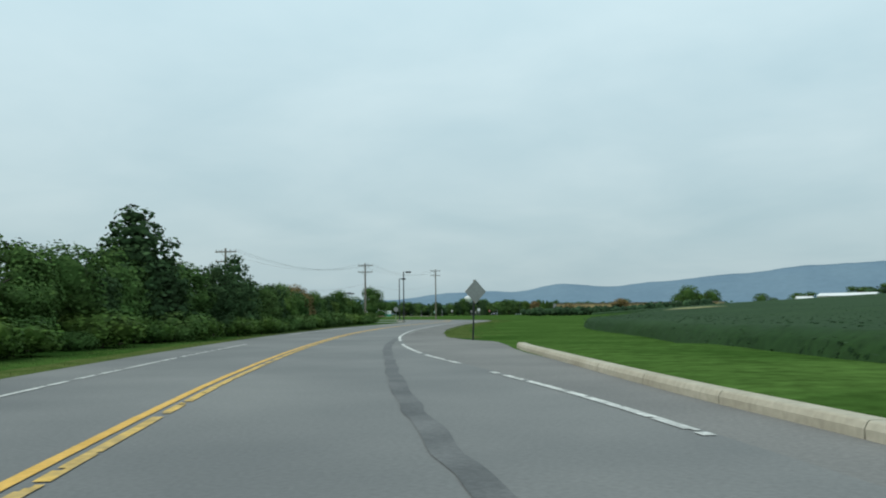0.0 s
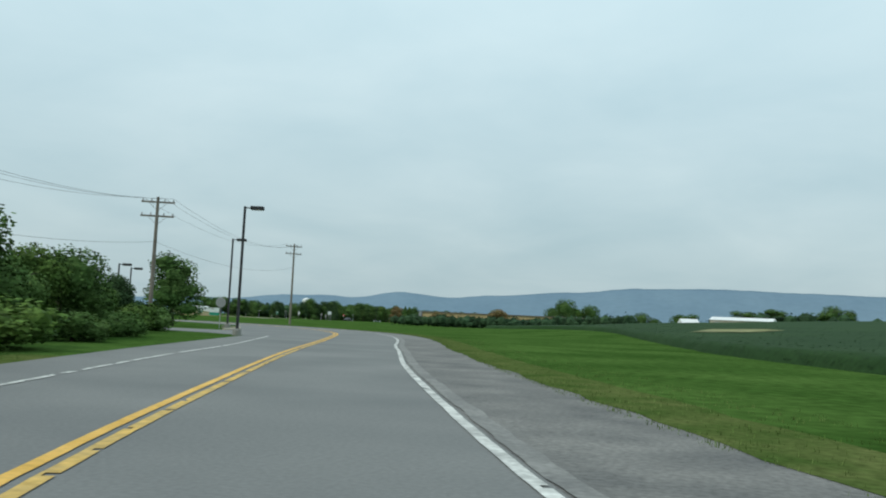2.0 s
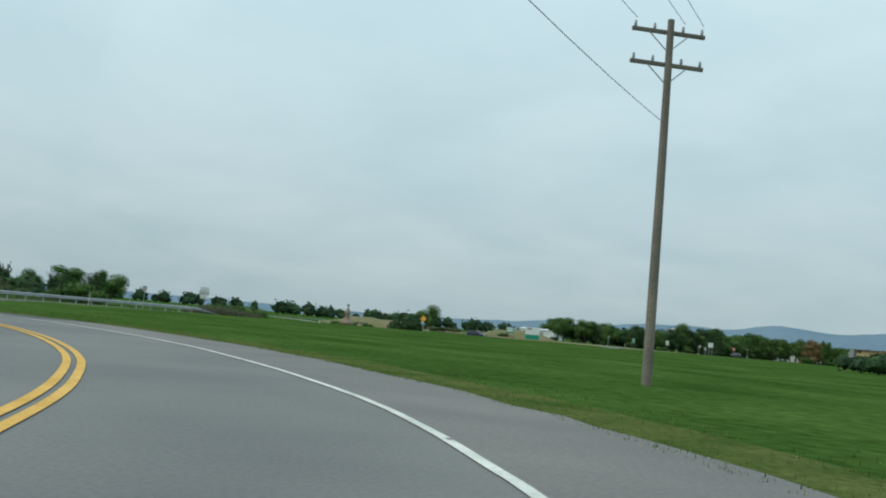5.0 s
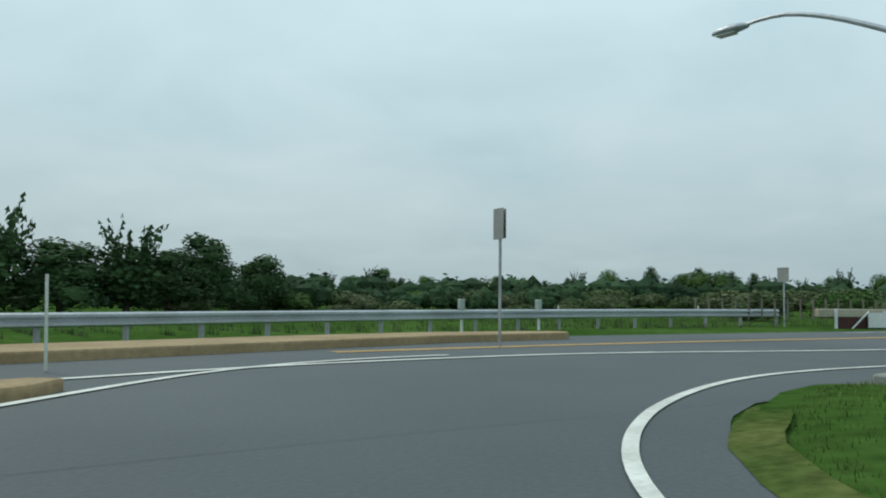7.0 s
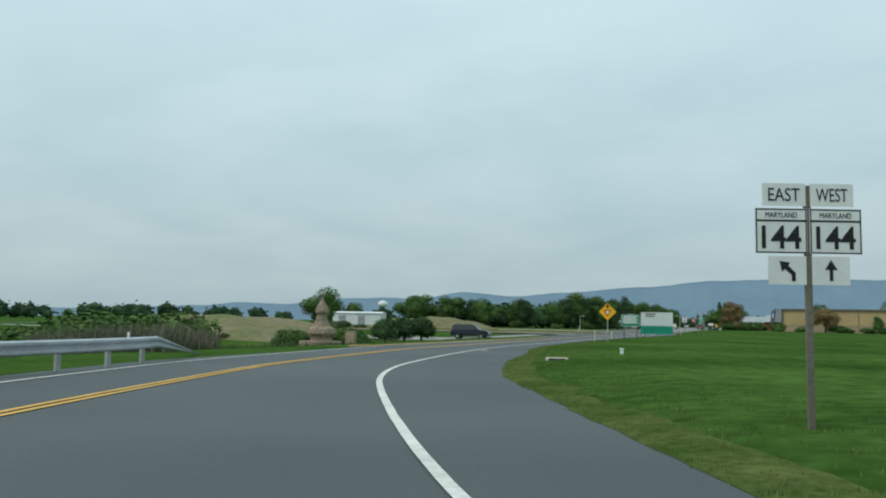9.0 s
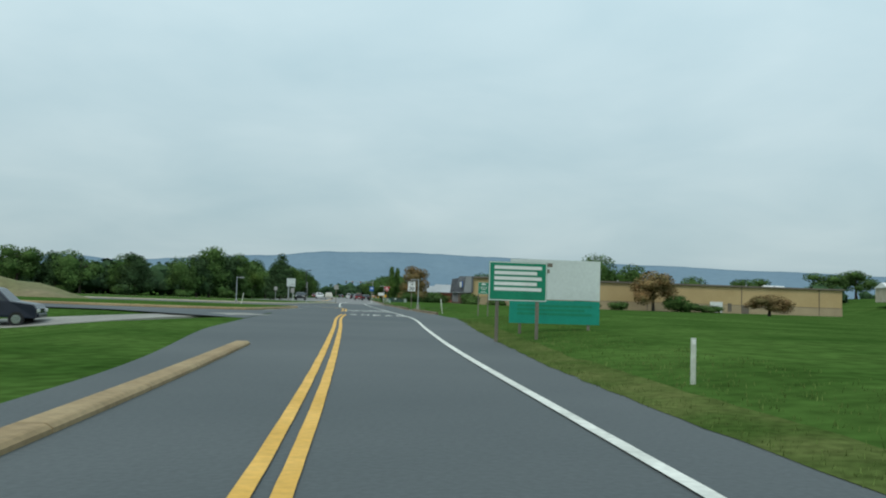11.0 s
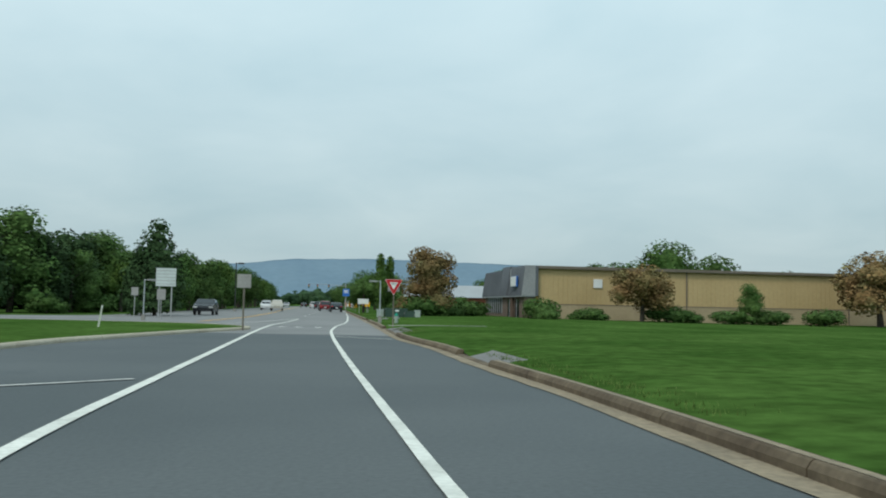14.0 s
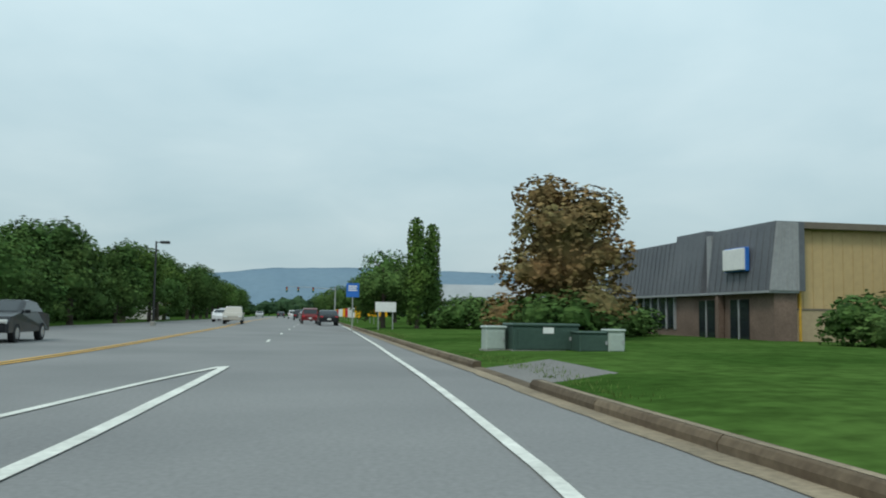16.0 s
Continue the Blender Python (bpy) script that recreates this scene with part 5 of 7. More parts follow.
for x, y, hgt, turn in ((126.1, -151.5, 7.05, 22), (113.9, -135.9, 6.95, 22), (101.0, -134.0, 5.0, 22), (96.65, -127.85, 5.05, 22)):
    shoebox_lamp(x, y, hgt, turn, "dark bronze parking-lot lamp on a square head arm")
shoebox_lamp(-20.6, 157.0, 6.6, 0, "tall grey lamp pole beside the avenue")


def cobra_lamp(x, y, high, reach, turn, label):
    ob = thing("street_lamp", label, "street lamp", at=(x, y, 0), turn=turn)
    part("foundation", box(0, 0, 0.06, 0.62, 0.62, 0.18, 0.03), CONCRETE_GREY, ob)
    part("base_plate", box(0, 0, 0.30, 0.30, 0.30, 0.34, 0.05), GALV, ob)
    part("pole", tube([(0, 0, 0.4), (0, 0, high)], [0.085, 0.06], 10), GALV, ob)
    arc = [(-reach * u, 0, high - 0.1 + 0.78 * math.sin(min(1, u * 1.05) * math.pi / 2) - 0.18 * max(0, u - 0.7)) for u in [i / 10 for i in range(11)]]
    part("arm", tube(arc, [0.045 - 0.015 * i / 10 for i in range(11)], 8), GALV, ob)
    bm = bmesh.new()
    bmesh.ops.create_uvsphere(bm, u_segments=12, v_segments=8, radius=1.0)
    for v in bm.verts:
        v.co = Vector((-reach - 0.25 + v.co.x * 0.36, v.co.y * 0.13, arc[-1][2] - 0.02 + v.co.z * (0.05 if v.co.z < 0 else 0.09)))
    head = part("head", bm, GALV, ob, smooth=True)
    part("lens", box(-reach - 0.32, 0, arc[-1][2] - 0.075, 0.34, 0.17, 0.03, 0.01), LAMP_LENS, head)
    return ob


cobra_lamp(46.9, -105.37, 4.95, 2.4, 44, "grey steel street lamp with a long curved arm at the junction")


def short_lamp(x, y, turn, label, high=2.55, z=0.18):
    ob = thing("lamp_post", label, "lamp post", "short lamp posts", at=(x, y, z), turn=turn)
    bm = bmesh.new()
    bmesh.ops.create_cone(bm, cap_ends=True, segments=4, radius1=0.165, radius2=0.13, depth=0.42, matrix=pose(0, 0, 0.17, 0, 0, 45))
    part("foundation", bm, CONCRETE_GREY, ob)
    part("post", tube([(0, 0, 0.36), (0, 0, high)], [0.04, 0.035], 8), GALV, ob)
    part("arm", tube([(0, 0, high - 0.06), (-0.28, 0, high - 0.05)], 0.02, 6), GALV, ob)
    head = part("head", box(-0.46, 0, high - 0.05, 0.46, 0.16, 0.08, 0.02), GALV_DULL, ob)
    part("lens", box(-0.46, 0, high - 0.095, 0.36, 0.12, 0.012), LAMP_LENS, head)
    return ob


short_lamp(7.62, 37.92, 4, "grey lamp post on a concrete block behind the kerb", 2.46)
short_lamp(1.12, 94.4, 4, "grey lamp post on a concrete block behind the kerb")
short_lamp(-10.1, 48.5, 184, "grey lamp post on a concrete block on the island", z=0.02)
short_lamp(-13.4, 95.1, 184, "grey lamp post beside the avenue", z=0.0)


def delineator(x, y, high, lean, z=0.0, turn=0):
    ob = thing("marker_post", "thin leaning white plastic marker post in the grass", "marker post", "marker posts", at=(x, y, z), turn=turn)
    part("post", slab([(-0.032, -0.1), (0.032, -0.1), (0.032 + lean, high), (-0.032 + lean, high)], -0.012, 0.012), DELINEATOR, ob)
    part("reflector", slab([(-0.024 + lean * 0.9, high * 0.88), (0.024 + lean * 0.9, high * 0.88), (0.024 + lean * 0.97, high * 0.97), (-0.024 + lean * 0.97, high * 0.97)], -0.017, -0.012), SIGN_WHITE, ob)
    return ob


for x, y, hgt, lean, z in ((34.98, -87.85, 1.12, 0.05, 0.16), (13.8, -30.3, 0.8, 0.03, 0), (12.6, -21.0, 0.7, 0.0, 0), (9.62, 26.7, 0.95, -0.14, 0.12), (-6.7, 36.0, 0.95, 0.2, 0.1), (-9.8, 77.8, 0.9, 0.14, 0.1), (47.6, -117.4, 1.3, 0.06, 0.12), (52.6, -119.9, 1.1, 0.05, 0.12)):
    delineator(x, y, hgt, lean, z, 8)


# ---- signs ----
def rect(w, h_, z):
    return [(-w / 2, z), (w / 2, z), (w / 2, z + h_), (-w / 2, z + h_)]


def diamond(s, z):
    return [(0, z - s), (s, z), (0, z + s), (-s, z)]


def sign(label, x, y, turn, posts, high, material=GALV_DULL, width=0.05, z=0.0, category="traffic sign", lean=0.0):
    ob = thing("road_sign", label, category, at=(x, y, z), turn=turn)
    for dx in posts:
        part("post", box(dx + lean / 2, 0.03, high / 2 - 0.1, width, 0.04, high + 0.2, 0.004, Matrix.Rotation(lean / max(high, 0.1), 4, "Y") if lean else None), material, ob)
    return ob


def panel(ob, outline, material, y=0.0, back=SIGN_BACK, label=""):
    p = part("panel", slab(outline, -0.004 + y, y), material, ob, label)
    if back:
        part("backing", slab(outline, y + 0.0005, y + 0.004), back, p)
    return p


def words(parent, body, size, x, z, material=SIGN_BLACK, width=None, y=-0.008, bold=0.0):
    return part("lettering", moved(text_bm(body, size, 0.003, width, bold), x, y, z), material, parent)


def bars(parent, x, z, w, h_, rows, material, y=-0.0075):
    for i in range(rows):
        zz = z - i * h_ * 1.6
        part("print_bar", slab([(x - w / 2, zz), (x + w / 2 - 0.1 * w * (i % 2), zz), (x + w / 2 - 0.1 * w * (i % 2), zz + h_), (x - w / 2, zz + h_)], y, y + 0.003), material, parent)


def frame_line(parent, w, h_, z, t, material, y=-0.0075):
    part("border", slab(rect(w, t, z), y, y + 0.003), material, parent)
    part("border", slab(rect(w, t, z + h_ - t), y, y + 0.003), material, parent)
    for s in (-1, 1):
        part("border", slab([(s * (w / 2 - t), z + t), (s * w / 2, z + t), (s * w / 2, z + h_ - t), (s * (w / 2 - t), z + h_ - t)], y, y + 0.003), material, parent)


def triangle(w, top, k=1.0):
    """A point-down triangle with blunted corners."""
    hgt, r = w * 0.87, w * 0.05
    pts = [(-w / 2 + r, top), (w / 2 - r, top), (w / 2, top - r * 0.8), (r * 0.6, top - hgt), (-r * 0.6, top - hgt), (-w / 2, top - r * 0.8)]
    cz = top - hgt * 0.36
    return [(x * k, cz + (z - cz) * k) for x, z in pts]


def yield_panel(ob, w, top):
    p = part("panel", slab(triangle(w, top), -0.004, 0), SIGN_WHITE, ob)
    part("red_border", slab(triangle(w, top, 0.96), -0.007, -0.0045), SIGN_RED, p)
    q = part("white_field", slab(triangle(w, top, 0.46), -0.010, -0.0075), SIGN_WHITE, p)
    part("backing", slab(triangle(w, top), 0.0005, 0.004), SIGN_BACK, p)
    part("lettering", moved(text_bm("YIELD", 0.12 * w, 0.003, 0.33 * w), 0, -0.012, top - 0.265 * w), SIGN_BLACK, p)


# back of a warning sign on the grass bank
s = sign("diamond warning sign seen from behind on a dark leaning post", 174.38, -212.68, 62, (0,), 2.7, BRONZE, 0.07, -0.03, lean=0.10)
p = panel(s, diamond(0.54, 2.17), SIGN_YELLOW, 0.09)
for o in s.children:
    if o.name.startswith("panel"):
        o.matrix_basis = pose(0.09, 0, 0, 0, 0, 180)
# stop sign's back by the side road
s = sign("octagonal stop sign seen from behind near the side road", 115.2, -138.6, 40, (0,), 2.3, GALV_DULL, 0.05, -0.03)
panel(s, [(0.38 * math.cos(a), 1.95 + 0.38 * math.sin(a)) for a in [math.pi / 8 + k * math.pi / 4 for k in range(8)]], SIGN_BACK)
# yield and one way
s = sign("red and white yield sign below a black one-way plate", 56.9, -107.25, 85, (0,), 2.52, WOOD_POST, 0.075, -0.02)
yield_panel(s, 0.66, 2.30)
p = panel(s, rect(0.74, 0.23, 2.315), SIGN_BLACK)
arrow = [(-0.33, 2.38), (0.12, 2.38), (0.12, 2.335), (0.33, 2.43), (0.12, 2.525), (0.12, 2.48), (-0.33, 2.48)]
q = part("arrow", slab(arrow, -0.008, -0.005), SIGN_WHITE, p)
part("lettering", moved(text_bm("ONE WAY", 0.09, 0.003, 0.36), -0.08, -0.010, 2.43), SIGN_BLACK, q)
# tan sign back beside the lamp
s = sign("square tan sign seen from behind in the grass", 46.2, -104.3, 92, (0,), 2.6, WOOD_POST, 0.08, -0.02)
panel(s, rect(0.90, 0.78, 1.84), SIGN_TAN, -0.01, SIGN_TAN)
# narrow stacked sign, edge on
s = sign("tall grey sign post with narrow stacked plates, nearly edge on", 39.7, -111.3, 35, (0,), 3.02, GALV_DULL, 0.075, 0.19)
panel(s, rect(0.44, 0.72, 2.29), SIGN_BACK, -0.02)
part("plate", slab(rect(0.40, 0.68, 2.31), 0.06, 0.065), SIGN_BACK, s)
# no left turn
s = sign("white no-left-turn sign with a red ring on the island", 52.44, -117.35, 98, (0,), 2.8, GALV_DULL, 0.07, 0.12)
p = panel(s, rect(0.80, 0.82, 1.90), SIGN_WHITE)
frame_line(p, 0.78, 0.80, 1.91, 0.015, SIGN_BLACK)
ring = bmesh.new()
add_tube(ring, [(0.33 * math.cos(k * math.tau / 28), -0.008, 2.31 + 0.33 * math.sin(k * math.tau / 28)) for k in range(29)], 0.028, 6)
part("arrow", slab([(0.10, 2.08), (0.17, 2.08), (0.17, 2.42), (-0.06, 2.42), (-0.06, 2.50), (-0.22, 2.385), (-0.06, 2.27), (-0.06, 2.35), (0.10, 2.35)], -0.008, -0.005), SIGN_BLACK, p)
part("ring", ring, SIGN_RED, p)
part("slash", slab([(-0.26, 2.52), (-0.22, 2.56), (0.26, 2.10), (0.22, 2.06)], -0.012, -0.009), SIGN_RED, p)
# backs of signs along the rail
for x, y, top in ((21.8, -100.2, 2.6), (20.9, -91.6, 2.45), (4.6, -70.0, 2.85)):
    s = sign("square grey sign seen from behind beyond the guard rail", x, y, 32, (0,), top, GALV, 0.06, -0.1)
    panel(s, rect(0.62, 0.62, top - 0.6), SIGN_BACK, -0.01)
# route markers
s = sign("white route markers with black numbers and arrows on one wooden post", 28.2, -74.1, 26, (0,), 3.05, WOOD_POST, 0.09, 0.0)
s.scale = (0.88, 0.88, 0.935)
for dx, way, body in ((-0.345, "EAST", 0), (0.345, "WEST", 1)):
    p = panel(s, [(x + dx * 0.88, z) for x, z in rect(0.55, 0.27, 2.80)], SIGN_WHITE)
    words(p, way, 0.22, dx * 0.88, 2.935, width=0.40)
    p = panel(s, [(x + dx, z) for x, z in rect(0.66, 0.54, 2.23)], SIGN_WHITE)
    part("border", slab([(x + dx, z) for x, z in rect(0.65, 0.022, 2.61)], -0.008, -0.005), SIGN_BLACK, p)
    for zz in (2.235, 2.75):
        part("border", slab([(x + dx, z) for x, z in rect(0.65, 0.014, zz)], -0.008, -0.005), SIGN_BLACK, p)
    for sx in (-0.322, 0.308):
        part("border", slab([(dx + sx, 2.25), (dx + sx + 0.014, 2.25), (dx + sx + 0.014, 2.75), (dx + sx, 2.75)], -0.008, -0.005), SIGN_BLACK, p)
    words(p, "MARYLAND", 0.09, dx, 2.69, width=0.40)
    words(p, "144", 0.38, dx, 2.425, width=0.50, bold=0.006)
    p = panel(s, [(x + dx * 0.80, z) for x, z in rect(0.48, 0.34, 1.86)], SIGN_WHITE)
    c = dx * 0.80
    if body:
        shape = [(c - 0.022, 1.91), (c + 0.022, 1.91), (c + 0.022, 2.04), (c + 0.08, 2.04), (c, 2.16), (c - 0.08, 2.04), (c - 0.022, 2.04)]
    else:
        shape = [(c + 0.05, 1.90), (c + 0.10, 1.90), (c + 0.10, 2.00), (c + 0.01, 2.085), (c + 0.03, 2.12), (c - 0.10, 2.14), (c - 0.07, 2.01), (c - 0.035, 2.045), (c + 0.05, 1.975)]
    part("arrow", slab(shape, -0.008, -0.005), SIGN_BLACK, p)
# yield ahead
s = sign("yellow diamond yield-ahead sign with a small red triangle", 15.3, -32.7, 12, (0,), 2.6, GALV_DULL, 0.06, -0.24)
p = panel(s, diamond(0.54, 2.28), SIGN_YELLOW)
t1 = part("symbol", slab(triangle(0.46, 2.40), -0.008, -0.005), SIGN_RED, p)
part("white_field", slab(triangle(0.46, 2.40, 0.55), -0.012, -0.0085), SIGN_WHITE, t1)
part("arrow", slab([(-0.045, 2.50), (0.045, 2.50), (0.045, 2.59), (0.13, 2.59), (0, 2.75), (-0.13, 2.59), (-0.045, 2.59)], -0.008, -0.005), SIGN_BLACK, p)
# guide boards
s = sign("pale information board above a teal panel on two posts", 12.95, -5.6, 6, (-1.1, 1.1), 2.6, WOOD_POST, 0.09, -0.26, "sign board")
p = panel(s, rect(2.9, 1.25, 1.44), SIGN_PALE)
bars(p, -0.55, 2.46, 0.9, 0.12, 2, FASCIA)
p = panel(s, rect(2.9, 0.74, 0.68), SIGN_TEAL)
bars(p, 0, 1.20, 2.4, 0.08, 3, SIGN_GREEN)
s = sign("green destination sign with white lines of print", 11.4, -9.5, 8, (-0.55, 0.55), 2.3, WOOD_POST, 0.09, -0.2, "sign board")
p = panel(s, rect(1.6, 1.05, 1.3), SIGN_GREEN)
bars(p, 0, 2.15, 1.3, 0.09, 5, SIGN_WHITE)
frame_line(p, 1.58, 1.03, 1.31, 0.02, SIGN_WHITE)
# park and ride
s = sign("green park-and-ride sign with a white arrow on two posts", 12.38, 25.3, -3, (-0.33, 0.33), 2.18, WOOD_POST, 0.075, 0.08)
p = panel(s, rect(0.72, 0.80, 1.42), SIGN_GREEN)
frame_line(p, 0.70, 0.78, 1.43, 0.012, SIGN_WHITE)
words(p, "PARK &", 0.15, 0, 1.88, SIGN_WHITE, 0.54)
words(p, "RIDE", 0.15, 0, 1.74, SIGN_WHITE, 0.32)
part("arrow", slab([(-0.20, 1.56), (-0.08, 1.51), (-0.08, 1.54), (0.18, 1.54), (0.18, 1.58), (-0.08, 1.58), (-0.08, 1.61)], -0.008, -0.005), SIGN_WHITE, p)
part("car_symbol", slab([(-0.17, 2.03), (-0.11, 2.03), (-0.08, 2.055), (0.08, 2.055), (0.11, 2.03), (0.17, 2.03), (0.17, 2.09), (0.11, 2.10), (0.07, 2.16), (-0.07, 2.16), (-0.11, 2.10), (-0.17, 2.09)], -0.008, -0.005), SIGN_WHITE, p)
# speed limit
s = sign("white speed limit 30 sign on a single post", 6.79, 46.5, 3, (0,), 2.45, WOOD_POST, 0.07, 0.14)
p = panel(s, rect(0.72, 0.94, 1.55), SIGN_WHITE)
frame_line(p, 0.70, 0.92, 1.56, 0.014, SIGN_BLACK)
words(p, "SPEED", 0.20, 0, 2.37, width=0.52)
words(p, "LIMIT", 0.20, 0, 2.16, width=0.40)
words(p, "30", 0.46, 0, 1.80, width=0.48, bold=0.008)
# yield by the kerb, with a small plate behind
s = sign("red and white yield sign on a post behind the kerb", 2.11, 85.2, 2, (0,), 2.3, WOOD_POST, 0.065, 0.20)
yield_panel(s, 0.88, 2.33)
part("plate", slab(rect(0.58, 0.42, 1.73), 0.05, 0.056), SIGN_BACK, s)
# two-post board and a square sign, both from behind
s = sign("pale sign board on two posts seen from behind", -14.65, 103.9, 14, (-0.42, 0.42), 3.5, GALV_DULL, 0.09, 0.0, "sign board")
p = panel(s, rect(1.38, 1.3, 2.28), SIGN_PALE, -0.03, SIGN_PALE)
for k in range(5):
    part("rib", box(0, -0.036, 2.44 + k * 0.24, 1.34, 0.02, 0.03), SIGN_BACK, p)
s = sign("square grey sign seen from behind on the island's tip", -4.37, 80.05, 4, (0,), 2.36, WOOD_POST, 0.08, 0.1)
panel(s, rect(0.60, 0.60, 1.77), SIGN_BACK, -0.02)
for x, y, top, w, hgt, mt in ((-17.5, 106, 2.2, 0.5, 0.6, SIGN_BACK), (-13.5, 99.0, 2.0, 0.55, 0.7, SIGN_BACK)):
    s = sign("small sign on a thin post near the avenue", x, y, 5, (0,), top, GALV_DULL, 0.05, 0)
    panel(s, rect(w, hgt, top - hgt), mt, -0.01)
s = sign("blue information sign on a tall post", -4.7, 144.0, 5, (0,), 3.1, GALV_DULL, 0.07, 0.0)
p = panel(s, rect(0.80, 0.88, 2.2), SIGN_BLUE)
bars(p, 0, 2.85, 0.55, 0.08, 3, SIGN_WHITE)
s = sign("low white sign board beside the avenue", -2.6, 143.6, 3, (-0.45, 0.45), 1.9, GALV_DULL, 0.06, 0.0, "sign board")
panel(s, rect(1.3, 0.62, 1.3), SIGN_WHITE, 0, SIGN_WHITE)
for x, y in ((-3.6, 160), (-3.9, 163), (-5.2, 178), (-4.6, 168)):
    s = sign("small white and yellow roadside sign", x + 0.8, y, 5, (0,), 1.6, GALV_DULL, 0.05, 0.0)
    panel(s, rect(0.5, 0.6, 0.95), rng.choice((SIGN_WHITE, SIGN_YELLOW)))


# ---- guard rails and the bridge ----
def guard_rail(points, label, group="guard rails", drop=0):
    """A W-beam on short posts; the road lies to the line's left."""
    ob = thing("guard_rail", label, "guard rail", group)
    line = spline(points, 0.8)
    n = max(3, int(length_of(line) / 1.0))
    line = resample(line, n)
    prof = [(0.0, 0.40), (0.075, 0.44), (0.075, 0.49), (0.0, 0.545), (0.0, 0.575), (0.075, 0.63), (0.075, 0.68), (0.0, 0.72)]
    rows = [beside(line, -d) for d, z in prof]
    verts = [(p.x, p.y, z * (min(1, (0.06 + j) / drop) if drop else 1)) for r, (d, z) in zip(rows, prof) for j, p in enumerate(r)]
    faces = [(k * n + j, k * n + j + 1, (k + 1) * n + j + 1, (k + 1) * n + j) for k in range(len(prof) - 1) for j in range(n - 1)]
    beam = part("beam", (verts, [], faces), GALV, ob, "ribbed galvanised beam", smooth=False)
    m = beam.modifiers.new("thick", "SOLIDIFY")
    m.thickness = 0.006
    for p in resample(line, max(2, int(length_of(line) / 1.9)))[3 if drop else 0:]:
        q = beside([p, p + (line[1] - line[0])], 0.10)[0]
        post = part("post", box(q.x, q.y, 0.30, 0.09, 0.12, 0.80), GALV_DULL, ob)
    return ob


RAIL = beside(Y144, -5.3)
guard_rail([(62, -141), (52, -130), (43.5, -122), (36.5, -117), (30.5, -112), (26.2, -107.5), (22.6, -103.0), (20.9, -100.2)][::-1], "weathered galvanised guard rail beside the state road")
guard_rail([(20.4, -91.6), (18.0, -86.0), (15.4, -80.0), (13.2, -74.0), (11.4, -67.6), (8.0, -61.2)][::-1], "curving galvanised guard rail on short posts with a turned-down end", drop=5)
for x, y in ((28.3, -109.8), (23.4, -104.0), (13.7, -75.5), (11.3, -67.5)):
    s = thing("rail_reflector", "small white reflector tab on top of the rail", "reflector", "rail reflectors", at=(x - 0.1, y, 0.70), turn=30)
    part("tab", slab(rect(0.07, 0.16, 0), -0.005, 0.005), SIGN_WHITE, s)

bridge = thing("bridge_parapet", "pale concrete bridge parapet with dark red boarded panels and posts", "bridge parapet", at=(21.9, -96.3, 0), turn=108.6)
# local x runs along the parapet
part("beam", box(0.9, -0.2, 0.62, 8.2, 0.30, 0.34, 0.03), CONCRETE, bridge)
for i in range(1, 4):
    part("boarding", box(-3.7 + i * 2.5, -0.25, 0.22, 2.3, 0.08, 0.46), DARK_RED, bridge)
for i in range(1, 5):
    part("post", box(-4.95 + i * 2.5, -0.40, 0.32, 0.10, 0.10, 0.95, 0.01), WHITE_PAINT if i % 2 else CONCRETE, bridge)
part("board", box(-0.6, -0.50, 0.34, 0.85, 0.04, 0.62), WHITE_PAINT, bridge, "leaning white board")
for s in (-1, 1):
    part("brace", tube([(-0.6 + s * 0.35, -0.45, 0.70), (-0.6 + s * 1.15, -0.45, -0.02)], 0.035, 5), WHITE_PAINT, bridge)
for i in range(26):
    part("fence_post", box(-7.5 + i * 0.62, 1.8, 0.75, 0.06, 0.06, 0.9), WOOD_POST, bridge)
marker = thing("end_marker", "yellow end marker at the start of the rail", "marker", at=(20.6, -91.9, 0), turn=30)
part("panel", box(0, 0, 0.42, 0.34, 0.10, 0.62, 0.02), YELLOW_CAP, marker)
part("cap", box(0, 0, 0.80, 0.08, 0.08, 0.14, 0.01), WHITE_PAINT, marker)
part("post", box(0, 0.08, 0.2, 0.08, 0.06, 0.6), GALV_DULL, marker)
for x, y in ((27.0, -104.0), (24.3, -101.5)):
    s = thing("electric_box", "small grey meter box on a short stake", "electric box", "meter boxes", at=(x + 4.5, y - 9.0, -0.05), turn=30)
    part("stake", box(0, 0, 0.4, 0.07, 0.07, 0.9), WHITE_PAINT, s)
    part("case", box(0, -0.02, 0.95, 0.26, 0.16, 0.34, 0.02), CABINET_PALE, s)
for x, y, hgt in ((-81.5, -157.3, 8.3), (-92.8, -84.5, 6.3)):
    s = thing("utility_pole", "thin bare pole far beyond the scrub", "utility pole", "bare poles", at=(x, y, -0.1))
    part("pole", tube([(0, 0, -0.1), (0, 0, hgt)], [0.16, 0.10], 7), WOOD_POLE, s)

# reeds and rough grass beyond the rail
spots = []
for i in range(2600):
    u = rng.random()
    c = Vector((6.0, -60.5, 0)).lerp(Vector((-1.0, -49.5, 0)), u) + Vector((-1, -0.6, 0)) * rng.uniform(0, 4.5)
    spots.append((c.x, c.y, ground_height(c.x, c.y) - 0.05))
tufts("reeds", spots, 0.6, 1.25, REED, "tall pale reeds and rough grass beyond the rail", 4)
spots = []
for i in range(9000):
    k = rng.randrange(6, len(RAIL) - 40)
    p = beside(RAIL[k:k + 2], -3 - rng.uniform(0.0, 1) ** 1.5 * 22)[0]
    spots.append((p.x, p.y, ground_height(p.x, p.y) - 0.05))
tufts("rough_grass", spots, 0.12, 0.34, SCRUB, "rough pale grass behind the guard rail", 4)


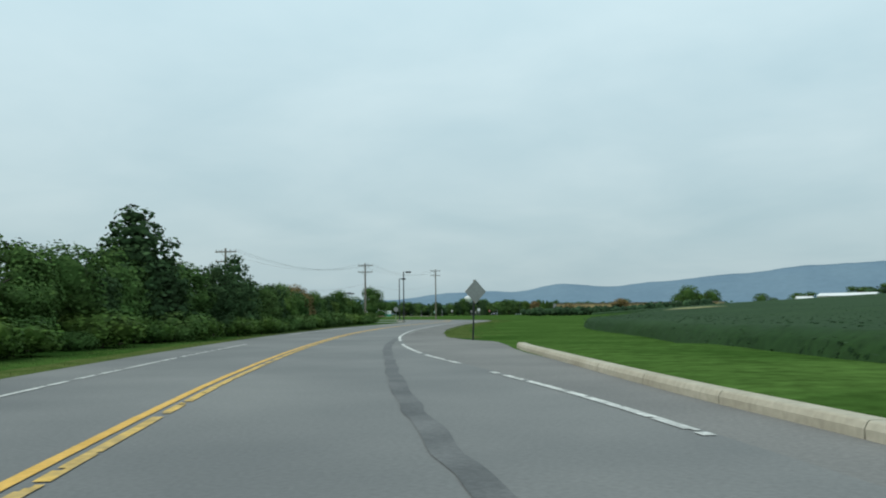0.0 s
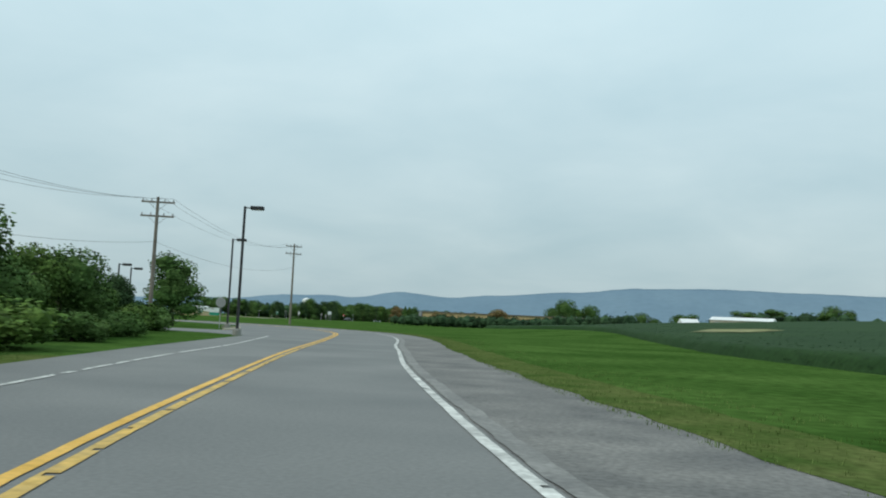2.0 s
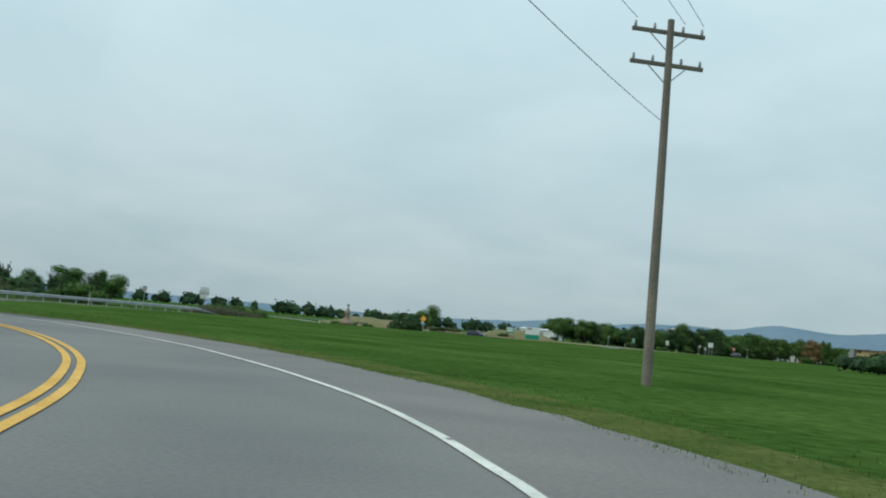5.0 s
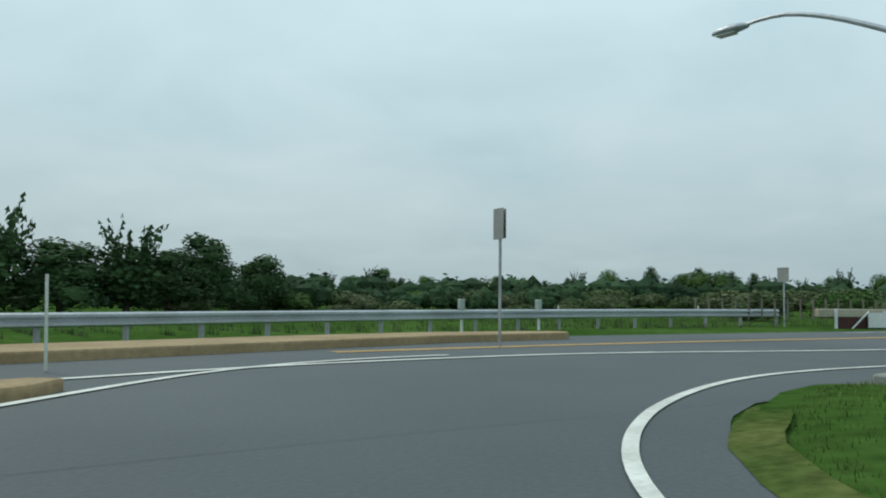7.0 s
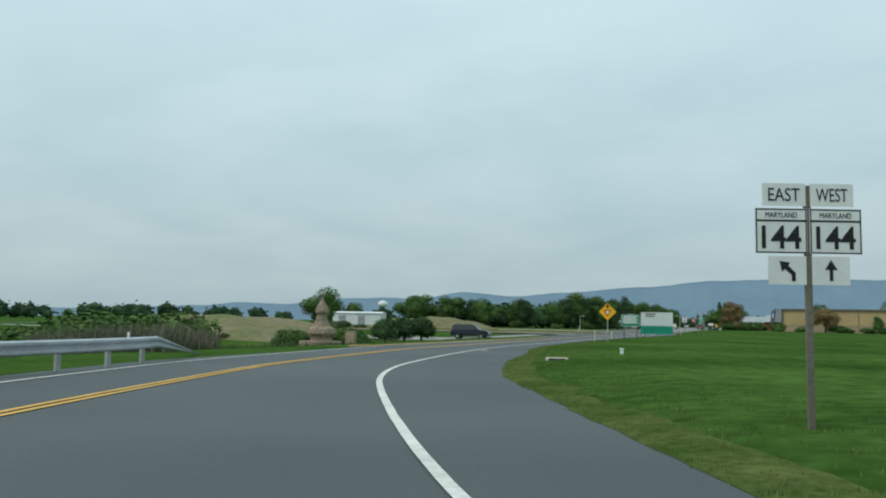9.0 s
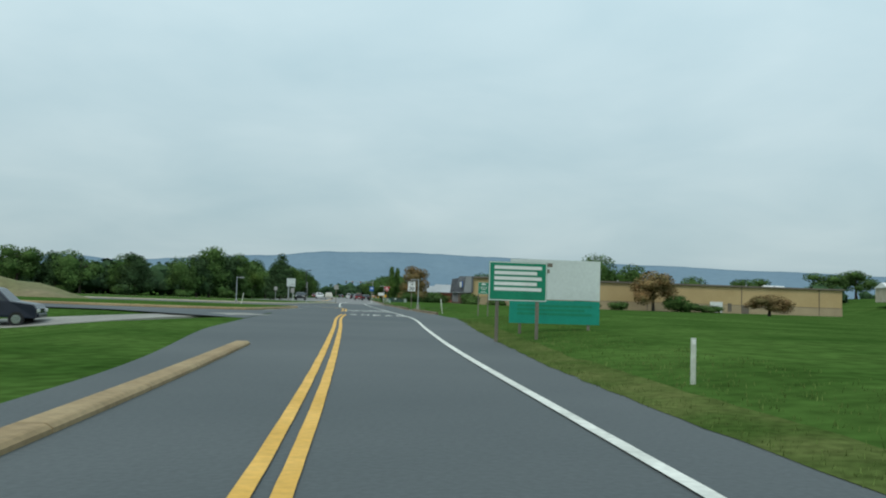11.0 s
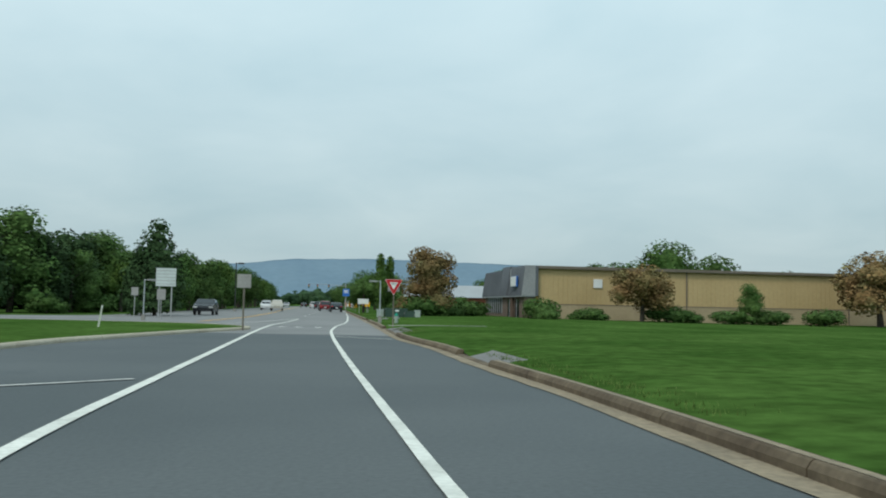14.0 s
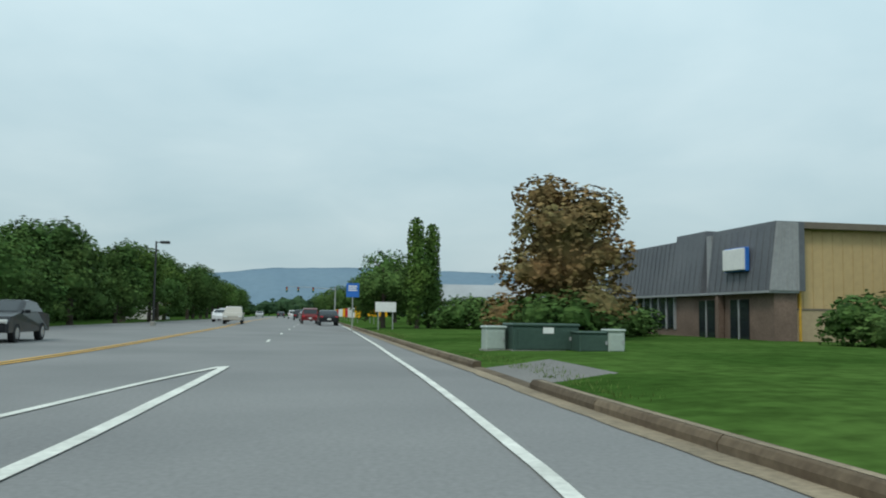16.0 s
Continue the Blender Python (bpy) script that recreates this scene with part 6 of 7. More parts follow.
# ---- stone monument ----
def monument(x, y, z, turn):
    ob = thing("monument", "brown fieldstone monument with a stepped base and tapering bell-shaped tower", "monument", at=(x, y, z), turn=turn)
    K = 0.965
    r = random.Random(3)
    profile = [(zz * K, rad * K) for zz, rad in [(0.0, 1.9), (0.1, 1.9), (0.74, 1.86), (0.85, 1.8), (0.87, 0.98), (1.28, 0.92), (1.34, 1.16), (1.52, 1.28), (1.82, 1.18), (2.08, 0.80), (2.45, 0.58), (2.9, 0.46), (3.1, 0.44), (3.12, 0.58), (3.30, 0.60), (3.5, 0.54), (3.8, 0.42), (4.05, 0.26), (4.2, 0.15), (4.3, 0.12)]]
    bm = bmesh.new()
    rings = []
    for zz, rad in profile:
        rings.append([bm.verts.new((math.cos(a) * (rad - 0.05), math.sin(a) * (rad - 0.05), zz)) for a in [k * math.tau / 20 for k in range(20)]])
    for a, b in zip(rings, rings[1:]):
        for k in range(20):
            bm.faces.new((a[k], a[(k + 1) % 20], b[(k + 1) % 20], b[k]))
    bm.faces.new(rings[-1])
    part("tower", bm, STONE, ob)
    shapes = []
    for v in range(5):
        bm = bmesh.new()
        bmesh.ops.create_icosphere(bm, subdivisions=1, radius=0.5)
        for q in bm.verts:
            q.co = Vector((q.co.x * r.uniform(0.8, 1.1), q.co.y * r.uniform(0.7, 1.0), q.co.z * r.uniform(0.75, 1.0)))
        me = bpy.data.meshes.new("stone")
        bm.to_mesh(me)
        bm.free()
        me.materials.append(STONE if v < 3 else STONE_PALE)
        shapes.append(me)
    for zz in [0.08 + 0.17 * k for k in range(25)]:
        rad = 0.2
        for (z0, r0), (z1, r1) in zip(profile, profile[1:]):
            if z0 <= zz <= z1:
                rad = r0 + (r1 - r0) * (zz - z0) / (z1 - z0)
        count = max(5, int(math.tau * rad / 0.42))
        for k in range(count):
            a = (k + 0.5 * (int(zz / 0.17) % 2) + r.uniform(-0.15, 0.15)) * math.tau / count
            if math.cos(a) * 0.35 - math.sin(a) < -0.35 or zz > 4.1:
                continue
            s = new("stone", shapes[r.randrange(5)])
            s.parent = ob
            s.matrix_basis = pose(math.cos(a) * (rad - 0.04), math.sin(a) * (rad - 0.04), zz, 0, 0, math.degrees(a) + 90) @ Matrix.Diagonal((0.36 if rad > 1.5 else 0.24, 0.10 if rad > 1.5 else 0.045, 0.13, 1))
    part("finial", tube([(0, 0, zz) for zz in (4.1, 4.3, 4.35, 4.43, 4.55, 4.68, 4.78)], [0.13, 0.12, 0.17, 0.24, 0.26, 0.19, 0.05], 12), CONCRETE_GREY, ob, "weathered grey urn")
    return ob


monument(-8.8, -28.4, ground_height(-8.8, -28.4) - 0.08, -30)
side = thing("stone_pillar", "low reddish fieldstone pillar beside the monument", "pillar", at=(-7.0, -26.9, ground_height(-7.0, -26.9) - 0.05), turn=20)
part("pillar", box(0, 0, 0.6, 0.8, 0.7, 1.3, 0.1), STONE_PALE, side)
part("cap", box(0, 0, 1.28, 0.74, 0.62, 0.16, 0.05), STONE, side)

# ---- warehouse ----
wh = thing("warehouse", "long low tan warehouse with brown fascia and a grey mansard front", "warehouse", at=(15.55, 127.0, -0.12), turn=7.0)
part("wall", box(38, 10, 3.55, 76, 19.9, 3.7), WALL_TAN, wh, "tan ribbed metal siding")
part("lower_wall", box(38, 9.98, 0.75, 76.06, 20.02, 1.95), WALL_TAN_LOW, wh, "tan block plinth wall")
part("roof", box(38, 10, 5.50, 76.5, 20.5, 0.16), ROOF_GREY, wh)
part("fascia", box(38, -0.28, 5.48, 76.8, 0.14, 0.30, 0.01), FASCIA, wh)
part("ledge", box(38, -0.03, 1.75, 76, 0.06, 0.07), FASCIA, wh)
for i in range(150):
    part("rib", box(0.5 + i * 0.505, 0.035, 3.55, 0.05, 0.03, 3.5), WALL_TAN, wh)
for x in (0.25, 16.4, 35.0, 54.5, 71):
    part("downpipe", box(x, -0.05, 2.8, 0.11, 0.09, 5.2, 0.01), FASCIA if x > 1 else YELLOW_CAP, wh)
for x, w in ((49.2, 2.6), (52.0, 0.8)):
    part("door", box(x, -0.03, 1.25, w, 0.10, 2.1 if w > 1 else 1.6), WHITE_PAINT if w > 1 else FASCIA, wh, "white loading door" if w > 1 else "brown side door")
part("door", box(55.3, -0.03, 0.95, 1.5, 0.1, 1.7), FASCIA, wh, "brown side door")
part("wall_vent", box(6.7, -0.04, 3.95, 0.95, 0.08, 0.9, 0.02), WHITE_PAINT, wh, "square white wall plate")
for x in (9.5, 22, 30, 41, 57, 63):
    part("roof_vent", tube([(x, 3, 5.5), (x, 3, 6.0)], 0.12, 8), GALV_DULL, wh)
# the grey front, a block of its own along the west end
fr = part("front", box(-0.55, 9.0, 1.25, 1.1, 18.4, 2.5), BRICK_BROWN, wh, "brown brick shop front")
bm = bmesh.new()
for y0, y1, top in ((-0.4, 5.0, 5.62), (5.0, 5.75, 5.5), (5.75, 9.0, 5.75), (9.0, 18.3, 5.45)):
    inset = 0.3 if y0 == 5.0 else 0.0
    pts = [(-1.5 + inset, 2.55), (-1.1 + inset, top), (0.3, top), (0.3, 2.55)]
    a = [bm.verts.new((x, y0, z)) for x, z in pts]
    b = [bm.verts.new((x, y1, z)) for x, z in pts]
    bm.faces.new(a[::-1])
    bm.faces.new(b)
    for i in range(4):
        bm.faces.new((a[i], a[(i + 1) % 4], b[(i + 1) % 4], b[i]))
bmesh.ops.recalc_face_normals(bm, faces=bm.faces)
ms = part("mansard", bm, MANSARD, wh, "sloping dark grey metal mansard")
part("valley", box(-1.08, 5.38, 4.0, 0.16, 0.5, 2.9, 0.01), MANSARD_LIGHT, wh, "pale stained strip between the mansards")
for i in range(34):
    y = -0.15 + i * 0.55
    if 4.9 < y < 5.85:
        continue
    part("seam", tube([(-1.53, y, 2.58), (-1.13, y, 5.42)], 0.022, 4), MANSARD, ms)
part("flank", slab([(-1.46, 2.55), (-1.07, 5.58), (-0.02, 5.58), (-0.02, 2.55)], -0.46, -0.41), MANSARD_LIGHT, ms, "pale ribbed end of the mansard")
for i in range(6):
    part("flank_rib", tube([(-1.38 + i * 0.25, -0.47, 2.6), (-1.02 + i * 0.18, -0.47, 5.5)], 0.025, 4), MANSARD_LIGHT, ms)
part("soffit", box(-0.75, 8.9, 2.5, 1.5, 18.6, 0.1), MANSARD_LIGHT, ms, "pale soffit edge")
part("wall_sign", box(-1.62, 2.15, 4.03, 0.26, 1.75, 1.0, 0.03), SIGN_WHITE, wh, "blank white box sign")
part("sign_frame", box(-1.5, 2.15, 4.03, 0.2, 1.85, 1.1, 0.02), SIGN_BLUE, wh)
for i in range(7):
    part("window", box(-1.12, 9.7 + i * 1.0, 1.6, 0.08, 0.86, 1.75), GLASS_DARK, wh)
for i in range(8):
    part("mullion", box(-1.16, 9.2 + i * 1.0, 1.6, 0.12, 0.12, 1.85), MANSARD_LIGHT, wh)
for y in (2.6, 5.7):
    d = part("door", box(-1.12, y, 1.15, 0.08, 1.6, 2.1), GLASS_DARK, wh, "dark glass door")
    part("frame", box(-1.17, y, 1.15, 0.06, 0.08, 2.1), GALV_DULL, d)
part("column", box(-1.3, 4.15, 1.25, 0.3, 0.3, 2.5), BRICK_BROWN, wh)
for x, y, hgt, w in ((15.1, 120.2, 2.7, 2.8), (20.4, 123.2, 1.7, 2.2)):
    plant("shrub", x, y, hgt, w, 0.0, group="shrubs along the warehouse")

shop = thing("low_building", "low red brick building with a pale metal roof beyond the warehouse", "building", at=(14.5, 174, 0), turn=6)
part("wall", box(0, 4, 1.3, 13, 10, 2.6), BRICK_RED, shop)
bm = bmesh.new()
v = [bm.verts.new(c) for c in ((-7, -1.5, 2.6), (7, -1.5, 2.6), (7, 9.5, 2.6), (-7, 9.5, 2.6), (-5.5, 4, 4.6), (5.5, 4, 4.6))]
for f in ((0, 1, 5, 4), (1, 2, 5), (2, 3, 4, 5), (3, 0, 4), (3, 2, 1, 0)):
    bm.faces.new([v[i] for i in f])
part("roof", bm, ROOF_GREY, shop)
for i in range(4):
    part("window", box(-4.5 + i * 3, -1.03, 1.4, 1.2, 0.08, 1.2), GLASS_DARK, shop)
shed = thing("low_building", "white-roofed shop behind the rust-coloured tree", "building", at=(5.6, 165, 0), turn=6)
part("wall", box(0, 3, 1.2, 6, 6, 2.4), WHITE_PAINT, shed)
bm = bmesh.new()
v = [bm.verts.new(c) for c in ((-3.4, -0.6, 2.4), (3.4, -0.6, 2.4), (3.4, 6.6, 2.4), (-3.4, 6.6, 2.4), (-3.4, 3, 4.0), (3.4, 3, 4.0))]
for f in ((0, 1, 5, 4), (1, 2, 5), (2, 3, 4, 5), (3, 0, 4), (3, 2, 1, 0)):
    bm.faces.new([v[i] for i in f])
part("roof", bm, ROOF_GREY, shed)
for i in range(3):
    part("window", box(-1.9 + i * 1.9, -0.03, 1.3, 1.0, 0.08, 1.0), GLASS_DARK, shed)


def barn(x, y, w, d, hgt, turn, wall, roof, label, rise=1.6, z=None):
    ob = thing("long_building", label, "building", "far buildings", at=(x, y, (ground_height(x, y) - 0.1) if z is None else z), turn=turn)
    part("wall", box(0, 0, hgt / 2, w, d, hgt), wall, ob)
    bm = bmesh.new()
    v = [bm.verts.new(c) for c in ((-w / 2 - 0.3, -d / 2 - 0.3, hgt), (w / 2 + 0.3, -d / 2 - 0.3, hgt), (w / 2 + 0.3, d / 2 + 0.3, hgt), (-w / 2 - 0.3, d / 2 + 0.3, hgt), (-w / 2 - 0.3, 0, hgt + rise), (w / 2 + 0.3, 0, hgt + rise))]
    for f in ((0, 1, 5, 4), (1, 2, 5), (2, 3, 4, 5), (3, 0, 4), (3, 2, 1, 0)):
        bm.faces.new([v[i] for i in f])
    part("roof", bm, roof, ob)
    for i in range(max(2, int(w / 6))):
        part("door", box(-w / 2 + 3 + i * 6, -d / 2 - 0.03, hgt * 0.4, 2.2, 0.1, hgt * 0.8), GALV_DULL, ob)
    return ob


barn(138, 184, 25, 10, 3.7, -9, CONCRETE, WHITE_PAINT, "long low white-roofed farm building on the rise", 1.4)
barn(112, 223, 8, 8, 5.4, 25, WHITE_PAINT, WHITE_PAINT, "small white farmhouse beside the long roof", 2.4)
barn(-108, 141, 15, 10, 3.6, 20, WHITE_PAINT, WHITE_PAINT, "white flat-roofed building beyond the meadow", 0.5)
barn(20, 268, 26, 10, 2.0, 15, WHITE_PAINT, ROOF_GREY, "long low pale shed in the distance", 0.8)

# water tower far away
wt_ = thing("water_tower", "white mushroom-shaped water tower on the horizon", "water tower", at=(-827, 1417, 0))
part("stem", tube([(0, 0, -2), (0, 0, 6), (0, 0, 24), (0, 0, 30)], [5, 3, 3, 5], 14), WHITE_PAINT, wt_)
part("tank", tube([(0, 0, 28), (0, 0, 30), (0, 0, 34), (0, 0, 38), (0, 0, 41), (0, 0, 42.5)], [4, 8, 10.5, 10, 6.5, 1.0], 20), WHITE_PAINT, wt_, smooth=True)

# earth banks beyond the lawn
for x, y, w, d, hgt in ((-36, 45, 14, 5, 2.3), (-50, 10, 18, 7, 2.2), (-38, -4, 14, 5, 1.6)):
    verts, faces = [], []
    for j in range(11):
        for i in range(21):
            u, v = i / 10 - 1, j / 5 - 1
            k = max(0, 1 - u * u) * max(0, 1 - v * v)
            verts.append((x + u * w, y + v * d + 2 * noise.noise(Vector((u * 2, v, 1))), ground_height(x + u * w, y + v * d) - 0.3 + hgt * k * (1 + 0.35 * noise.noise(Vector((u * 3 + x, v * 2, 0))))))
    faces = [(j * 21 + i, j * 21 + i + 1, (j + 1) * 21 + i + 1, (j + 1) * 21 + i) for j in range(10) for i in range(20)]
    tagged(part("earth_bank", (verts, [], faces), DIRT, smooth=True), "bare tan earth bank with dry grass", "earth bank", "earth banks")
for i in range(16):
    x, y = rng.uniform(-64, -34), rng.uniform(-8, 46)
    plant("scrub", x, y, rng.uniform(0.8, 1.6), rng.uniform(1.4, 2.6), group="bushes on the earth banks")
drive = part("driveway", strip(resample(spline([(-90, -4), (-60, 3), (-32, 6.5), (-11, 6.8), (-4, 9.2), (-1.0, 12.6)]), 50), resample(spline([(-90, -7), (-60, 0), (-32, 3.5), (-10, 3.6), (-2.5, 6.6), (1.0, 9.8)]), 50), 0, 2), CONCRETE_GREY)
for v in drive.data.vertices:
    v.co.z = ground_height(v.co.x, v.co.y) + 0.02
bm = bmesh.new()
bm.from_mesh(drive.data)
lower = bmesh.ops.extrude_face_region(bm, geom=bm.faces[:])
for v in lower["geom"]:
    if isinstance(v, bmesh.types.BMVert):
        v.co.z -= 0.35
bmesh.ops.recalc_face_normals(bm, faces=bm.faces)
bm.to_mesh(drive.data)
bm.free()
tagged(drive, "pale narrow driveway across the lawn", "driveway", kind="structure")


# ---- vehicles ----
def car(x, y, z, turn, paint_, label, kind="sedan", name="car"):
    ob = thing(name, label, "car", "cars", at=(x, y, z), turn=turn)
    if kind == "suv":
        L, Wd, prof = 4.5, 1.82, [(-2.22, 0.38), (-2.25, 0.80), (-2.12, 1.02), (-1.95, 1.60), (-1.5, 1.70), (0.2, 1.70), (0.55, 1.62), (1.10, 1.10), (2.05, 0.98), (2.22, 0.78), (2.22, 0.38)]
        glass = [(-1.88, 1.10), (-1.75, 1.56), (0.15, 1.60), (0.48, 1.52), (0.92, 1.10)]
    else:
        L, Wd, prof = 4.6, 1.80, [(-2.28, 0.34), (-2.30, 0.78), (-2.18, 0.98), (-1.55, 1.04), (-0.95, 1.40), (-0.3, 1.46), (0.25, 1.44), (1.02, 1.02), (2.05, 0.88), (2.27, 0.68), (2.27, 0.34)]
        glass = [(-1.40, 1.04), (-0.88, 1.35), (-0.3, 1.41), (0.20, 1.39), (0.82, 1.04)]
    # local y is the way it faces
    bm = bmesh.new()
    cols = []
    for t in (-1.0, -0.90, 0.90, 1.0):
        col = []
        for py, pz in prof:
            inset = 0.16 * max(0, (pz - 0.95)) / 0.6
            w = Wd / 2 * (1 - inset)
            e = 0.05 if abs(t) > 0.95 else 0.0
            col.append(bm.verts.new((t * w, py * (1 - e * 0.4), pz - e * 0.5 * (pz > 0.9))))
        cols.append(col)
    n = len(prof)
    for a, b in zip(cols, cols[1:]):
        for i in range(n):
            bm.faces.new((a[i], a[(i + 1) % n], b[(i + 1) % n], b[i]))
    bm.faces.new(cols[0][::-1])
    bm.faces.new(cols[-1])
    bmesh.ops.recalc_face_normals(bm, faces=bm.faces)
    body = part("body", bm, paint_, ob, smooth=False)
    for s in (-1, 1):
        g = bmesh.new()
        a = [g.verts.new((s * (Wd / 2 * (1 - 0.16 * max(0, gz - 0.95) / 0.6) + 0.004), gy, gz)) for gy, gz in glass]
        g.faces.new(a)
        part("side_window", g, GLASS_DARK, body)
    w0 = Wd / 2 * 0.82
    for (y0, z0), (y1, z1), nm in ((prof[5 if kind == "suv" else 6], prof[7], "windscreen"), (prof[2] if kind == "suv" else prof[3], prof[3] if kind == "suv" else prof[4], "rear_window")):
        g = bmesh.new()
        d = Vector((0, y1 - y0, z1 - z0))
        nrm = Vector((0, -d.z, d.y)).normalized()
        nrm = nrm if nrm.z > 0 else -nrm
        c0, c1 = Vector((0, y0, z0)) + d * 0.1 + nrm * 0.012, Vector((0, y0, z0)) + d * 0.92 + nrm * 0.012
        g.faces.new([g.verts.new(v) for v in (c0 - Vector((w0 * 0.9, 0, 0)), c0 + Vector((w0 * 0.9, 0, 0)), c1 + Vector((w0, 0, 0)), c1 - Vector((w0, 0, 0)))])
        part(nm, g, GLASS_DARK, body)
    for s in (-1, 1):
        for yy in (-1.38, 1.40):
            wh_ = part("wheel", tube([(s * (Wd / 2 - 0.20), yy, 0.32), (s * (Wd / 2 + 0.01), yy, 0.32)], 0.32, 18), RUBBER, ob)
            part("rim", tube([(s * (Wd / 2 - 0.02), yy, 0.32), (s * (Wd / 2 + 0.02), yy, 0.32)], 0.20, 12), CHROME, wh_)
        part("headlight", box(s * 0.68, 2.22, 0.70, 0.34, 0.10, 0.15, 0.02), LAMP_LENS, body)
        part("tail_light", box(s * 0.70, -2.25, 0.80, 0.30, 0.08, 0.18, 0.02), SIGN_RED, body)
        part("mirror", box(s * 0.98, 0.62, 1.05, 0.18, 0.10, 0.13, 0.02), paint_, body)
    part("number_plate", box(0, -2.30, 0.62, 0.34, 0.02, 0.13), SIGN_WHITE, body)
    part("bumper", box(0, 2.22, 0.48, 1.5, 0.12, 0.18, 0.03), paint_, body)
    return ob


NAVY, BLACK = car_paint("navy_car_paint", (0.012, 0.015, 0.028)), car_paint("black_car_paint", (0.012, 0.014, 0.017))
SILVER, BEIGE = car_paint("silver_car_paint", (0.36, 0.37, 0.38)), car_paint("beige_car_paint", (0.42, 0.40, 0.35))
RED_, WHITE_C = car_paint("dark_red_car_paint", (0.16, 0.02, 0.022)), car_paint("white_car_paint", (0.62, 0.63, 0.63))
car(-10.5, 5.0, ground_height(-10.5, 5.0) + 0.03, -78, NAVY, "dark navy estate car on the driveway", "suv")
car(-15.9, 121.4, 0.009, 186, BLACK, "black sedan on the avenue")
car(-17.6, 174, 0.009, 188, BEIGE, "beige pickup-like suv coming down the avenue", "suv")
for x, y, p, k, face in ((-8.3, 172, BLACK, "sedan", 8), (-11.2, 184, RED_, "suv", 8), (-22.0, 190, WHITE_C, "sedan", 188), (-24.6, 206, SILVER, "suv", 188), (-14.6, 214, SILVER, "sedan", 8), (-17.5, 232, BLACK, "suv", 8), (-30.8, 240, RED_, "sedan", 188), (-22, 262, WHITE_C, "suv", 8), (-28, 290, BLACK, "sedan", 8), (-34.5, 300, SILVER, "sedan", 188)):
    car(x, y, 0.009, face, p, {"sedan": "sedan queuing on the avenue", "suv": "suv queuing on the avenue"}[k], k)


# ---- small street things ----
def cabinet(x, y, w, d, hgt, material, label, turn=8):
    ob = thing("utility_cabinet", label, "utility cabinet", "utility cabinets", at=(x, y, 0.16), turn=turn)
    part("plinth", box(0, 0, 0.03, w + 0.08, d + 0.08, 0.10), CONCRETE_GREY, ob)
    part("case", box(0, 0, 0.06 + hgt * 0.44, w, d, hgt * 0.88, 0.03), material, ob)
    part("lid", box(0, 0, 0.06 + hgt * 0.93, w + 0.06, d + 0.06, hgt * 0.12, 0.03), material, ob)
    dr = part("door", box(0, -d / 2 - 0.008, 0.06 + hgt * 0.42, w * 0.86, 0.02, hgt * 0.7, 0.006), material, ob)
    part("hasp", box(w * 0.36, -d / 2 - 0.025, 0.06 + hgt * 0.45, 0.05, 0.03, 0.10), GALV_DULL, dr)
    if w > 1.5:
        part("notice", box(0.05, -d / 2 - 0.022, 0.06 + hgt * 0.74, 0.30, 0.012, 0.16), SIGN_WHITE, dr)
    return ob


cabinet(0.50, 113.7, 0.55, 0.55, 0.66, CABINET_PALE, "pale green utility cabinet on the grass")
cabinet(1.80, 113.7, 1.85, 0.95, 0.74, CABINET_GREEN, "large dark green transformer cabinet on the grass")
cabinet(3.02, 113.1, 0.85, 0.7, 0.55, CABINET_GREEN, "low dark green utility cabinet on the grass")
cabinet(3.62, 113.0, 0.45, 0.5, 0.62, CABINET_PALE, "pale green utility cabinet on the grass")


def hydrant(x, y, z, turn):
    ob = thing("fire_hydrant", "pale yellow fire hydrant with a green bonnet on the grass", "fire hydrant", at=(x, y, z), turn=turn)
    part("barrel", tube([(0, 0, -0.05), (0, 0, 0.04), (0, 0, 0.06), (0, 0, 0.42), (0, 0, 0.45), (0, 0, 0.48)], [0.15, 0.15, 0.10, 0.10, 0.14, 0.14], 12), CABINET_PALE, ob)
    part("bonnet", tube([(0, 0, 0.48), (0, 0, 0.56), (0, 0, 0.61), (0, 0, 0.66)], [0.115, 0.095, 0.05, 0.025], 12), SIGN_TEAL, ob)
    for s in (-1, 1):
        part("nozzle", tube([(s * 0.09, 0, 0.36), (s * 0.18, 0, 0.36)], 0.055, 10), CABINET_PALE, ob)
    part("pumper_cap", tube([(0, -0.09, 0.34), (0, -0.19, 0.34)], 0.075, 10), CABINET_PALE, ob)
    return ob


hydrant(2.17, 92.2, 0.12, 5)
pipe = thing("vent_pipe", "short white plastic pipe standing in the grass", "pipe", at=(21.58, -55.2, 0.16))
part("pipe", tube([(0, 0, -0.1), (0, 0, 0.24)], 0.06, 10), WHITE_PAINT, pipe)
part("cap", tube([(0, 0, 0.24), (0, 0, 0.29)], 0.075, 10), WHITE_PAINT, pipe)
drain = thing("drain_inlet", "low concrete drain inlet in the grass", "drain", at=(20.45, -59.0, 0.13), turn=20)
part("rim", box(0, 0, 0.02, 0.7, 0.5, 0.12, 0.03), CONCRETE, drain)
part("opening", box(0, -0.24, 0.03, 0.5, 0.05, 0.06), BRONZE, drain)
scrap = thing("litter_strip", "white scrap of trim lying on the asphalt", "litter", at=(14.1, -49.67, 0.018), turn=-14)
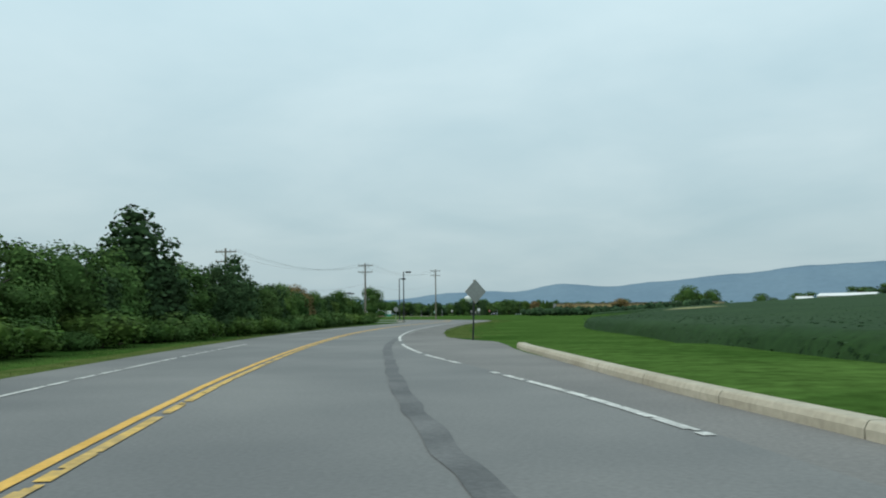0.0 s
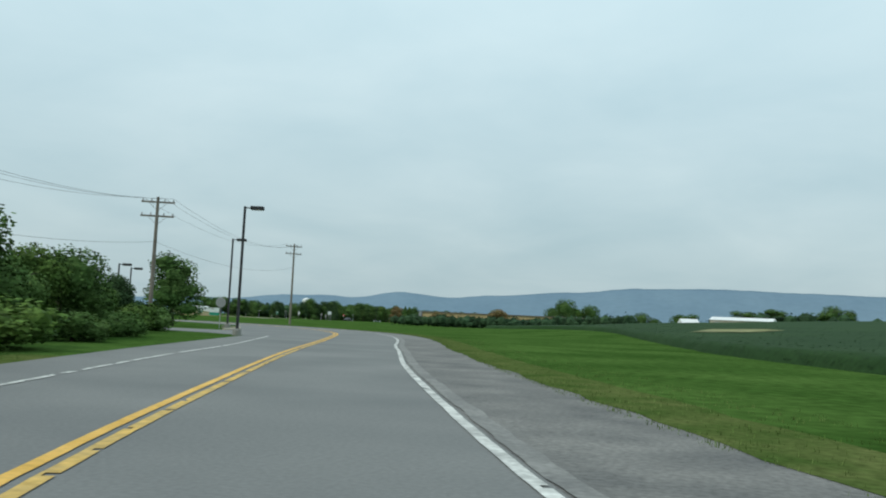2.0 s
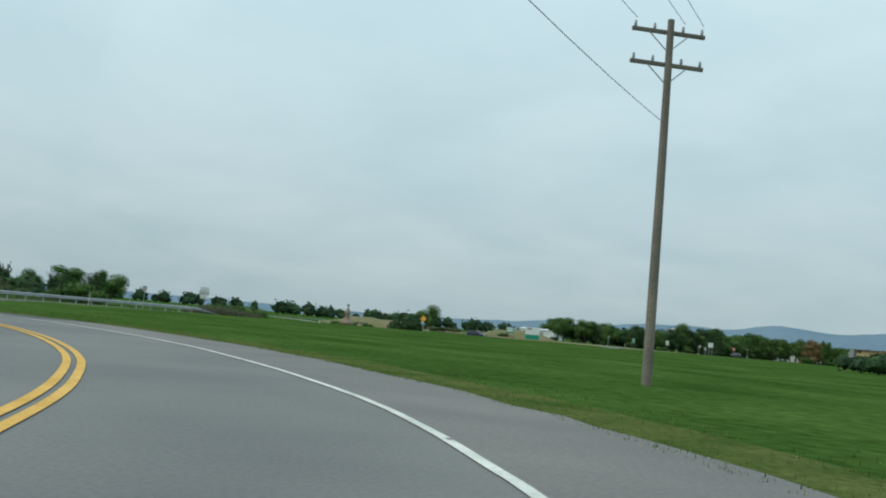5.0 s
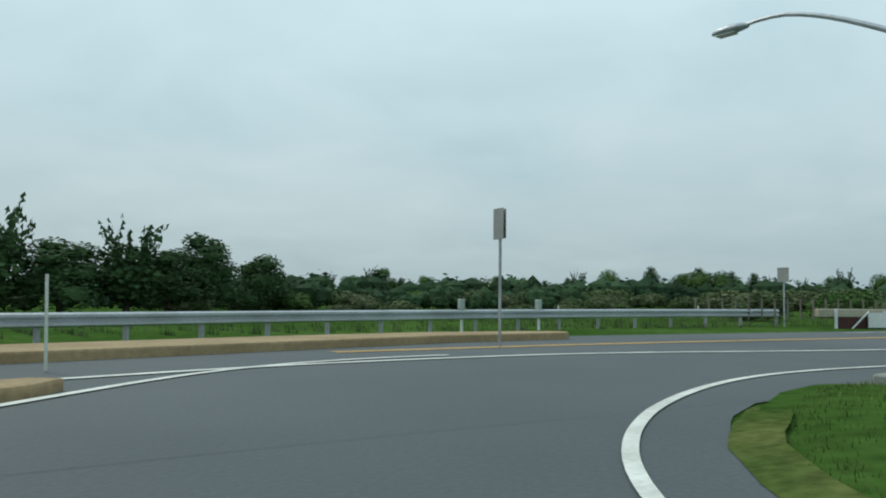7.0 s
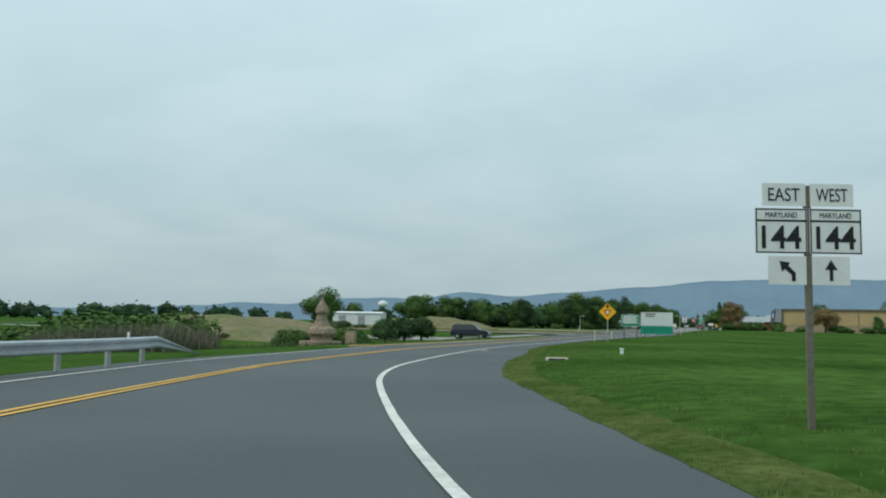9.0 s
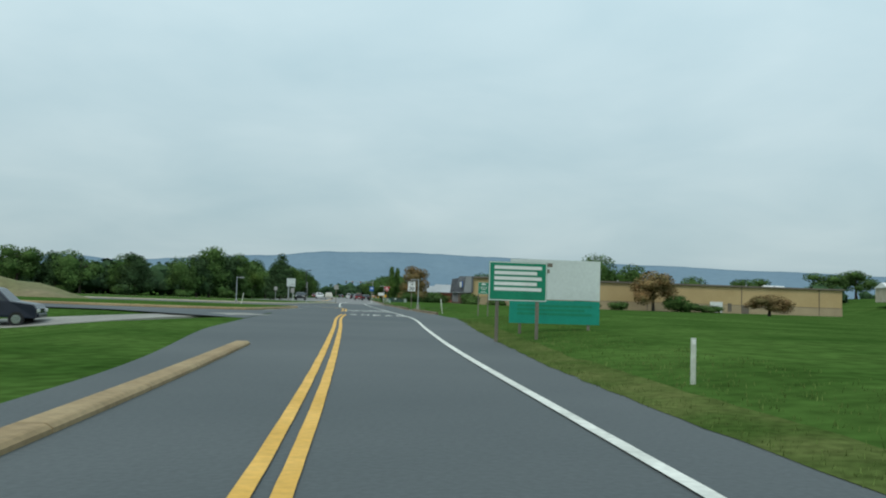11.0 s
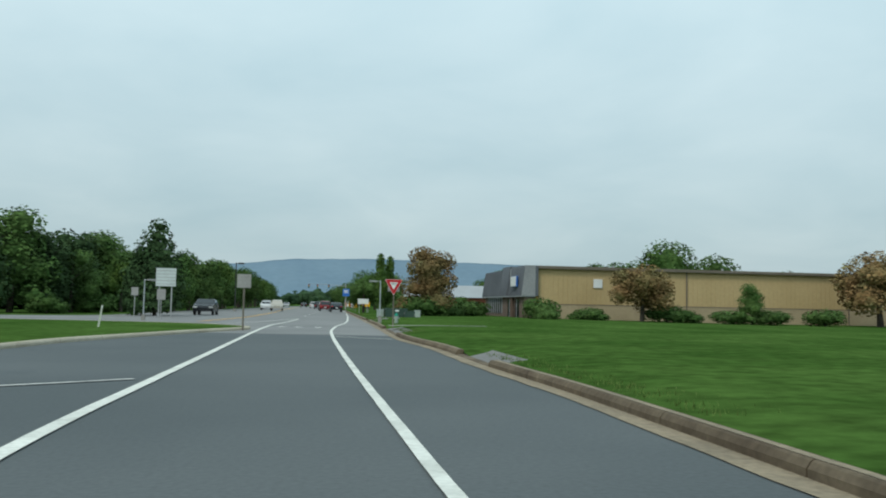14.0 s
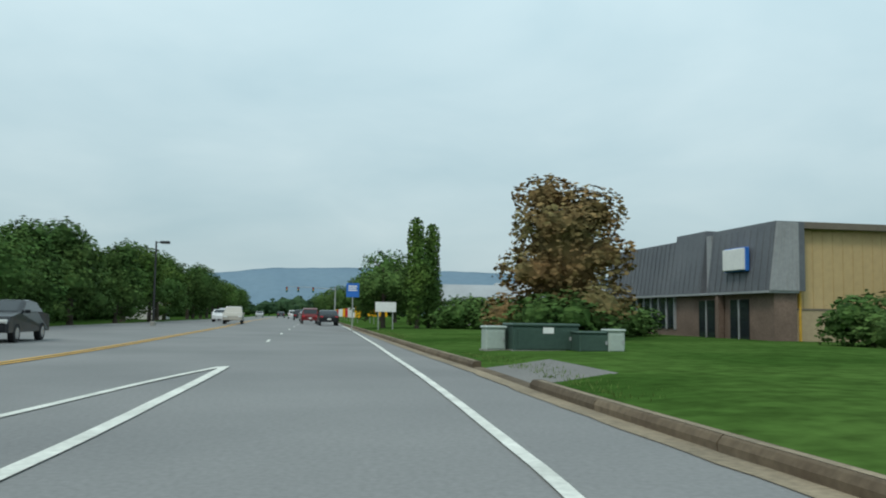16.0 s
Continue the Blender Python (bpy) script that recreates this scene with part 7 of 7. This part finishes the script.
part("strip", box(0, 0, 0.01, 0.3, 0.035, 0.02, 0.005), WHITE_PAINT, scrap)


# ---- along the far avenue ----
def traffic_signal(x, y, reach, turn):
    ob = thing("traffic_signal", "dark traffic signal heads on a long grey mast arm", "traffic light", "traffic signals", at=(x, y, 0), turn=turn)
    part("pole", tube([(0, 0, 0), (0, 0, 6.2)], [0.14, 0.10], 8), GALV_DULL, ob)
    part("arm", tube([(0, 0, 5.6), (reach * 0.5, 0, 5.9), (reach, 0, 6.0)], [0.08, 0.06, 0.04], 6), GALV_DULL, ob)
    for k in (0.45, 0.75, 0.98):
        head = part("signal_head", box(reach * k, -0.1, 5.45, 0.34, 0.24, 0.95, 0.03), BRONZE, ob)
        for j, m_ in enumerate((SIGN_RED, SIGN_YELLOW, SIGN_TEAL)):
            part("lens", tube([(reach * k, -0.23, 5.75 - j * 0.3), (reach * k, -0.26, 5.75 - j * 0.3)], 0.1, 8), m_, head)
    return ob


traffic_signal(-12.5, 246, -9, 8)
s = sign("square grey sign seen from behind on the grassy median", -4.5, 55.9, -72, (0,), 2.25, GALV_DULL, 0.05, 0.1)
panel(s, rect(0.45, 0.6, 1.65), SIGN_BACK, -0.02)
kiosk = thing("shop", "small red-fronted shop among the trees beside the avenue", "shop", at=(-36.5, 212, 0), turn=98)
part("wall", box(0, 0, 1.5, 7, 5, 3.0), WHITE_PAINT, kiosk)
part("fascia", box(0, -2.6, 2.7, 7.2, 0.25, 1.0, 0.03), SIGN_RED, kiosk, "bright red fascia")
part("roof", box(0, 0, 3.08, 7.4, 5.4, 0.16), ROOF_GREY, kiosk)
for i in range(3):
    part("window", box(-2.2 + i * 2.2, -2.53, 1.2, 1.6, 0.08, 1.5), GLASS_DARK, kiosk)
for i in range(9):
    y = 176 + i * 7.5
    s = sign("small yellow and white advertising flag beside the avenue", -5.2 - (y - 172) * 0.098, y, 5, (0,), 1.9, GALV_DULL, 0.04, 0.0, "sign board")
    panel(s, rect(0.55, 1.1, 0.75), (SIGN_YELLOW, SIGN_WHITE, SIGN_WHITE, SIGN_RED)[i % 4])
